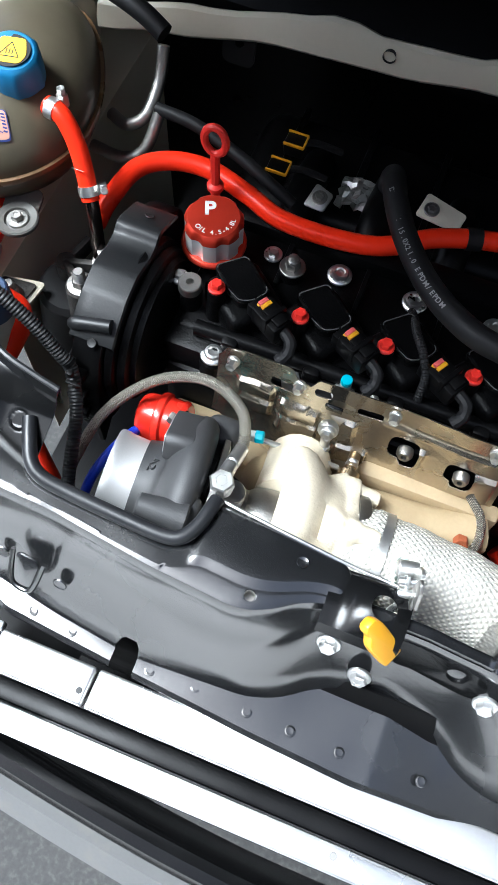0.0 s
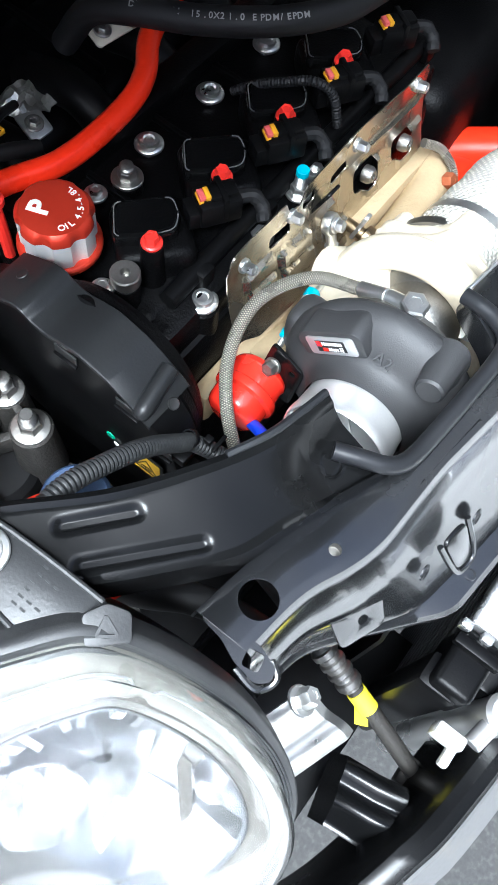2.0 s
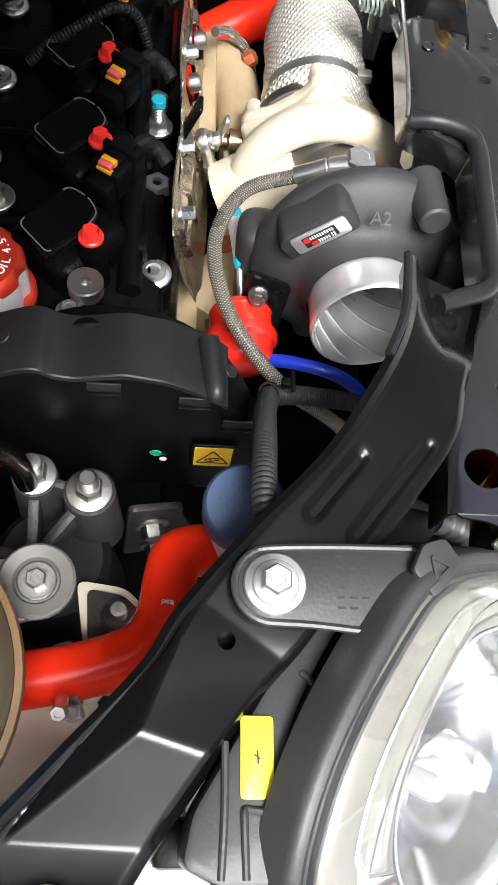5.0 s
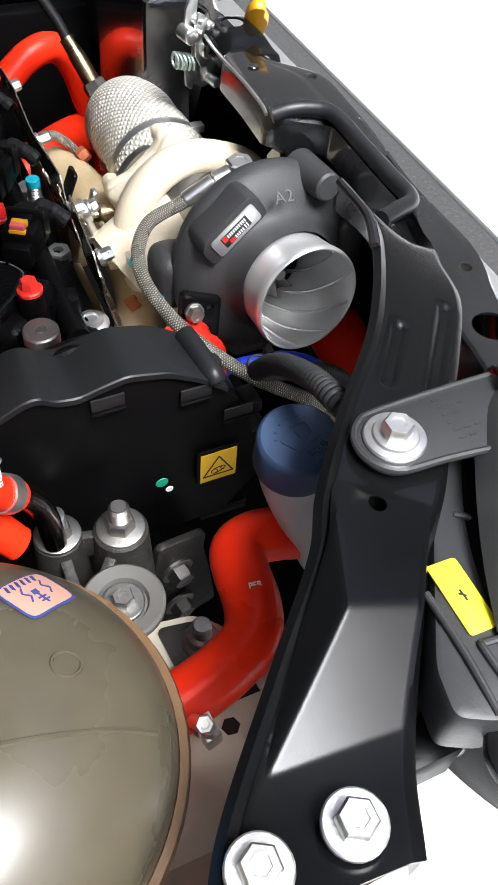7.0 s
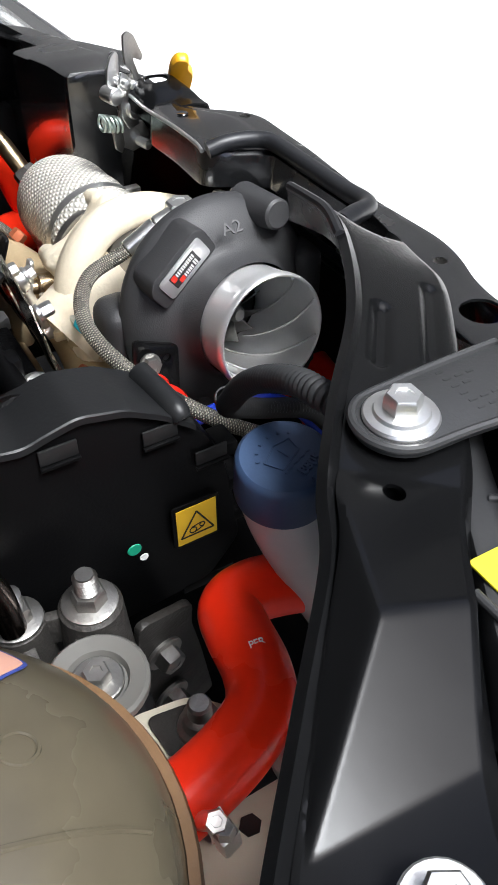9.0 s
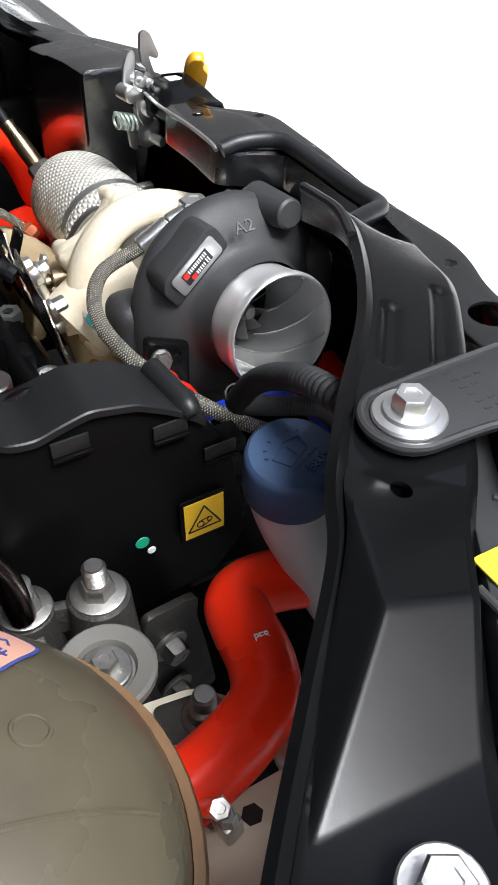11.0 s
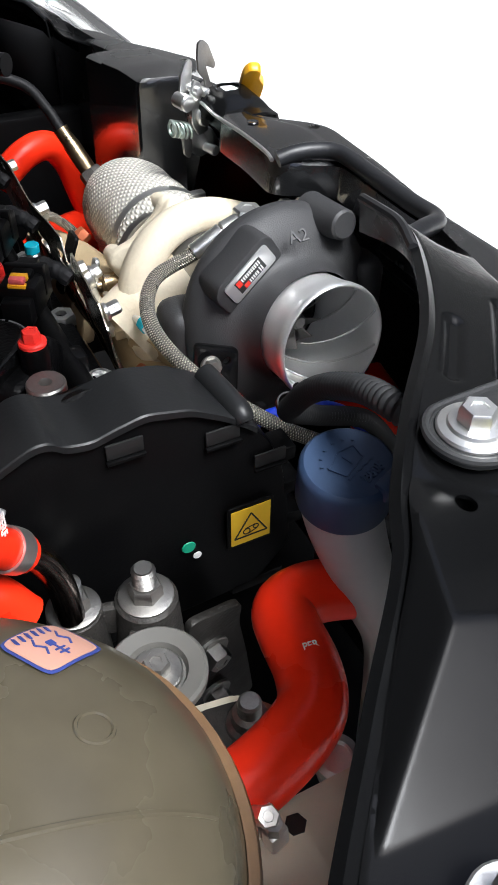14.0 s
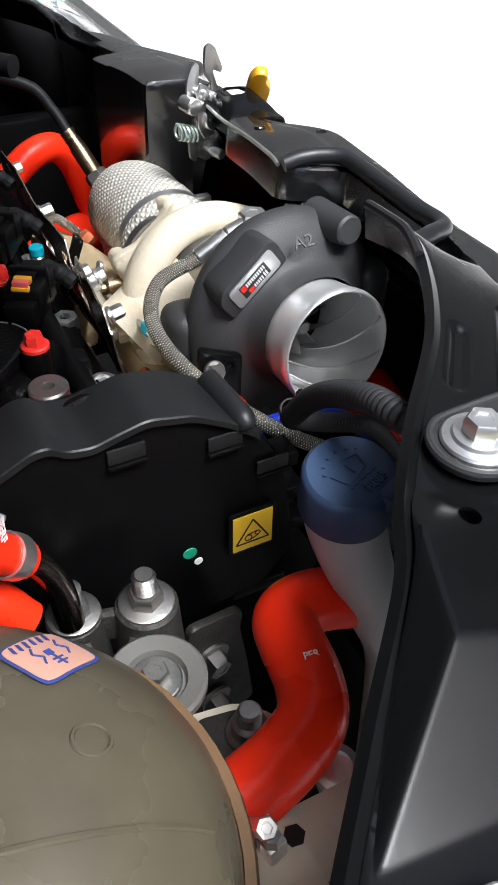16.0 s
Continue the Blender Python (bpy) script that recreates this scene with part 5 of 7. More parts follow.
add_tube(bm, [(-0.045, -0.205, 0.755), (-0.045, -0.235, 0.745), (-0.045, -0.265, 0.73), (-0.05, -0.28, 0.70)], 0.026, 18, 6)
part("outlet", bm, COMPRESSOR, comp)
bm = bmesh.new()
add_plate(bm, rounded([(-0.0215, -0.0092), (0.0215, -0.0092), (0.0215, 0.0092), (-0.0215, 0.0092)], 0.0035), 0.0012, PM @ pose(0, 0, 0.0006), (), 0.0003)
plate = part("name_plate", bm, SATIN_PLATE, comp, "satin metal name plate")
bm = bmesh.new()
add_plate(bm, [(-0.0135, -0.0056), (0.0125, -0.0056), (0.0125, 0.0056), (-0.0135, 0.0056)], 0.0004, PM @ pose(0, 0, 0.0017))
part("badge", bm, INK_AND_SHADE, comp, "black badge field")
bm = bmesh.new()
for x0, x1, y, w in ((-0.0125, -0.0085, 0.0025, 0.005), (-0.0085, -0.004, -0.0032, 0.0035)):
    bar(bm, PM @ Vector((x0, y, 0.0022)), PM @ Vector((x1, y, 0.0022)), w, n_pl, 0.0003)
part("badge_mark", bm, RED_PAINT, comp, "red badge mark")
bm = bmesh.new()
for x0, x1, y, w in ((-0.0078, 0.0118, 0.0028, 0.0032), (-0.0032, 0.0055, -0.003, 0.003), (0.007, 0.0112, -0.0026, 0.0042)):
    k = 0
    x = x0
    while x < x1 - 0.001:
        bar(bm, PM @ Vector((x, y, 0.0022)), PM @ Vector((x + 0.0011, y, 0.0022)), w, n_pl, 0.0003)
        x += 0.0019
part("badge_print", bm, WHITE_PRINT, comp, "pale badge strokes")
lettering("A2", 0.013, basis((-0.0655, -0.199, 0.884), (-0.1, -0.98, 0.1), (0.75, 0.0, 0.66)), COMPRESSOR, comp, "cast_mark", 0.0009)
# machined inlet with its spiral-lined bore
bm = bmesh.new()
add_lathe(bm, [(0.0405, -0.068), (0.0408, -0.088), (0.0416, -0.098), (0.0422, -0.106), (0.0431, -0.1085), (0.0434, -0.1125), (0.043, -0.115), (0.0419, -0.1162), (0.0408, -0.1158), (0.0403, -0.1145), (0.0398, -0.105), (0.0385, -0.09), (0.036, -0.075), (0.033, -0.062), (0.029, -0.053)], AX, (1, 0, 0), 80)
bm.transform(LEANS)
part("inlet", bm, BORE_ALU, comp, "machined aluminium inlet trumpet")
for k in range(9):
    bm = bmesh.new()
    pts = []
    for j in range(11):
        t = j / 10
        r = lerp_table([(0, 0.0300), (0.16, 0.0328), (0.36, 0.0357), (0.62, 0.0382), (0.9, 0.0395), (1, 0.0399)], 1 - t)
        w = 2 * math.pi * k / 9 + 1.5 * t
        u, v, a = frame_of((1, 0, 0))
        pts.append(AX + a * (-0.114 + 0.057 * t) + (u * math.cos(w) + v * math.sin(w)) * r)
    add_tube(bm, pts, 0.0009, 6, 4)
    bm.transform(LEANS)
    part("groove", bm, STEEL, comp, "bright spiral rib in the bore")
bm = bmesh.new()
add_lathe(bm, [(0.012, -0.035), (0.0295, -0.035), (0.0295, -0.05)], AX, (1, 0, 0), 40)
add_lathe(bm, [(0, -0.075), (0.004, -0.075), (0.006, -0.072), (0.0065, -0.066), (0.009, -0.058), (0.013, -0.035)], AX, (1, 0, 0), 24)
bm.transform(LEANS)
part("wheel_hub", bm, DULL_STEEL, comp)
for k in range(11):
    bm = bmesh.new()
    u, v, a = frame_of((1, 0, 0))
    rows = []
    for j in range(6):
        t = j / 5
        w = 2 * math.pi * k / 11 + 0.7 * t
        d = u * math.cos(w) + v * math.sin(w)
        rows.append([AX + a * (-0.064 + 0.026 * t) + d * (0.008 + 0.003 * t + (0.019 - 0.001 * t) * s) for s in (0, 0.5, 1)])
    sheet(bm, rows, 0.0008)
    bm.transform(LEANS)
    part("blade", bm, DULL_STEEL, comp)
bm = bmesh.new()
add_lathe(bm, [(0.05, -0.024), (0.0655, -0.024), (0.0655, -0.019), (0.058, -0.017), (0.036, -0.015), (0.028, -0.009), (0.028, 0.012), (0.033, 0.018), (0.036, 0.03), (0.0365, 0.044), (0.047, 0.045), (0.0485, 0.048), (0.0485, 0.064)], AX, (1, 0, 0), 48)
add_cyl(bm, AX + Vector((-0.004, 0.006, 0.02)), AX + Vector((-0.004, 0.008, 0.044)), 0.013, 0.012, 20, 0.001)
bm.transform(LEANS)
part("bearing_housing", bm, DULL_STEEL, turbo)
bm = bmesh.new()
TC = AX + Vector((0, 0.012, -0.012))
EARS = ((22, 0.052), (92, 0.0547), (150, 0.054), (215, 0.054), (290, 0.054))
EAR_ANGLES = [e_[0] for e_ in EARS]


def turbine_wave(w, k):
    """A scroll that swells round the axis, then a flange with lobes at the studs."""
    # the lathe's first axis is z, its second -y
    d = Vector((0, math.cos(w), math.sin(w)))
    u, v, a = frame_of((1, 0, 0))
    d = u * math.cos(w) + v * math.sin(w)
    ang = math.degrees(math.atan2(d.z, d.y)) % 360
    rear = 1 - max(0.0, min(1.0, (abs((ang - 47 + 180) % 360 - 180) - 62) / 42))
    scroll = 1 + (0.13 * (((200 - ang) % 360) / 360 - 0.4) - 0.085 * rear * rear * (3 - 2 * rear) * min(1, (k - 5) / 4)) * (1 if 6 < k < 14 else 0)
    lobe = max(math.exp(-(((ang - e + 180) % 360 - 180) / 14) ** 2) for e in EAR_ANGLES)
    return scroll + lobe * (0.0, 0.45, 1.0)[max(0, min(2, k - 13))] * 0.31


add_lathe(bm, [(0.046, 0.062), (0.050, 0.061), (0.0515, 0.050), (0.0525, 0.040), (0.0545, 0.0372), (0.058, 0.0358), (0.064, 0.0355), (0.0715, 0.0368), (0.0785, 0.0405), (0.0830, 0.0455), (0.0838, 0.0525), (0.0805, 0.062), (0.073, 0.071), (0.0635, 0.079), (0.0555, 0.087), (0.0515, 0.095), (0.0498, 0.099), (0.0502, 0.1005), (0.0502, 0.11), (0.049, 0.1115), (0.043, 0.1118)], TC, (1, 0, 0), 120, wave=turbine_wave)
bm.transform(LEANS)
add_tube(bm, [AX + Vector((0.05, 0.04, -0.03)), AX + Vector((0.048, 0.075, -0.045)), AX + Vector((0.045, 0.1, -0.06))], 0.034, 18, 6)
turbine = part("turbine_housing", bm, CERAMIC, turbo, "cream ceramic coated turbine housing", 45)
bm = bmesh.new()
add_lathe(bm, [(0.044, 0.112), (0.0525, 0.112), (0.053, 0.114), (0.053, 0.121), (0.052, 0.123), (0.044, 0.124)], TC, (1, 0, 0), 48)
bm.transform(LEANS)
part("clamp_ring", bm, DULL_STEEL, turbine, "dull steel clamp ring")
for w, far in EARS:
    d = Vector((0, math.cos(radians(w)), math.sin(radians(w))))
    c = TC + d * far
    bm = bmesh.new()
    add_lathe(bm, [(0, 0.1), (0.0098, 0.1), (0.0112, 0.102), (0.0112, 0.111), (0.0102, 0.113), (0.0092, 0.116), (0.0086, 0.127), (0.0072, 0.132), (0.004, 0.1335), (0, 0.1336)], c, (1, 0, 0), 24)
    bm.transform(LEANS)
    part("stud_ear", bm, CERAMIC, turbine, "rounded cream ear of the flange")
    # Black ring and disc colour the stud end like a shaded hollow.
    bm = bmesh.new()
    add_lathe(bm, [(0.0042, 0.0985), (0.0042, 0.101), (0, 0.101)], c, (1, 0, 0), 16)
    bmesh.ops.translate(bm, vec=(-0.0006, 0, 0), verts=bm.verts[:])
    bm.transform(LEANS)
    part("stud_hole_shade", bm, RUBBER, turbine, "black ring and disc for the shade of a hollow stud end")
bm = bmesh.new()
add_cyl(bm, (0.097, -0.122, 0.781), (0.097, -0.098, 0.784), 0.0115, None, 20, 0.001)
add_lathe(bm, [(0.0, 0), (0.006, 0), (0.006, 0.02), (0, 0.02)], (0.097, -0.098, 0.784), (0, 1, 0.05), 14)
part("wastegate_bush", bm, BRONZE, turbo, "bronze tinted wastegate bush")
bm = bmesh.new()
add_plate(bm, rounded([(-0.007, -0.006), (0.007, -0.006), (0.005, 0.03), (-0.005, 0.03)], 0.004), 0.004, basis((0.097, -0.088, 0.782), (1, 0, 0), (-0.6, -0.2, 0.8)), (), 0.0008)
part("wastegate_lever", bm, STEEL, turbo)
# oil feed
bm = bmesh.new()
add_cyl(bm, AX + Vector((-0.005, 0.009, 0.038)), AX + Vector((-0.005, 0.01, 0.047)), 0.0105, None, 24, 0.001)
hex_head(bm, AX + Vector((-0.005, 0.01, 0.047)), (0, 0, 1), 0.0118, 0.009)
part("banjo_bolt", bm, STEEL, turbo, "brass tinted banjo bolt")
bm = bmesh.new()
add_tube(bm, [(0.015, -0.235, 0.862), (0.02, -0.25, 0.858), (0.024, -0.262, 0.848)], 0.006, 14, 5)
add_lathe(bm, [(0, 0), (0.0085, 0), (0.0085, 0.008), (0, 0.008)], (0.013, -0.23, 0.864), (0.3, -0.8, -0.2), 6)
add_lathe(bm, [(0, 0), (0.0085, 0), (0.0085, 0.006), (0, 0.006)], (0.02, -0.25, 0.858), (0.3, -0.8, -0.2), 6)
part("coolant_fitting", bm, STEEL, turbo)
oil = thing("oil_feed_hose", "steel braided oil feed hose to the turbocharger", "hose", (-0.01, -0.18, 0.87))
PTS = [(-0.006, -0.1834, 0.8726), (-0.003, -0.1445, 0.853), (-0.0187, -0.1058, 0.8483), (-0.0632, -0.0858, 0.8425), (-0.1126, -0.0979, 0.8269), (-0.1519, -0.1363, 0.8009), (-0.168, -0.1864, 0.7681), (-0.1752, -0.2279, 0.7217)]
bm = bmesh.new()
add_tube(bm, PTS, 0.0055, 14, 14)
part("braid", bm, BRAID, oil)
bm = bmesh.new()
add_cyl(bm, (-0.0062, -0.188, 0.874), (-0.0048, -0.168, 0.8675), 0.0075, 0.0068, 18, 0.001)
add_cyl(bm, (-0.0048, -0.168, 0.8675), (-0.0033, -0.1445, 0.854), 0.0066, None, 18, 0.0008)
part("crimp_fitting", bm, STEEL, oil, "bright crimped end fitting")
# wrapped downpipe
down = thing("downpipe", "exhaust downpipe wrapped in silver woven heat wrap", "exhaust pipe", (0.11, -0.19, 0.4))
bm = bmesh.new()
wob = lambda s, t: 1 + 0.015 * math.sin(s * 55) + 0.012 * math.sin(s * 133) + 0.006 * math.sin(s * 410) + (0.03 if 0.016 < s < 0.03 else 0)
add_tube(bm, [(0.12, -0.178, 0.784), (0.15, -0.179, 0.786), (0.2, -0.18, 0.785), (0.25, -0.183, 0.775), (0.293, -0.195, 0.745), (0.313, -0.21, 0.70), (0.318, -0.215, 0.62), (0.318, -0.215, 0.42)], 0.0472, 56, 14, radius=wob)
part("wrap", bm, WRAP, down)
bm = bmesh.new()
add_lathe(bm, [(0.047, -0.004), (0.0495, -0.0045), (0.0498, 0.0045), (0.047, 0.004)], (0.15, -0.179, 0.786), (1, 0.0, 0.03), 40)
add_box(bm, (0.15, -0.215, 0.821), (0.010, 0.016, 0.008), 0.001)
part("wrap_tie", bm, STEEL, down, "steel wrap tie")
o2 = thing("oxygen_sensor", "bronze tinted oxygen sensor screwed into the downpipe", "sensor", (0.337, -0.174, 0.768))
d = Vector((0.5, 0.36, 0.79)).normalized()
p = Vector((0.337, -0.174, 0.769))
bm = bmesh.new()
hex_head(bm, p, d, 0.0135, 0.014)
add_lathe(bm, [(0.016, -0.008), (0.016, 0), (0, 0)], p, d, 20)
part("nut", bm, DULL_STEEL, o2)
bm = bmesh.new()
add_lathe(bm, [(0.0095, 0.014), (0.0095, 0.045), (0.0085, 0.048), (0.0085, 0.064), (0, 0.064)], p, d, 20)
part("barrel", bm, BRONZE, o2, "bronze tinted barrel")
bm = bmesh.new()
add_tube(bm, [p + d * 0.06, p + d * 0.09, p + d * 0.12 + Vector((0.0, 0.01, 0.0)), p + d * 0.15 + Vector((0, 0.06, -0.01)), p + d * 0.16 + Vector((0, 0.14, -0.03))], 0.006, 12, 6)
part("lead", bm, RUBBER, o2)
# wastegate actuator
act = thing("wastegate_actuator", "red painted wastegate actuator canister with rod", "actuator", (-0.1, -0.112, 0.75))
A0 = Vector((-0.1005, -0.1125, 0.7745))
bm = bmesh.new()
add_lathe(bm, [(0, -0.026), (0.018, -0.026), (0.0225, -0.023), (0.0245, -0.018), (0.025, -0.006), (0.0285, -0.004), (0.0292, -0.001), (0.0285, 0.003), (0.0255, 0.005), (0.0245, 0.018), (0.0255, 0.0205), (0.0245, 0.0235), (0.022, 0.026), (0, 0.026)], A0, (1, 0.05, 0.1), 40)
part("canister", bm, RED_PAINT, act)
bm = bmesh.new()
add_plate(bm, rounded([(-0.02, -0.03), (0.018, -0.03), (0.022, 0.02), (-0.012, 0.034)], 0.005), 0.003, basis((-0.073, -0.126, 0.79), (0, -1, 0), (0.1, 0, 1)), [(0.012, 0.012, 0.003)], 0.0005)
part("bracket", bm, BLACK_PAINT, act, "black steel bracket")
bolt(act, (-0.081, -0.122, 0.807), (-1, 0.1, 0.35), 0.0066, 0.007, 0.0078, DULL_STEEL)
bm = bmesh.new()
add_tube(bm, [(-0.075, -0.112, 0.779), (-0.02, -0.107, 0.797), (0.05, -0.1, 0.788), (0.085, -0.098, 0.782)], 0.003, 10, 4)
rod = part("rod", bm, STEEL, act, "threaded steel rod")
bm = bmesh.new()
add_cyl(bm, (-0.04, -0.1105, 0.7945), (0.0, -0.104, 0.799), 0.0062, None, 6)
part("turnbuckle", bm, ALUMINIUM, rod)
for a, b in (((-0.046, -0.1115, 0.794), (-0.037, -0.110, 0.795)), ((-0.003, -0.1045, 0.7985), (0.006, -0.103, 0.7995))):
    bm = bmesh.new()
    add_cyl(bm, a, b, 0.0068, None, 8, 0.001)
    part("lock_nut", bm, TEAL_PAINT, rod, "teal painted lock nut")
hose("boost_hose", "bright blue silicone boost signal hose", [(-0.119, -0.13, 0.775), (-0.126, -0.15, 0.785), (-0.135, -0.18, 0.788), (-0.142, -0.205, 0.775), (-0.145, -0.225, 0.745), (-0.14, -0.235, 0.69)], 0.0052, BLUE_SILICONE)
t = thing("stud", "zinc stud tipped with teal paint by the shield", "stud", (0.064, -0.039, 0.81))
bolt(t, (0.064, -0.039, 0.825), (0, 0, 1), 0.0085, 0.008, 0.012, STEEL, 0.024, "nut")
bm = bmesh.new()
add_cyl(bm, (0.064, -0.039, 0.847), (0.064, -0.039, 0.854), 0.0058, None, 12, 0.0006)
part("paint_mark", bm, TEAL_PAINT, t, "teal painted tip")

# ---- headlamp ----
HC = Vector((-0.406, -0.227, 0.876))
HN = Vector((-0.361, -0.56, 0.746)).normalized()
HL = Vector((0.549, -0.774, -0.315)).normalized()
HW = HN.cross(HL) * -1
if HW.z < 0:
    HW = -HW


LAMP_SHAPE = [(-0.016, 0.116), (-0.045, 0.106), (-0.085, 0.087), (-0.12, 0.062), (-0.144, 0.03), (-0.15, -0.02), (-0.122, -0.075), (-0.05, -0.107), (0.045, -0.104), (0.095, -0.08), (0.121, -0.045), (0.13, -0.012), (0.116, 0.022), (0.083, 0.057), (0.036, 0.094)]
_loop = [Vector((u_, w_, 0)) for u_, w_ in LAMP_SHAPE]
_loop = smooth_path(_loop[-2:] + _loop + _loop[:2], 6)[12:-13]
for _ in range(12):
    _loop = [(_loop[i - 1] + _loop[i] * 2 + _loop[(i + 1) % len(_loop)]) / 4 for i in range(len(_loop))]


def lamp_ring(s, h, off=0.0, grow=0.0):
    """A ring of the lamp's outline: scaled, raised, shifted towards the inner ring and widened by metres; its rear side stands higher."""
    out = []
    for p in _loop:
        d = Vector((p.x, p.y)).normalized()
        rear = max(0.0, min(1.0, (p.y - p.x * 0.55 + 0.02) / 0.14)) * (1 - off * 0.6)
        out.append(HC + HL * (p.x * s + 0.012 * off + d.x * grow) + HW * (p.y * s - 0.006 * off + d.y * grow) + HN * (h + 0.016 * rear))
        if grow < 0:
            out[-1] -= (HL * d.x + HW * d.y) * grow * 0.75 * (1 - rear)
    return out


lamp = thing("headlamp", "large clear headlamp with chrome reflector and black housing", "headlamp", HC - Vector((0, 0, 0.12)))
bm = bmesh.new()
sheet(bm, [lamp_ring(s, h) for s, h in ((0.985, -0.002), (1.0, -0.006), (1.0, -0.022), (0.97, -0.05), (0.85, -0.085), (0.6, -0.115), (0.2, -0.125))], closed=True)
part("back_shell", bm, BLACK_PLASTIC, lamp, "black plastic lamp shell")
bm = bmesh.new()
sheet(bm, [lamp_ring(1.0, h, 0, g) for h, g in ((-0.02, -0.002), (-0.004, -0.0002), (0.0, -0.0001), (0.0012, -0.001), (0.001, -0.0035), (0.0, -0.005), (0.0005, -0.0062), (0.0038, -0.0072), (0.0045, -0.009), (0.002, -0.0105))], 0.002, closed=True)
part("housing_edge", bm, LAMP_FLANGE, lamp, "satin black moulded flange round the lens")
bm = bmesh.new()
sheet(bm, [lamp_ring(1.0, h, 0, g) for h, g in ((0.0002, -0.0005), (0.0008, 0.0004), (0.0002, 0.0016), (-0.0012, 0.0032), (-0.003, 0.0038), (-0.02, 0.004))], 0.002, closed=True)
part("collar", bm, LAMP_FLANGE, lamp, "satin black collar outside the flange")
bm = bmesh.new()
sheet(bm, [lamp_ring(s, h, o) for s, h, o in ((0.965, -0.002, 0), (0.95, 0.003, 0.1), (0.92, 0.008, 0.26), (0.87, 0.012, 0.5), (0.82, 0.0145, 0.75), (0.775, 0.015, 0.95), (0.765, 0.0145, 1))], 0.001, closed=True)
part("lens_rim", bm, LAMP_CREAM, lamp, "cream inner wall behind the lens")
bm = bmesh.new()
sheet(bm, [lamp_ring(s, h, o) for s, h, o in ((0.872, 0.0128, 0.5), (0.866, 0.0138, 0.52), (0.858, 0.0134, 0.55))], closed=True)
part("wall_line", bm, LAMP_GREY, lamp, "moulded line round the inner wall")
bm = bmesh.new()
sheet(bm, [lamp_ring(s, h, o) for s, h, o in ((0.765, 0.0145, 1), (0.755, 0.0155, 1), (0.71, 0.013, 1), (0.675, 0.0085, 1), (0.665, 0.006, 1))], 0.001, closed=True)
part("bezel", bm, LAMP_DARK, lamp, "grey-brown inner bezel")
bm = bmesh.new()
sheet(bm, [lamp_ring(s, h, 1) for s, h in ((0.667, 0.0068), (0.662, 0.0085), (0.65, 0.0085), (0.642, 0.005))], closed=True)
part("rim_line", bm, CHROME, lamp, "bright inner rim line")
bm = bmesh.new()
sheet(bm, [lamp_ring(s, h, o) for s, h, o in ((0.955, 0.0, 0), (0.958, 0.008, 0.0), (0.945, 0.017, 0.08), (0.92, 0.027, 0.25), (0.86, 0.0335, 0.48), (0.80, 0.038, 0.72), (0.75, 0.0408, 0.9), (0.7, 0.0428, 1), (0.6, 0.046, 1), (0.45, 0.0495, 1), (0.25, 0.052, 1), (0.03, 0.053, 1))], 0.002, closed=True)
lens = part("lens", bm, SHEEN_LENS, lamp, "clear domed lens with the sky's reflection added as pale haze")
lens.visible_shadow = False
# reflector: a wide fluted bowl, a pillar of small prisms and a smooth side bowl
bm = bmesh.new()
rows = []
for k in range(17):
    q = 0.648 * (1 - k / 17) + 0.015
    depth = 0.005 - 0.05 * (1 - (q / 0.65) ** 2)
    rows.append([p + HN * (0.0006 * math.cos(22 * 2 * math.pi * i / len(_loop)) * q) for i, p in enumerate(lamp_ring(q, depth, 1))])
sheet(bm, rows, closed=True)
bowl = part("reflector", bm, CHROME, lamp, "fluted chrome reflector bowl", 12)
LM0 = basis(HC + HL * 0.012 - HW * 0.006, HL, HW)
for k in range(15):
    w = radians(62 + 8.4 * k)
    far = 0.63 - 0.035 * (k % 2)
    a = LM0 @ Vector((0.142 * far * math.cos(w), 0.113 * far * math.sin(w), 0.002))
    b = LM0 @ Vector((0.142 * (far - 0.16) * math.cos(w + 0.05), 0.113 * (far - 0.16) * math.sin(w + 0.05), -0.008 - 0.004 * (k % 3)))
    bm = bmesh.new()
    bar(bm, a, b, 0.0055 + 0.0025 * (k % 3), HN + HW * 0.35 * ((k % 2) - 0.3), 0.005)
    part("prism", bm, (CHROME, LAMP_GREY, CHROME)[k % 3], bowl, "small moulded prism")
bm = bmesh.new()
rows = []
for k in range(13):
    v_ = k / 12
    rows.append([LM0 @ Vector((0.006 + 0.016 * v_ + 0.006 * c_, -0.065 + 0.125 * v_, -0.024 + 0.016 * math.sin(math.pi * v_) - 0.008 * abs(c_))) for c_ in (-1, -0.5, 0, 0.5, 1)])
sheet(bm, rows, 0.0015)
part("reflector_pillar", bm, CHROME, bowl, "bright pillar between the bowls")
# No slot is cut; a dark strip stands in for its shade.
bm = bmesh.new()
add_plate(bm, rounded([(-0.004, -0.045), (0.004, -0.045), (0.0055, 0.03), (0.0, 0.036), (-0.0035, 0.03)], 0.002), 0.002, LM0 @ pose(0.052, -0.012, -0.02, 0, 0, 18))
part("slot", bm, LAMP_DARK, bowl, "dark strip standing in for a shaded slot in the reflector")
for off, up, r_, m_ in ((0.068, 0.018, 0.021, CHROME), (-0.04, -0.01, 0.03, CHROME)):
    bm = bmesh.new()
    add_lathe(bm, [(r_, 0.004), (r_ * 0.97, 0.0055), (r_ * 0.9, -0.002), (r_ * 0.6, -0.014), (r_ * 0.25, -0.021), (0, -0.022)], LM0 @ Vector((off, up, -0.012)), HN, 40)
    part("side_bowl", bm, m_, bowl, "round chrome bowl")
bm = bmesh.new()
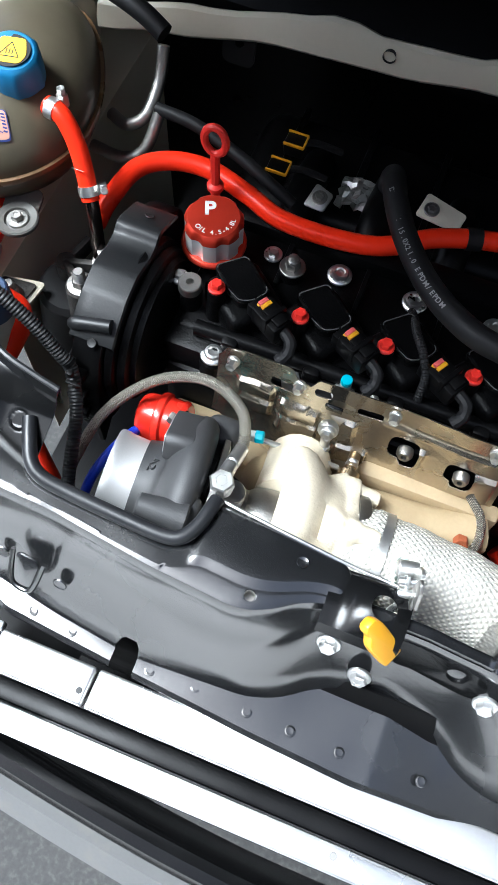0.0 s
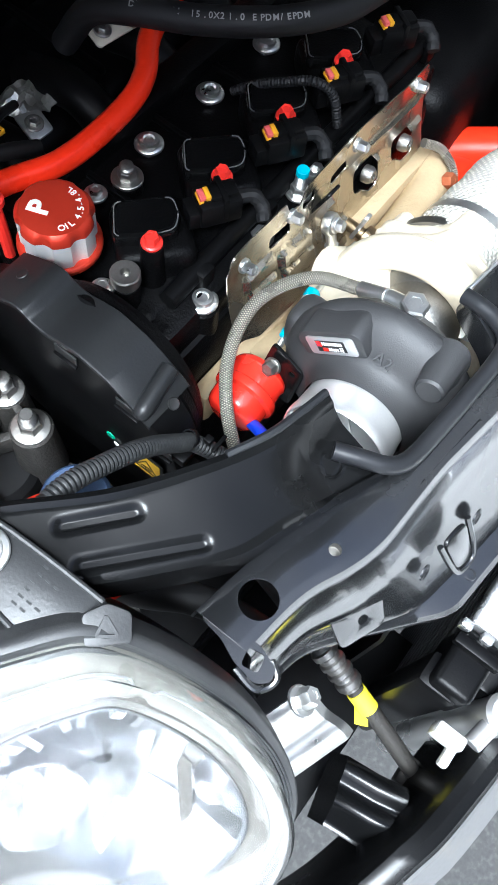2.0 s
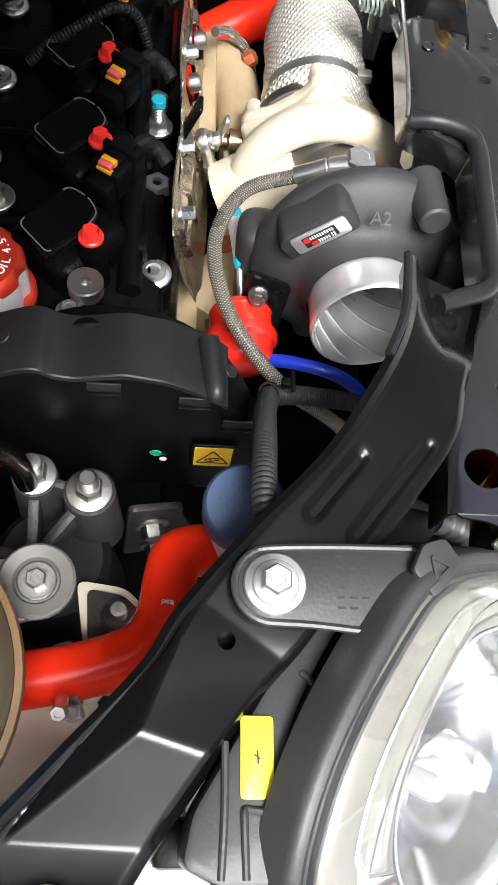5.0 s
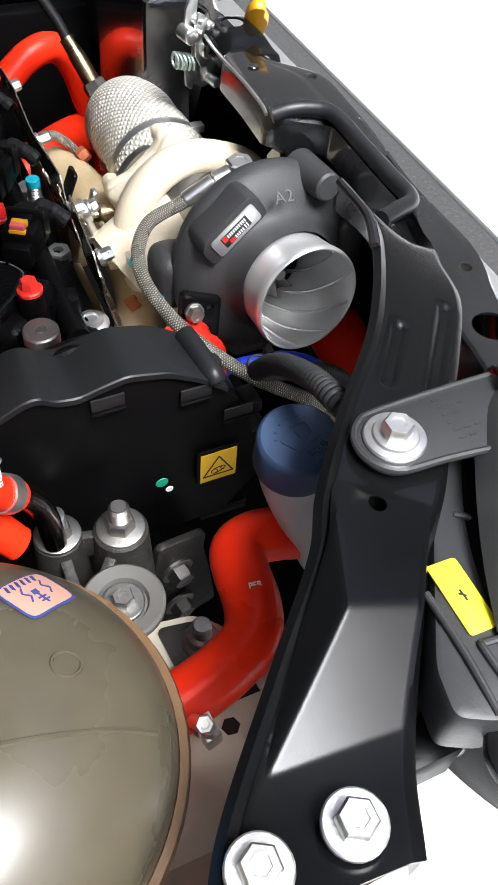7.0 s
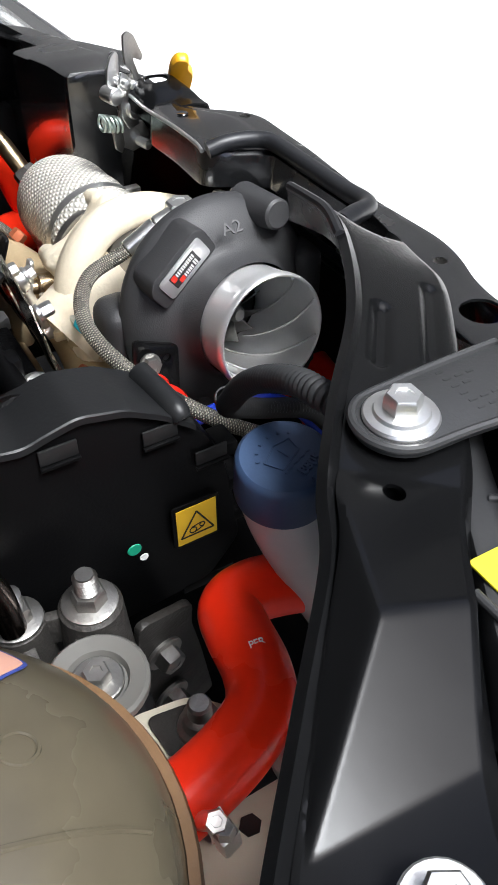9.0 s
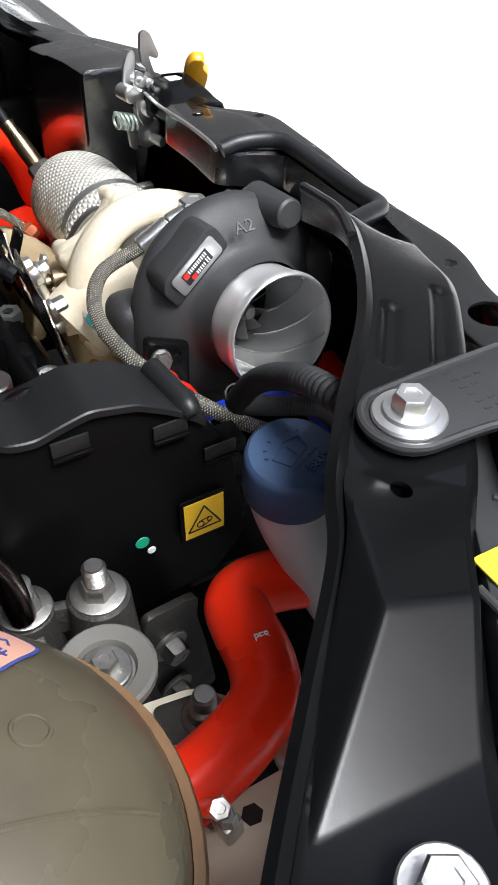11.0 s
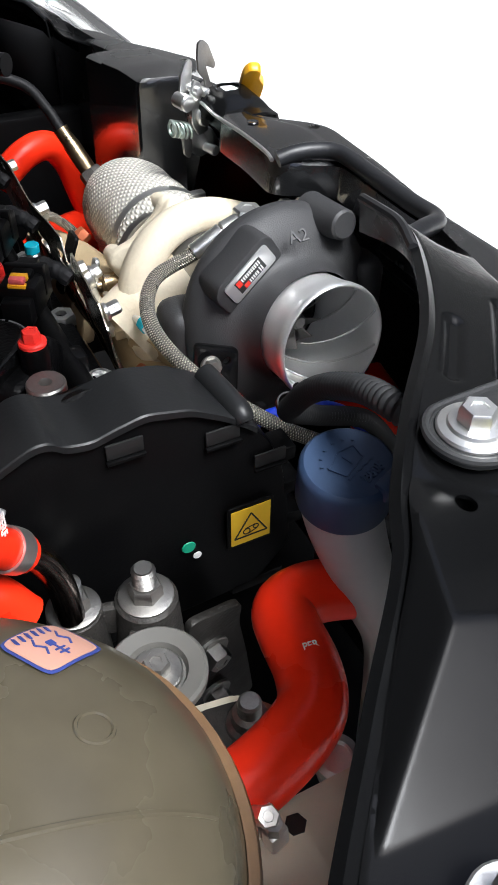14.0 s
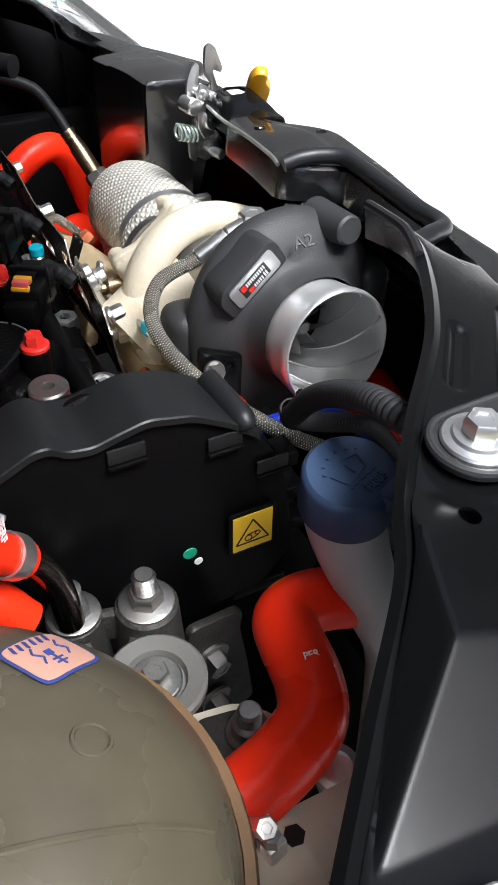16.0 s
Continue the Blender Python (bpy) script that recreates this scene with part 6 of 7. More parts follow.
add_lathe(bm, [(0, 0.012), (0.006, 0.0112), (0.0075, 0.008), (0.0075, -0.004), (0.005, -0.014), (0, -0.015)], LM0 @ Vector((-0.04, -0.01, -0.018)), HN, 24)
part("bulb_shield", bm, LAMP_GREY, bowl, "silver bulb shield")
# moulded top of the housing behind the flange
bm = bmesh.new()
TOPM = basis((-0.42, -0.1, 0.9435), (1, 0, 0), (0, 1, 0.06))
add_plate(bm, rounded([(0.082, -0.066), (0.062, -0.03), (0.038, -0.012), (0.01, 0.006), (-0.022, 0.026), (-0.042, 0.03), (-0.05, 0.014), (-0.05, -0.022), (-0.02, -0.046), (0.03, -0.07), (0.07, -0.09)], 0.005), 0.03, TOPM @ pose(0, 0, -0.03), (), 0.003)
part("housing_top", bm, LAMP_FLANGE, lamp, "satin black housing top")
for pts in ([(0.006, 0.0125, 0.001), (-0.022, 0.0125, 0.0015), (-0.047, 0.0135, 0)], [(-0.0205, 0.0035, 0), (-0.024, 0.004, 0.0012), (-0.047, 0.003, 0)], [(-0.0205, 0.004, 0), (-0.0215, -0.0035, 0.0008), (-0.022, -0.012, 0.0008), (-0.0235, -0.03, 0)], [(0.036, -0.0225, 0), (0.03, -0.0275, 0.0015), (0.014, -0.0305, 0.0015), (0.008, -0.034, 0.001), (0.006, -0.042, 0)]):
    bm = bmesh.new()
    add_tube(bm, [TOPM @ Vector(p) for p in pts], 0.0017, 10, 8)
    part("moulded_rib", bm, LAMP_FLANGE, lamp)
for k in range(4):
    bm = bmesh.new()
    bar(bm, TOPM @ Vector((0.03 + 0.0035 * k, -0.05 + 0.001 * k, 0)), TOPM @ Vector((0.027 + 0.0035 * k, -0.042 + 0.001 * k, 0)), 0.0012, (0, 0, 1), 0.0006)
    part("cast_stroke", bm, LAMP_FLANGE, lamp)
bm = bmesh.new()
add_plate(bm, rounded([(-0.0168, -0.0073), (0.0168, -0.0073), (0.0168, 0.0073), (-0.0168, 0.0073)], 0.0022), 0.0012, TOPM @ pose(0, -0.0015, 0.0002), (), 0.0004)
part("label", bm, YELLOW_BRIGHT, lamp, "bright yellow sticker")
bm = bmesh.new()
bar(bm, TOPM @ Vector((0.0025, -0.0015, 0.0015)), TOPM @ Vector((-0.003, -0.002, 0.0015)), 0.0009, (0, 0, 1), 0.0002)
bar(bm, TOPM @ Vector((0.001, 0.0, 0.0015)), TOPM @ Vector((-0.001, -0.003, 0.0015)), 0.0007, (0, 0, 1), 0.0002)
part("label_print", bm, INK_AND_SHADE, lamp)
# lug with an open eye at the outer end
bm = bmesh.new()
add_plate(bm, rounded([(-0.464, -0.116), (-0.4645, -0.088), (-0.473, -0.0795), (-0.484, -0.0775), (-0.495, -0.0835), (-0.5, -0.108)], 0.005), 0.006, pose(0, 0, 0.928), [(-0.4815, -0.0925, 0.0048), (-0.4905, -0.0965, 0.0036)], 0.0012)
part("mounting_lug", bm, BLACK_PLASTIC, lamp, "black lug with a round eye")
# bracket tab over the arm, running out to the flange
bm = bmesh.new()
ends = [(-0.3485 + 0.0178 * math.cos(radians(w)), -0.107 + 0.0178 * math.sin(radians(w))) for w in range(0, 181, 15)]
add_plate(bm, ends + [(-0.3665, -0.125), (-0.3685, -0.1475), (-0.35, -0.162), (-0.332, -0.18), (-0.3275, -0.176)], 0.004, basis((0, 0, 0.9565), (1, 0, 0), (0, 1, 0.04)) @ pose(0, 0, 0.0043), (), 0.001)
bracket = part("bracket_tab", bm, LAMP_FLANGE, lamp, "black plastic mounting tab")
bm = bmesh.new()
RIM = [(-0.3287, -0.174), (-0.3295, -0.14), (-0.3307, -0.115)] + [(-0.3485 + 0.0172 * math.cos(radians(w)), -0.107 + 0.0172 * math.sin(radians(w))) for w in range(15, 181, 15)] + [(-0.3662, -0.125), (-0.368, -0.1465)]
add_tube(bm, [(x, y, 0.9648 + 0.04 * y) for x, y in RIM], 0.0018, 8, 4)
part("rib", bm, LAMP_FLANGE, bracket)
for k in range(6):
    for j in range(1 + (k * 2) % 3):
        bm = bmesh.new()
        bar(bm, (-0.334 - 0.0048 * k, -0.137 - 0.0058 * j, 0.9648 + 0.04 * (-0.137 - 0.0058 * j)), (-0.334 - 0.0048 * k, -0.1405 - 0.0058 * j, 0.9648 + 0.04 * (-0.1405 - 0.0058 * j)), 0.0013, (0, 0, 1), 0.00025)
        part("moulding_mark", bm, LAMP_FLANGE, bracket)
CW = basis((-0.338, -0.184, 0.963), (0.78, -0.6, -0.1), (0.5, 0.6, 0.3))
bm = bmesh.new()
add_plate(bm, rounded([(-0.0125, -0.0095), (0.012, -0.0115), (0.0145, 0.004), (0.003, 0.0115), (-0.011, 0.0085)], 0.003), 0.004, CW @ pose(0, 0, -0.004), (), 0.001)
part("clip", bm, LAMP_FLANGE, bracket)
bm = bmesh.new()
for a, b in (((-0.006, -0.004), (0.005, -0.006)), ((0.005, -0.006), (0.001, 0.005)), ((0.001, 0.005), (-0.006, -0.004))):
    bar(bm, CW @ Vector((*a, 0)), CW @ Vector((*b, 0)), 0.0016, CW.to_3x3() @ Vector((0, 0, 1)), 0.0012)
part("clip_frame", bm, LAMP_FLANGE, bracket)
bm = bmesh.new()
add_lathe(bm, [(0, 0), (0.0142, 0), (0.0145, 0.0012), (0.0138, 0.0022), (0.0108, 0.0028), (0.0102, 0.0042), (0.0085, 0.0046), (0, 0.0046)], (-0.3485, -0.108, 0.9608), (0, 0, 1), 40)
hex_head(bm, (-0.3485, -0.108, 0.9652), (0, 0, 1), 0.0073, 0.0068)
part("mounting_bolt", bm, STEEL, lamp, "zinc flanged mounting bolt")

copy_thing(lamp, Matrix.Translation((2 * CENTRE - HC.x, HC.y, HC.z - 0.19)) @ Matrix.Diagonal((-1, 1, 1, 1)))

# ---- radiator pack ----
rad = thing("radiator", "aluminium radiator behind the front crossmember", "radiator", (0.18, -0.385, 0.35))
for x0, x1 in ((-0.148, -0.0535), (-0.0505, 0.52)):
    bm = bmesh.new()
    add_box(bm, ((x0 + x1) / 2, -0.383, 0.78), (x1 - x0, 0.036, 0.018), 0.003, seg=3)
    part("top_tank", bm, RADIATOR_ALU, rad, "bright aluminium top rail")
for x, y in ((-0.06, -0.389), (0.16, -0.37)):
    bm = bmesh.new()
    add_lathe(bm, [(0.003, 0), (0.0026, 0.0005), (0, 0.0006)], (x, y, 0.789), (0, 0, 1), 12)
    part("rivet", bm, RUST if x > 0 else INK_AND_SHADE, rad)
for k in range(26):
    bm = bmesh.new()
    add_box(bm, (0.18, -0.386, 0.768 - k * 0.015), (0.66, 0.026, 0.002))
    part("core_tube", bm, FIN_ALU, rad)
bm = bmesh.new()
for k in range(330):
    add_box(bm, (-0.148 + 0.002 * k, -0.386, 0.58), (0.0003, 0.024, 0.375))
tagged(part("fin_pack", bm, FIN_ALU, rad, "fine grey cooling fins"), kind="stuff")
bm = bmesh.new()
add_box(bm, (-0.176, -0.381, 0.755), (0.052, 0.034, 0.06), 0.006, seg=3)
add_box(bm, (-0.19, -0.375, 0.62), (0.03, 0.036, 0.30), 0.006)
add_box(bm, (-0.165, -0.381, 0.788), (0.01, 0.04, 0.01), 0.002)
part("end_tank", bm, BLACK_PLASTIC, rad, "black plastic end tank")
for k in range(3):
    bm = bmesh.new()
    add_box(bm, (-0.152, -0.40 + 0.018 * k, 0.785), (0.008, 0.010, 0.012), 0.002)
    part("crimp", bm, RADIATOR_ALU, rad)
con = thing("condenser", "aluminium air conditioning condenser ahead of the radiator", "condenser", (0.18, -0.435, 0.35))
bm = bmesh.new()
add_box(bm, (0.18, -0.434, 0.735), (0.70, 0.024, 0.012), 0.003, seg=2)
add_box(bm, (0.18, -0.445, 0.728), (0.70, 0.004, 0.02), 0.001)
part("top_rail", bm, RADIATOR_ALU, con, "bright aluminium top rail")
for x, y in ((-0.025, -0.433), (0.2, -0.432), (-0.003, -0.437)):
    bm = bmesh.new()
    add_lathe(bm, [(0.0035, 0), (0.0032, 0.0006), (0.002, 0.0006), (0, 0.0004)], (x, y, 0.741), (0, 0, 1), 12)
    part("rivet", bm, DULL_STEEL, con)
bm = bmesh.new()
add_cyl(bm, (-0.176, -0.432, 0.75), (-0.176, -0.432, 0.38), 0.0165, None, 24, 0.004)
add_cyl(bm, (-0.185, -0.43, 0.735), (-0.21, -0.425, 0.733), 0.008, None, 14, 0.001)
part("header", bm, RADIATOR_ALU, con)
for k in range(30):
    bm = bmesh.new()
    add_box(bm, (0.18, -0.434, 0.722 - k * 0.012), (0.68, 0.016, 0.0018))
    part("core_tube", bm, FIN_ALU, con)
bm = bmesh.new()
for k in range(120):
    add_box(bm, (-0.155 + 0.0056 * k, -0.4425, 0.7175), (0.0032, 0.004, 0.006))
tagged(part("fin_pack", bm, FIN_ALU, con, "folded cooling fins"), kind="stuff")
block = thing("pipe_block", "white plastic clip and alloy block on the condenser pipe", "pipe clip", (-0.22, -0.41, 0.73))
bm = bmesh.new()
add_box(bm, (-0.218, -0.405, 0.74), (0.012, 0.026, 0.022), 0.003)
add_box(bm, (-0.226, -0.414, 0.732), (0.024, 0.008, 0.01), 0.002)
part("clip", bm, MILK_PLASTIC, block, "white plastic clip")
bm = bmesh.new()
add_box(bm, (-0.231, -0.43, 0.588), (0.028, 0.024, 0.016), 0.002)
part("flange", bm, CAST_ALU, block)
ac = thing("refrigerant_pipe", "grey refrigerant pipe with a crimped hose end", "pipe", (-0.22, -0.38, 0.62))
PIPE = [Vector(p) for p in ((-0.2085, -0.293, 0.672), (-0.2103, -0.308, 0.6645), (-0.2155, -0.3514, 0.641), (-0.222, -0.39, 0.619), (-0.2275, -0.4185, 0.603))]
bm = bmesh.new()
add_tube(bm, PIPE + [Vector((-0.2285, -0.428, 0.592))], 0.0082, 16, 8)
part("pipe", bm, CAST_ALU, ac)
bm = bmesh.new()
add_tube(bm, [PIPE[0], PIPE[1], PIPE[1].lerp(PIPE[2], 0.6)], 0.0115, 18, even=0.002, radius=lambda q, t_: 1 + 0.09 * (1 if (q % 0.012) < 0.007 else -1))
part("ferrule", bm, DULL_STEEL, ac, "crimped metal ferrule")
bm = bmesh.new()
add_tube(bm, [PIPE[1].lerp(PIPE[2], 0.72), PIPE[2].lerp(PIPE[3], 0.2)], 0.0094, 18, 6)
part("tag_band", bm, YELLOW_BRIGHT, ac, "yellow tag band")
bm = bmesh.new()
add_box(bm, (-0.2265, -0.357, 0.636), (0.017, 0.013, 0.001), 0.0003, pose(0, 0, 0, 10, 20, 30))
part("tag", bm, YELLOW_BRIGHT, ac, "yellow tag")
bm = bmesh.new()
add_tube(bm, [(-0.19, -0.2, 0.70), (-0.2, -0.25, 0.69), PIPE[0]], 0.0105, 12, 6)
part("rubber_hose", bm, RUBBER, ac)
# crash box and horn bracket below the lamp
crash = thing("crash_box", "ribbed bright steel crash box with a bolt", "crash box", (-0.305, -0.33, 0.65))
bm = bmesh.new()
rows = []
for i in range(25):
    s = i / 24
    ripple = 0.004 * math.sin(s * 9.5)
    a, b = Vector((-0.276, -0.29, 0.805)), Vector((-0.268, -0.342, 0.748))
    p = a.lerp(b, s)
    rows.append([p + Vector((-0.07, 0.02, -0.06 + ripple)), p + Vector((-0.06, 0.02, -0.008 + ripple)), p + Vector((-0.05, 0.018, 0.0 + ripple)), p + Vector((0, 0, ripple)), p + Vector((0.006, -0.002, -0.006 + ripple)), p + Vector((0.008, -0.003, -0.09))])
sheet(bm, rows, 0.002)
part("box", bm, STEEL, crash)
bolt(crash, (-0.2796, -0.295, 0.8125), (0.5, -0.3, 0.8), 0.0075, 0.012, 0.0115)
horn = thing("lamp_duct", "dark pressed metal duct under the headlamp", "duct", (-0.29, -0.41, 0.6))
bm = bmesh.new()
rows = []
for i in range(21):
    s = i / 20
    p = Vector((-0.262, -0.368, 0.635)).lerp(Vector((-0.318, -0.385, 0.615)), s)
    rise = 0.018 * math.sin(math.pi * s) + 0.006 * math.sin(4 * math.pi * s)
    rows.append([p + Vector((0, 0.01, -0.03)), p + Vector((0, 0, rise * 0.6)), p + Vector((0.004, -0.03, rise)), p + Vector((0.01, -0.055, rise)), p + Vector((0.012, -0.068, -0.02)), p + Vector((0.012, -0.07, -0.06))])
sheet(bm, rows, 0.002)
part("shell", bm, BLACK_PAINT, horn)
# bumper carrier
car = thing("bumper_carrier", "black plastic bumper carrier ahead of the condenser", "bumper carrier", (0.1, -0.48, 0.6))
bm = bmesh.new()
LIP = [(-0.40, -0.415, 0.62), (-0.35, -0.432, 0.65), (-0.30, -0.444, 0.665), (-0.26, -0.452, 0.672), (-0.15, -0.464, 0.68), (-0.034, -0.478, 0.684), (0.074, -0.488, 0.686), (0.19, -0.492, 0.687), (0.34, -0.486, 0.685), (0.6, -0.45, 0.67)]
rows = []
for p in even_path(LIP, 0.012):
    rows.append([p + Vector((0, 0.03, -0.11)), p + Vector((0, 0.022, -0.02)), p + Vector((0, 0.016, 0.0)), p + Vector((0, 0.011, 0.008)), p + Vector((0, 0.002, 0.011)), p + Vector((0, -0.008, 0.008)), p + Vector((0, -0.013, 0.0)), p + Vector((0, -0.015, -0.012)), p + Vector((0, -0.014, -0.1))])
sheet(bm, rows, 0.003)
part("rim", bm, BLACK_PAINT, car)
bm = bmesh.new()
rows = []
for p in even_path(LIP, 0.02):
    rows.append([p + Vector((0, -0.016, -0.06)), p + Vector((0, -0.03, -0.055)), p + Vector((0, -0.05, -0.075)), p + Vector((0, -0.055, -0.12))])
sheet(bm, rows, 0.003)
part("apron", bm, GREY_TRIM, car, "weathered grey textured apron")

# Strip added to darken the gap and hide the ground between the cores.
bm = bmesh.new()
add_box(bm, (0.18, -0.4105, 0.705), (0.7, 0.02, 0.06), 0.004)
tagged(part("gap_strip", bm, BLACK_PLASTIC), "black strip added to darken the gap between the radiator and the condenser", "foam strip", kind="structure")

# ---- body corner below the lamp's lug ----
bm = bmesh.new()
rows = []
for i in range(9):
    x = -0.45 - 0.022 * i
    rows.append([(x, -0.16 + 0.024 * j, 0.862 - 0.004 * max(0, i - 3) ** 1.6 - 0.003 * max(0, 3 - j) ** 2) for j in range(8)])
sheet(bm, rows, 0.002)
tagged(part("wing_corner", bm, OUTER_WHITE), "white painted body corner below the headlamp lug", "body panel", kind="structure")
guard = thing("lamp_connector", "black plastic lamp connector under the support panel", "connector", (-0.452, -0.075, 0.87))
bm = bmesh.new()
add_box(bm, (-0.4545, -0.073, 0.888), (0.022, 0.03, 0.03), 0.004)
part("body", bm, BLACK_PLASTIC, guard)
bm = bmesh.new()
add_box(bm, (-0.459, -0.092, 0.886), (0.009, 0.012, 0.009), 0.002)
part("spout", bm, LAMP_GREY, guard, "grey plug nose")

# ---- bonnet latch ----
latch = thing("bonnet_latch", "zinc plated bonnet latch with a yellow release", "latch", (0.17, -0.235, 0.86))
LP = basis((0.172, -0.226, 0.865), (0.25, -1, 0), (0, 0, 1))
LATCH_PLATES = (
    ("base_plate", STEEL, 0.0, [(-0.004, 0.021), (-0.003, -0.002), (-0.0045, -0.0125), (0.008, -0.020), (0.0255, -0.0165), (0.028, -0.005), (0.0205, 0.0055), (0.0105, 0.0035)]),
    ("catch_hook", DULL_STEEL, 0.005, [(0.0101, 0.084), (0.005, 0.0818), (0.0037, 0.0694), (0.0049, 0.0576), (0.0106, 0.0517), (0.0142, 0.0364), (0.0196, 0.0317), (0.022, 0.037), (0.0168, 0.0503), (0.0129, 0.062), (0.0219, 0.0578), (0.0242, 0.0615), (0.0158, 0.0798)]),
    ("pawl", STEEL, 0.001, [(-0.0018, 0.0697), (-0.0076, 0.0663), (-0.0124, 0.0567), (-0.0150, 0.036), (-0.013, 0.027), (-0.005, 0.030), (-0.0004, 0.0541), (0.0009, 0.0664)]),
    ("rotary_latch", STEEL, 0.009, [(-0.004, 0.0549), (-0.0078, 0.0439), (-0.0075, 0.0293), (-0.007, 0.0168), (-0.0006, 0.0049), (0.0108, 0.0071), (0.0105, 0.0249), (0.005, 0.0337), (0.003, 0.051)]),
    ("striker_lever", DULL_STEEL, 0.003, [(0.0104, 0.0503), (0.0062, 0.0455), (0.0112, 0.0322), (0.0238, 0.0277), (0.023, 0.0329), (0.017, 0.0382)]),
    ("tail", DULL_STEEL, 0.006, [(-0.0171, 0.0067), (-0.0153, -0.0104), (-0.0093, -0.0152), (-0.0058, -0.0077), (-0.007, 0.010)]))
for name_, m_, off, pts in LATCH_PLATES:
    bm = bmesh.new()
    add_plate(bm, rounded(pts, 0.0016), 0.003, LP @ pose(0, 0, off - 0.006), (), 0.0005)
    part(name_, bm, m_, latch)
for x, y, r_ in ((-0.0145, 0.0375, 0.0075), (0.005, 0.0218, 0.0085), (-0.002, 0.045, 0.0042), (0.007, 0.0417, 0.0045), (0.0149, -0.012, 0.005)):
    bm = bmesh.new()
    add_lathe(bm, [(0, -0.008), (r_ * 0.9, -0.008), (r_, 0.0075), (r_ * 0.85, 0.009), (r_ * 0.6, 0.0095), (0, 0.0096)], LP @ Vector((x, y, 0.002)), LP.to_3x3() @ Vector((0, 0, 1)), 20)
    part("rivet", bm, STEEL, latch)
bm = bmesh.new()
add_tube(bm, [LP @ Vector((-0.028 + 0.0007 * a, 0.0165 - 0.00025 * a + 0.0068 * math.cos(a), 0.0068 * math.sin(a))) for a in [0.5 * i for i in range(56)]], 0.0014, 6, 2)
part("spring", bm, GREEN_ZINC, latch, "greenish zinc coil spring")
bm = bmesh.new()
HD = basis((0.163, -0.282, 0.904), (-0.433, -0.901, 0), (-0.53, 0.31, 0.79)) @ Matrix.Diagonal((0.88, 1.4, 0.9, 1))
add_plate(bm, rounded([(-0.0173, -0.012), (-0.0165, 0.002), (-0.0145, 0.0115), (-0.0122, 0.0189), (-0.006, 0.0242), (0.0034, 0.0236), (0.0062, 0.02), (0.0041, 0.0155), (0.0093, 0.0091), (0.0086, 0.0036), (0.0042, -0.012)], 0.003), 0.011, HD @ pose(0, 0, -0.0055), (), 0.0028)
part("release_handle", bm, YELLOW, latch, "yellow plastic release handle")
bm = bmesh.new()
add_tube(bm, [(0.16, -0.266, 0.896), (0.163, -0.248, 0.892), (0.172, -0.235, 0.885)], 0.003, 8, 4)
part("release_stem", bm, STEEL, latch)
# smooth black hood with an oval hole beside the handle
bm = bmesh.new()
rows = []
for i in range(13):
    t = i / 12
    x = 0.178 - 0.066 * t
    lift = 0.012 * math.sin(math.pi * min(1, t * 1.15 + 0.12)) ** 0.7 if t < 0.76 else 0.012 * math.sin(math.pi * min(1, 0.994)) ** 0.7
    rows.append([(x, -0.2285 - 0.002 * t, 0.888), (x, -0.231, 0.897 + lift * 0.3), (x, -0.236, 0.899 + lift * 0.7), (x, -0.25, 0.9 + lift), (x, -0.266, 0.9 + lift * 0.9), (x, -0.277, 0.898 + lift * 0.3), (x, -0.281, 0.886)])
sheet(bm, rows, 0.002)
hood = part("holed_bracket", bm, BLACK_PAINT, latch, "black bracket with a round hole")
cutter = bmesh.new()
add_cyl(cutter, (0.157, -0.252, 0.88), (0.157, -0.252, 0.94), 0.0105, None, 24)
cut_holes(hood, [cutter])
bm = bmesh.new()
add_tube(bm, [(0.164, -0.229, 0.9), (0.15, -0.2275, 0.9005), (0.126, -0.2265, 0.9005), (0.066, -0.2225, 0.9065), (0.022, -0.2185, 0.9095), (0.008, -0.2165, 0.9085)], 0.0016, 8, 5)
part("release_cable", bm, STEEL, latch, "bright release cable along the panel edge")
bm = bmesh.new()
add_plate(bm, rounded([(-0.04, -0.03), (0.06, -0.03), (0.07, 0.0), (0.05, 0.015), (-0.03, 0.03)], 0.008), 0.004, basis((0.205, -0.262, 0.868), (1, -0.05, 0), (0, 0.4, 1)), [(0.03, -0.008, 0.009)], 0.001)
part("latch_base", bm, BLACK_PAINT, latch)
for p in ((0.128, -0.284, 0.866), (0.163, -0.294, 0.835), (0.262, -0.283, 0.862)):
    bolt(latch, p, (0, -0.9, 0.4), 0.0075, 0.006, 0.0105)

# ---- washer bottle ----
wash = thing("washer_bottle", "milky washer bottle neck with a slate blue cap", "washer bottle", (-0.295, -0.125, 0.55))
WA = Vector((-0.12, 0.05, 0.99)).normalized()
WC = Vector((-0.2815, -0.103, 0.878))
bm = bmesh.new()
add_tube(bm, [WC + WA * 0.004, WC - WA * 0.018, (-0.286, -0.108, 0.835), (-0.294, -0.122, 0.79), (-0.30, -0.14, 0.73), (-0.30, -0.15, 0.58)], 0.0215, 28, 8, radius=lambda s, t: 1.0 - 0.22 * min(1, max(0, (s - 0.02) / 0.06)))
part("neck", bm, MILK_PLASTIC, wash)
bm = bmesh.new()
add_lathe(bm, [(0.0225, -0.014), (0.0238, -0.0135), (0.0242, -0.012), (0.024, 0.009), (0.0232, 0.0118), (0.0215, 0.0132), (0.0, 0.0136)], WC, WA, 56)
capm = part("cap", bm, BLUE_CAP, wash, "slate blue flip cap")
u, v, _ = frame_of(WA)
CMX = basis(WC + WA * 0.0141, Vector((0.35, -0.93, 0.0894)), Vector((0.93, 0.35, 0.095)))
bm = bmesh.new()
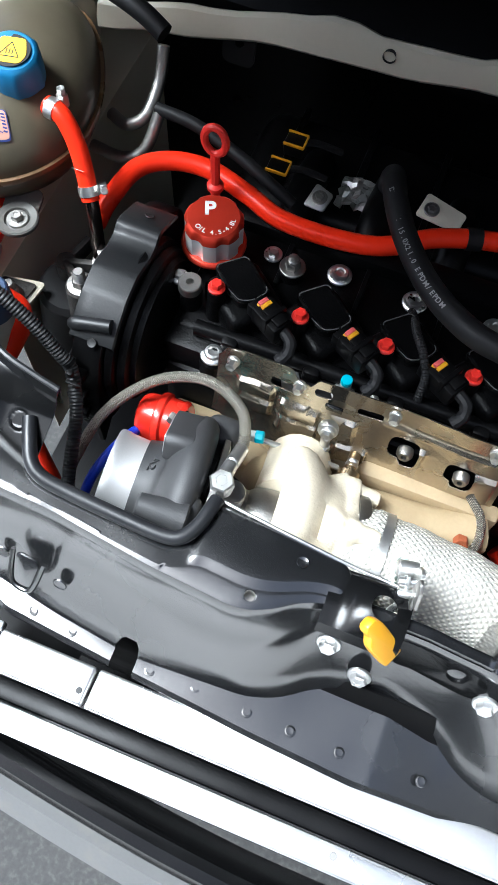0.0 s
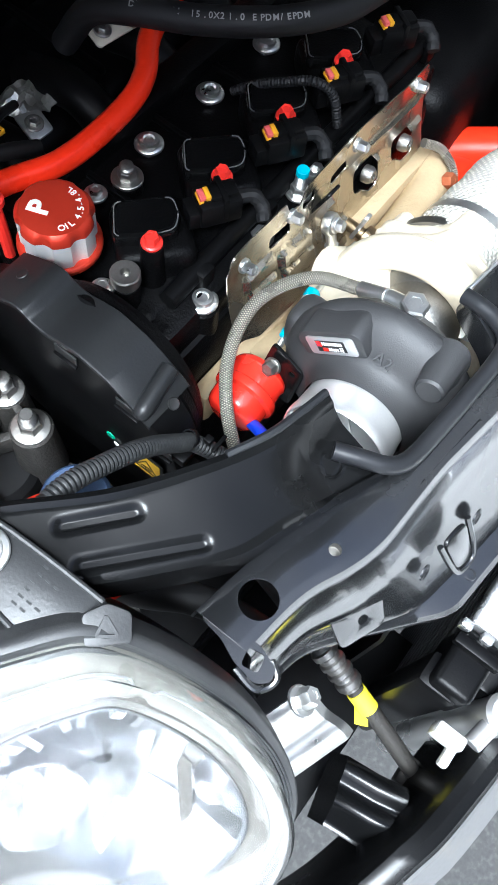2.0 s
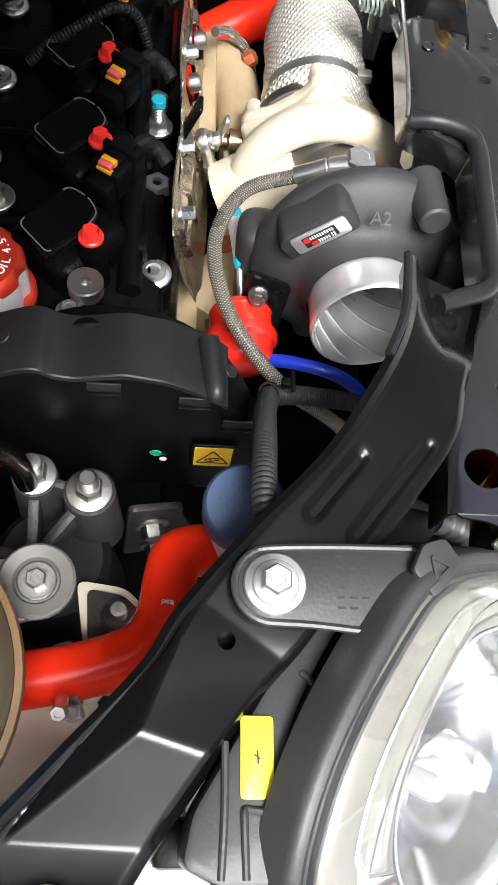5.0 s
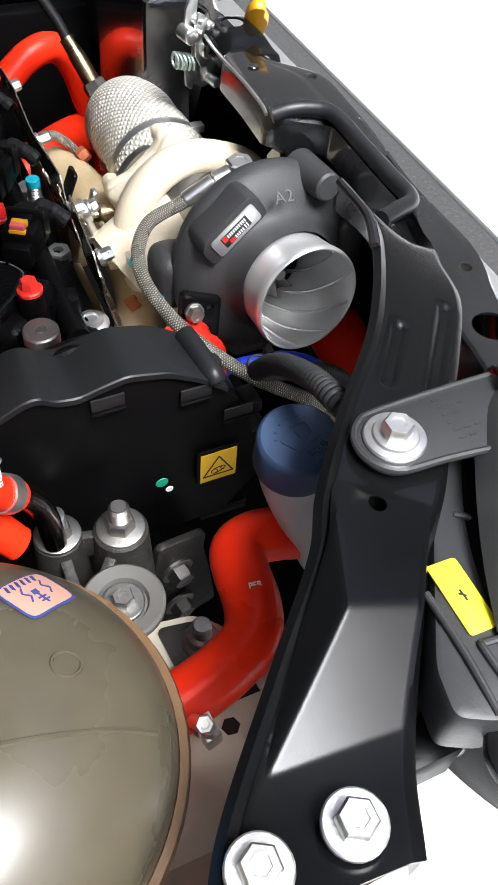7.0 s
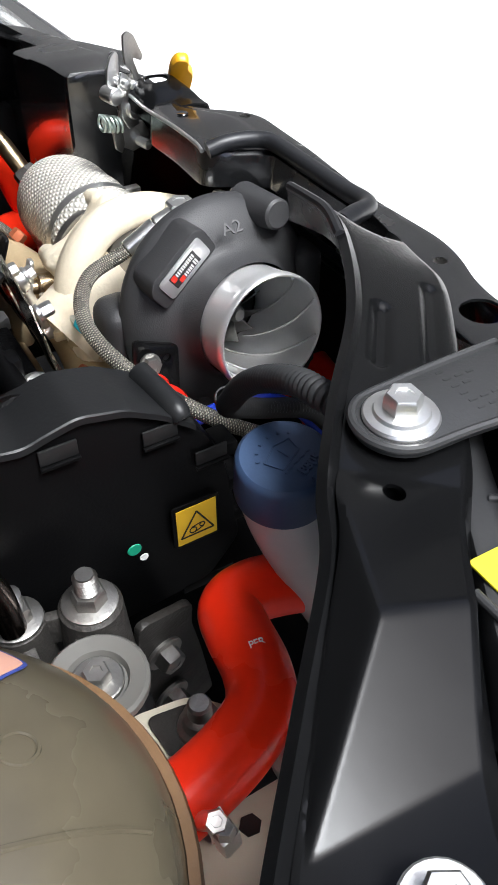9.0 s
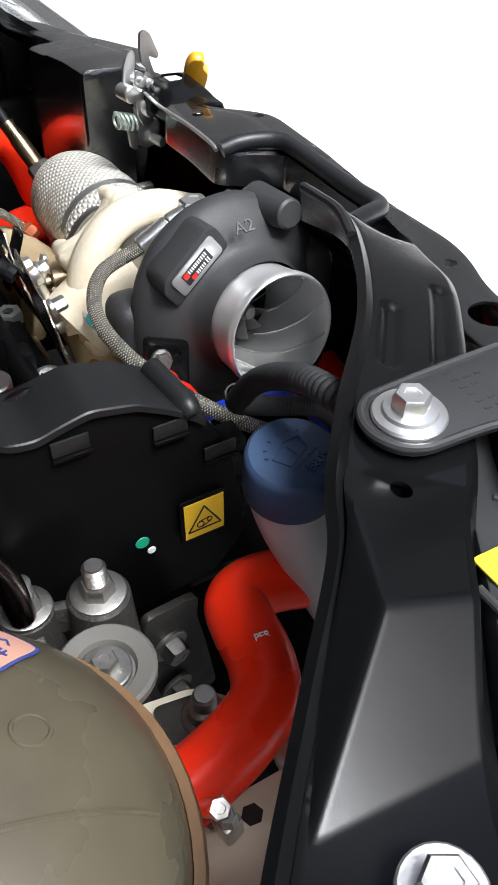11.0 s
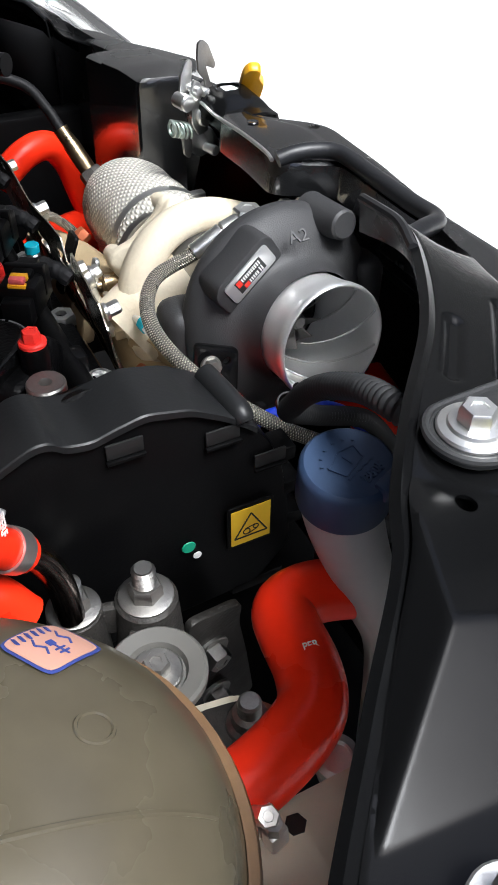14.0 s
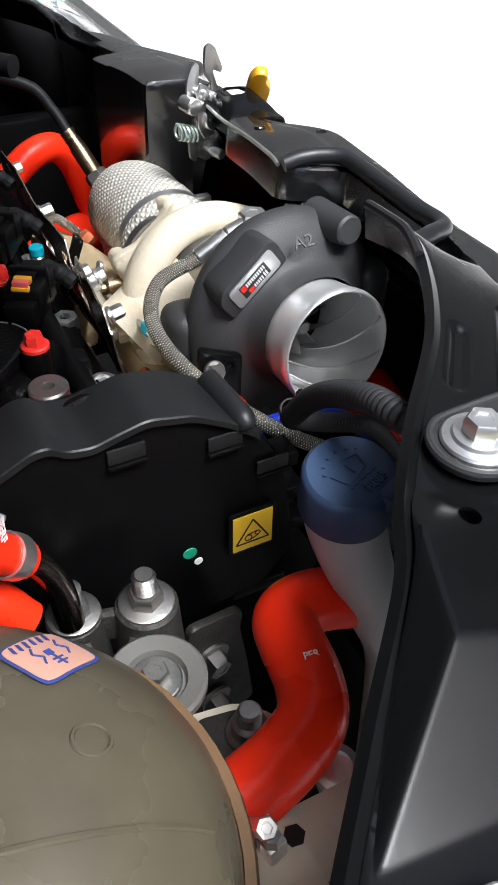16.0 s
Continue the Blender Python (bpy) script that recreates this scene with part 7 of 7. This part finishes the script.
add_box(bm, (0.004, -0.0215, -0.003), (0.015, 0.008, 0.009), 0.0012)
bm.transform(CMX)
part("cap_tab", bm, BLUE_CAP, capm)
lettering("B805", 0.0068, CMX @ pose(0.003, -0.0125, 0.0), BLUE_CAP, capm, "cap_number", 0.0005, 0.0002)
bm = bmesh.new()
sc = [(-0.008, -0.006), (0.007, -0.004), (0.0095, 0.0035), (0.0, 0.0065), (-0.0105, 0.003)]
for a, b in zip(sc, sc[1:] + sc[:1]):
    bar(bm, CMX @ Vector((a[0], a[1] + 0.001, 0)), CMX @ Vector((b[0], b[1] + 0.001, 0)), 0.0009, WA, 0.0006)
for k in range(6):
    a = radians(25 + 26 * k)
    q = Vector((0.0125 * math.cos(a), 0.0025 + 0.0095 * math.sin(a), 0))
    bar(bm, CMX @ q, CMX @ (q * 1.12), 0.0012, WA, 0.0006)
for k in range(8):
    bar(bm, CMX @ Vector((-0.009 + 0.0023 * k, -0.0072 + 0.0008 * (k % 2), 0)), CMX @ Vector((-0.0067 + 0.0023 * k, -0.0072 + 0.0008 * ((k + 1) % 2), 0)), 0.0009, WA, 0.0006)
bar(bm, CMX @ Vector((0, -0.002, 0)), CMX @ Vector((0, 0.004, 0)), 0.0009, WA, 0.0006)
part("washer_symbol", bm, BLUE_CAP, capm, "raised washer symbol")
bm = bmesh.new()
add_tube(bm, [(-0.155, -0.24, 0.74), (-0.161, -0.2061, 0.7854), (-0.1717, -0.1575, 0.8159), (-0.187, -0.1262, 0.842), (-0.2, -0.121, 0.859), (-0.2208, -0.1156, 0.884), (-0.2418, -0.1124, 0.9044), (-0.2646, -0.1097, 0.9215), (-0.2853, -0.1075, 0.934), (-0.3055, -0.1075, 0.9395), (-0.319, -0.114, 0.935), (-0.332, -0.13, 0.915)], 0.0066, 14, even=0.0009, radius=lambda s, t: 1 + 0.08 * math.sin(s * 2 * math.pi / 0.0036))
con_ = thing("wiring_conduit", "black corrugated wiring conduit beside the lamp arm", "conduit", (-0.2, -0.12, 0.87))
part("sleeve", bm, CONDUIT, con_)
bm = bmesh.new()
add_lathe(bm, [(0.006, -0.002), (0.007, -0.002), (0.007, 0.002), (0.006, 0.002)], (-0.19, -0.1225, 0.852), (-0.6, 0.1, 0.7), 18)
add_box(bm, (-0.183, -0.134, 0.853), (0.006, 0.006, 0.007), 0.001)
add_box(bm, (-0.178, -0.14, 0.847), (0.016, 0.003, 0.002), 0.0005)
part("cable_tie", bm, BLACK_PLASTIC, con_)

# ---- engine mount ----
mount = thing("engine_mount", "cast aluminium engine mount with threaded studs", "engine mount", (-0.25, 0.01, 0.7))
S1, S2 = Vector((-0.243, -0.007, 0.797)), Vector((-0.232, 0.031, 0.795))
bm = bmesh.new()
add_cyl(bm, S1 - Vector((0, 0, 0.075)), S1, 0.0215, 0.0175, 28, 0.002)
add_cyl(bm, S2 - Vector((0, 0, 0.075)), S2, 0.019, 0.0155, 28, 0.002)
hub = Vector((-0.285, 0.03, 0.775))
for a, b, w in ((S1, S2, 0.007), (S1, hub, 0.008), (S2, hub, 0.008), (hub, hub + Vector((0.01, 0.04, 0)), 0.008)):
    d = (Vector(b) - Vector(a))
    mid = (Vector(a) + Vector(b)) / 2 - Vector((0, 0, 0.014))
    web = bmesh.new()
    add_box(web, mid, (d.length, w, 0.022), 0.002, basis((0, 0, 0), d, Vector((0, 0, 1)).cross(d)))
    part("web", web, CAST_ALU, mount)
add_cyl(bm, hub - Vector((0, 0, 0.03)), hub - Vector((0, 0, 0.002)), 0.012, None, 20, 0.002)
part("casting", bm, CAST_ALU, mount)
bolt(mount, S1, (0, 0, 1), 0.0098, 0.0085, 0.0155, DULL_STEEL, 0.024, "stud")
bolt(mount, S2, (0, 0, 1), 0.0098, 0.0085, 0.0150, DULL_STEEL, 0.022, "stud")
bm = bmesh.new()
add_cyl(bm, (-0.275, 0.02, 0.66), (-0.275, 0.02, 0.745), 0.05, 0.042, 32, 0.006)
part("rubber_block", bm, RUBBER, mount)
side = thing("mount_bracket", "grey steel bracket with black bolts beside the mount", "bracket", (-0.265, -0.04, 0.72))
bm = bmesh.new()
add_plate(bm, rounded([(-0.028, -0.13), (0.045, -0.13), (0.03, -0.05), (0.019, 0.0), (0.02, 0.022), (-0.022, 0.034)], 0.008), 0.006, basis((-0.226, -0.052, 0.715), (0.2, -1, 0), (-0.12, 0, 1)), (), 0.001)
part("plate", bm, CAST_ALU, side)
for p in ((-0.232, -0.049, 0.70), (-0.228, -0.052, 0.64)):
    bolt(side, p, (-0.97, -0.2, -0.1), 0.0095, 0.010, 0.0135, DULL_STEEL)
shelf = thing("mount_shelf", "cream steel shelf with a zinc stud under the hose", "bracket", (-0.32, -0.03, 0.74))
bm = bmesh.new()
add_plate(bm, rounded([(-0.295, 0.0), (-0.3, -0.035), (-0.318, -0.052), (-0.345, -0.045), (-0.35, -0.01)], 0.008), 0.004, pose(0, 0, 0.758), (), 0.001)
part("plate", bm, BODY_WHITE, shelf)
bm = bmesh.new()
add_plate(bm, rounded([(-0.302, -0.008), (-0.306, -0.034), (-0.32, -0.046), (-0.342, -0.038), (-0.344, -0.012)], 0.006), 0.003, pose(0, 0, 0.7625), (), 0.0006)
part("pad", bm, CAST_ALU, shelf, "grimy alloy pad")
bm = bmesh.new()
add_lathe(bm, [(0, 0), (0.0125, 0), (0.012, 0.003), (0.0095, 0.005), (0.009, 0.012), (0.0065, 0.014), (0.0062, 0.022), (0.005, 0.0235), (0, 0.0238)], (-0.321, -0.031, 0.7655), (0, 0, 1), 20)
part("stud", bm, DULL_STEEL, shelf)

# ---- black plate for a drain opening's shade and a hose end with its fitting, down beside the rail ----
bm = bmesh.new()
add_plate(bm, [(0.0056 * math.cos(radians(a)), 0.0056 * math.sin(radians(a))) for a in range(0, 360, 60)], 0.0006, pose(-0.3776, -0.0265, 0.7692, 0, 6.3, 20))
part("drain_shade_plate", bm, INK_AND_SHADE, bpy.data.objects["inner_wing_1"], "black hexagonal plate painting the shade of a drain opening")
feed = thing("heater_hose", "thin red silicone hose with a bright steel fitting", "hose", (-0.33, -0.09, 0.29))
bm = bmesh.new()
add_tube(bm, [(-0.3, -0.11, 0.292), (-0.305, -0.108, 0.4), (-0.318, -0.098, 0.56), (-0.332, -0.086, 0.66), (-0.339, -0.079, 0.705)], 0.0095, 16)
part("hose", bm, RED_SILICONE, feed)
bm = bmesh.new()
add_lathe(bm, [(0, -0.004), (0.0105, -0.004), (0.0118, 0.0), (0.0118, 0.009), (0.0102, 0.011), (0.0102, 0.014), (0.0128, 0.016), (0.0128, 0.024), (0.0105, 0.026), (0.0105, 0.03), (0.0125, 0.032), (0.0125, 0.036), (0.0085, 0.037), (0.008, 0.03), (0, 0.03)], (-0.339, -0.079, 0.703), (-0.2, 0.2, 1), 28)
part("fitting", bm, STEEL, feed, "bright steel hose fitting")

# ---- radiator hose at the side ----
lower = thing("radiator_hose", "thick red silicone radiator hose with an elbow", "hose", (-0.30, -0.06, 0.78))
bm = bmesh.new()
add_tube(bm, [(-0.291, -0.145, 0.78), (-0.287, -0.125, 0.787), (-0.2835, -0.098, 0.796), (-0.2835, -0.08, 0.80), (-0.2895, -0.0675, 0.802), (-0.304, -0.0635, 0.803), (-0.327, -0.0605, 0.803), (-0.345, -0.052, 0.803), (-0.355, -0.035, 0.802), (-0.362, -0.012, 0.801), (-0.368, 0.02, 0.80), (-0.375, 0.06, 0.798)], 0.0174, 30, 8)
part("tube", bm, RED_SILICONE, lower)
lettering("PER", 0.0052, basis((-0.324, -0.0625, 0.8202), (-0.1, -1, -0.1), (0.9, -0.05, 0.3)), WHITE_PRINT, lower, "hose_print", 0.0001, 0.0001)
clamp(lower, (-0.364, -0.004, 0.796), (-0.25, 1, -0.1), 0.0186)
bm = bmesh.new()
hex_head(bm, (-0.388, -0.004, 0.824), (-0.4, 0.1, 0.9), 0.005, 0.007)
add_cyl(bm, (-0.378, -0.002, 0.806), (-0.388, -0.004, 0.824), 0.0042, None, 12, 0.001)
part("clamp_bolt", bm, STEEL, lower)
hose("intercooler_hose", "red silicone intercooler hose beside the turbocharger", [(-0.05, -0.275, 0.72), (-0.09, -0.28, 0.70), (-0.112, -0.27, 0.675), (-0.122, -0.262, 0.65)], 0.027, RED_SILICONE, clamps=(((-0.105, -0.275, 0.685), (-0.8, 0.2, -0.4), 0.0275),))
hose("vent_hose", "black rubber hose between the washer bottle and the crossmember", [(-0.292, -0.14, 0.775), (-0.285, -0.165, 0.80), (-0.272, -0.19, 0.81), (-0.26, -0.22, 0.80), (-0.25, -0.245, 0.77)], 0.012, RUBBER)
hose("boost_pipe", "bright silver coupling on the side of the bay", [(-0.38, -0.085, 0.79), (-0.395, -0.075, 0.77), (-0.41, -0.07, 0.74)], 0.013, STEEL, "coupling")
bm = bmesh.new()
rows = [[(-0.36, 0.05, 0.752), (-0.36, -0.08, 0.752)], [(-0.43, 0.05, 0.757), (-0.43, -0.08, 0.757)], [(-0.52, 0.05, 0.762), (-0.52, -0.08, 0.762)]]
sheet(bm, rows, 0.002)
tray = thing("side_shelf", "cream painted side shelf with a hexagonal hole painted black", "body panel", (-0.42, -0.02, 0.75), kind="structure")
part("panel", bm, BODY_WHITE, tray)
# The hole is uncut; a black disc gives it its shade.
bm = bmesh.new()
add_lathe(bm, [(0.010, 0), (0.0098, 0.001), (0, 0.001)], (-0.405, -0.028, 0.7562), (0, 0, 1), 6)
part("hex_hole_shade", bm, INK_AND_SHADE, tray, "black hexagonal disc painting the shade of a hole")

# ---- dark plate added under the crossmember's end, in place of shade ----
bm = bmesh.new()
add_box(bm, (-0.27, -0.285, 0.56), (0.3, 0.17, 0.004), 0.001)
add_box(bm, (-0.27, -0.202, 0.6), (0.3, 0.004, 0.08), 0.001)
tagged(part("dark_underplate", bm, BLACK_PLASTIC), "black plate added under the crossmember in place of shade", "splash guard", kind="structure")
# ---- coolant expansion tank ----
tank = thing("expansion_tank", "yellowed translucent coolant expansion tank with a blue cap", "coolant tank", (-0.385, 0.12, 0.78))
TC = Vector((-0.385, 0.122, 0.878))


def tank_point(w, e):
    """A point on the tank by angle and height angle: a squashed ball, drawn out towards the back."""
    c, s = math.cos(w), math.sin(w)
    rx = 0.098 + 0.012 * max(0, s) ** 2
    ry = 0.108 + (0.05 if s > 0 else 0.0) * abs(s) ** 3
    ce = abs(math.cos(e)) ** 0.85
    h = 0.066 if e > 0 else 0.075
    return TC + Vector((rx * c * ce, ry * s * ce, h * math.sin(e)))


bm = bmesh.new()
rows = [[tank_point(2 * math.pi * i / 64, radians(e)) for i in range(64)] for e in (-88, -75, -60, -45, -30, -18, -8, -1, 0, 1, 8, 18, 30, 42, 54, 66, 76, 84, 88)]
sheet(bm, rows, closed=True)
part("shell", bm, TANK, tank)
bm = bmesh.new()
sheet(bm, [[tank_point(2 * math.pi * i / 64, 0) + (tank_point(2 * math.pi * i / 64, 0) - TC) * k + Vector((0, 0, h)) for i in range(64)] for k, h in ((0.0, -0.004), (0.035, -0.0035), (0.045, 0.0), (0.035, 0.0035), (0.0, 0.004))], closed=True)
part("seam", bm, TANK_EDGE, tank, "amber stained weld seam")


def tank_top(x, y):
    """The place on the front of the tank's upper half above a point of the plan."""
    r = math.hypot((x - TC.x) / 0.098, (y - TC.y) / 0.108)
    return Vector((x, y, TC.z + 0.066 * math.sqrt(max(0.0, 1 - r ** 2.353))))


bm = bmesh.new()
add_tube(bm, [tank_top(-0.405 - 0.12 * (0.085 - y), y) for y in (0.11, 0.095, 0.08, 0.07, 0.06, 0.05, 0.042, 0.036, 0.031, 0.028)], 0.0011, 6)
part("mould_line", bm, TANK, tank, "raised moulding line")
bm = bmesh.new()
add_tube(bm, [tank_top(-0.381 + 0.0055 * math.cos(a * 0.3), 0.053 + 0.0055 * math.sin(a * 0.3)) for a in range(22)], 0.0008, 6)
part("mould_ring", bm, TANK, tank, "raised moulding ring")
NC = Vector((-0.35, 0.115, 0.93))
bm = bmesh.new()
add_lathe(bm, [(0.0225, 0.0), (0.0225, 0.03), (0.02, 0.032)], NC - Vector((0, 0, 0.01)), (0.1, -0.12, 1), 32)
part("neck", bm, TANK, tank)
CAPW = lambda w, k: 1 + (0.05 * max(0, math.cos(6 * w)) ** 3 if k in (1, 2, 3) else 0)
bm = bmesh.new()
add_lathe(bm, [(0.027, 0.004), (0.0285, 0.006), (0.0285, 0.02), (0.027, 0.034), (0.0245, 0.0385), (0.0225, 0.04), (0, 0.04)], NC, (0.1, -0.12, 1), 72, wave=CAPW)
blue = part("cap", bm, BRIGHT_BLUE, tank, "bright blue ribbed cap")
a_ = Vector((0.1, -0.12, 1)).normalized()
KM = basis(NC + a_ * 0.0402, (0.96, 0.2, 0), (-0.2, 0.96, 0.1))
bm = bmesh.new()
add_plate(bm, [(0.0195 * math.cos(radians(t)), 0.0195 * math.sin(radians(t))) for t in range(0, 360, 12)], 0.0006, KM)
part("cap_disc", bm, INK_AND_SHADE, blue)
bm = bmesh.new()
add_plate(bm, rounded([(-0.012, -0.015), (0.012, -0.015), (0.017, -0.004), (0.012, 0.015), (-0.012, 0.015), (-0.017, -0.004)], 0.004), 0.0005, KM @ pose(0, 0, 0.0007))
part("cap_label", bm, YELLOW_LABEL, blue, "yellow warning label")
bm = bmesh.new()
tri = [KM @ Vector((x, y, 0.0013)) for x, y in ((-0.010, -0.008), (0.010, -0.008), (0, 0.009))]
for i in range(3):
    bar(bm, tri[i], tri[(i + 1) % 3], 0.001, a_, 0.0002)
for x in (-0.003, 0, 0.003):
    bar(bm, KM @ Vector((x, -0.005, 0.0013)), KM @ Vector((x, 0.001, 0.0013)), 0.0009, a_, 0.0002)
part("cap_warning", bm, INK_AND_SHADE, blue)


def on_tank(x, y):
    """The height of the tank's upper skin over a place."""
    d = Vector((x - TC.x, y - TC.y))
    w = math.atan2(d.y / 0.108, d.x / 0.098)
    e = 0.0
    for k in range(900):
        e = radians(0.1 * k)
        p = tank_point(w, e)
        if Vector((p.x - TC.x, p.y - TC.y)).length < d.length:
            break
    return tank_point(w, e).z


def on_tank_sheet(cx, cy, ux, vy, hw, hh, lift, n=14):
    rows = []
    for i in range(n + 1):
        row = []
        for j in range(n + 1):
            u, v = 2 * i / n - 1, 2 * j / n - 1
            q = Vector((cx, cy)) + Vector(ux) * (hw * u * (1 - 0.09 * v ** 6)) + Vector(vy) * (hh * v * (1 - 0.09 * u ** 6))
            row.append((q.x, q.y, on_tank(q.x, q.y) + lift))
        rows.append(row)
    return rows


UX, VY = (0.55, -0.83), (0.83, 0.55)
for hw, hh, lift, m_, name in ((0.0122, 0.0118, 0.0014, NAVY_PRINT, "sticker_border"), (0.0112, 0.0108, 0.002, SALMON, "sticker")):
    bm = bmesh.new()
    sheet(bm, on_tank_sheet(-0.344, 0.056, UX, VY, hw, hh, lift), 0.0003)
    part(name, bm, m_, tank, "salmon pink coolant sticker" if name == "sticker" else "")
bm = bmesh.new()


def tank_stroke(pts, width):
    P = []
    for a, b in pts:
        q = Vector((-0.344, 0.056)) + Vector(UX) * a + Vector(VY) * b
        P.append(Vector((q.x, q.y, on_tank(q.x, q.y) + 0.0026)))
    for a, b in zip(P, P[1:]):
        bar(bm, a, b, width, (0.3, -0.6, 0.7), 0.0003)


tank_stroke([(0.0, -0.008), (0.0, -0.001)], 0.001)
tank_stroke([(-0.002, -0.006), (0.002, -0.006)], 0.0007)
tank_stroke([(-0.002, -0.004), (0.002, -0.004)], 0.0007)
tank_stroke([(-0.0013, 0.0), (0.0013, 0.0)], 0.0026)
for o in (0.005, -0.005):
    tank_stroke([(o, -0.004), (o + 0.002, -0.001), (o, 0.002), (o + 0.002, 0.005)], 0.0008)
for k in range(6):
    tank_stroke([(-0.008 + 0.0027 * k, 0.006), (-0.007 + 0.0027 * k, 0.0095)], 0.0015)
part("sticker_print", bm, NAVY_PRINT, tank, "navy blue symbols")
bm = bmesh.new()
add_plate(bm, rounded([(-0.3, 0.006), (-0.318, -0.006), (-0.336, -0.001), (-0.345, 0.03), (-0.35, 0.06), (-0.31, 0.06)], 0.012), 0.005, pose(0, 0, 0.838), (), 0.0015)
add_lathe(bm, [(0.0125, 0.0), (0.014, 0.004), (0.021, 0.0055), (0.0225, 0.004), (0.0225, 0)], (-0.319, 0.014, 0.8425), (0, 0, 1), 32)
part("foot", bm, WHEEL_PLASTIC, tank, "milky plastic mounting foot")
bolt(tank, (-0.319, 0.014, 0.8445), (0, 0, 1), 0.0062, 0.0065, 0.0115, DULL_STEEL)
ret = thing("tank_return_hose", "short red silicone return hose with clamps", "hose", (-0.30, 0.09, 0.93))
bm = bmesh.new()
add_tube(bm, [(-0.305, 0.092, 0.935), (-0.288, 0.087, 0.934), (-0.275, 0.08, 0.922), (-0.264, 0.071, 0.905), (-0.255, 0.06, 0.885), (-0.248, 0.05, 0.868)], 0.0095, 20, 8)
part("tube", bm, RED_SILICONE, ret)
clamp(ret, (-0.297, 0.0898, 0.9345), (1, -0.2, 0), 0.0097)
clamp(ret, (-0.251, 0.055, 0.876), (0.35, -0.5, -0.8), 0.0098)
bm = bmesh.new()
add_tube(bm, [(-0.249, 0.052, 0.872), (-0.243, 0.043, 0.855), (-0.24, 0.036, 0.83), (-0.24, 0.034, 0.80)], 0.0075, 16, 6)
part("metal_pipe", bm, DARK_PIPE, ret, "bare metal pipe end")
lettering("PERF", 0.006, basis((-0.2595, 0.055, 0.9005), (-0.1, -0.6, 0.7) , (0.9, -0.2, 0.2)) @ pose(0, 0, 0.001, 0, 0, -90), WHITE_PRINT, ret, "hose_print", 0.0001, 0.0002)
# pipes and loom behind the tank
for pts, r, m_, name, label in (
    ([(-0.30, 0.2, 0.83), (-0.275, 0.19, 0.832), (-0.255, 0.2, 0.845), (-0.25, 0.23, 0.87), (-0.252, 0.25, 0.9)], 0.007, DULL_STEEL, "air_pipe", "bent bare metal pipe behind the coolant tank"),
    ([(-0.31, 0.165, 0.81), (-0.27, 0.16, 0.812), (-0.245, 0.17, 0.825), (-0.236, 0.2, 0.86)], 0.007, DULL_STEEL, "air_pipe", "bent bare metal pipe behind the coolant tank"),
    ([(-0.48, 0.3, 0.93), (-0.40, 0.29, 0.935), (-0.33, 0.275, 0.93), (-0.28, 0.26, 0.925), (-0.25, 0.25, 0.915)], 0.011, RUBBER, "wiring_loom", "black taped wiring loom along the bulkhead"),
    ([(-0.52, 0.33, 0.97), (-0.42, 0.33, 0.97), (-0.33, 0.34, 0.965), (-0.27, 0.37, 0.96)], 0.02, BLACK_PLASTIC, "wiring_loom", "black taped wiring loom along the bulkhead"),
    ([(0.215, -0.085, 0.80), (0.235, -0.1, 0.785), (0.24, -0.12, 0.76), (0.225, -0.13, 0.73)], 0.0045, BRAID, "drain_line", "thin braided line beside the manifold"),
    ([(0.36, -0.01, 0.60), (0.39, -0.05, 0.625), (0.415, -0.095, 0.64), (0.44, -0.14, 0.65), (0.47, -0.185, 0.645), (0.51, -0.22, 0.62)], 0.027, RED_SILICONE, "intake_hose", "wide red silicone hose beyond the downpipe"),
    ([(0.44, -0.085, 0.742), (0.455, -0.125, 0.764), (0.466, -0.156, 0.765), (0.472, -0.178, 0.74), (0.474, -0.193, 0.69), (0.475, -0.205, 0.64), (0.478, -0.215, 0.52)], 0.0175, RED_SILICONE, "coolant_riser", "upright red silicone hose beside the oxygen sensor"),
    ([(0.30, -0.05, 0.64), (0.34, -0.08, 0.63), (0.376, -0.096, 0.621), (0.42, -0.12, 0.60)], 0.028, RED_SILICONE, "intake_hose", "wide red silicone hose beyond the downpipe"),
    ([(0.34, -0.10, 0.9), (0.38, -0.06, 0.90), (0.42, -0.02, 0.88), (0.5, 0.05, 0.84)], 0.011, RUBBER, "wiring_loom", "black taped wiring loom across the bay"),
):
    hose(name, label, pts, r, m_, "hose" if "hose" in name else "pipe")
gear = thing("gearbox", "dark gearbox and bracket filling the far side of the bay", "gearbox", (0.45, 0.05, 0.3))
bm = bmesh.new()
add_box(bm, (0.47, 0.06, 0.6), (0.3, 0.26, 0.3), 0.04, seg=3)
add_cyl(bm, (0.36, 0.05, 0.62), (0.33, 0.05, 0.62), 0.13, 0.12, 32, 0.01)
part("casing", bm, BLACK_CAST, gear)
box = thing("fuse_box", "black plastic fuse and relay box by the far wing", "fuse box", (0.62, 0.1, 0.6))
bm = bmesh.new()
add_box(bm, (0.64, 0.1, 0.76), (0.2, 0.24, 0.22), 0.015, seg=3)
part("case", bm, BLACK_PLASTIC, box)
bm = bmesh.new()
add_box(bm, (0.64, 0.1, 0.884), (0.205, 0.245, 0.03), 0.012, seg=3)
part("lid", bm, BLACK_PLASTIC, box)
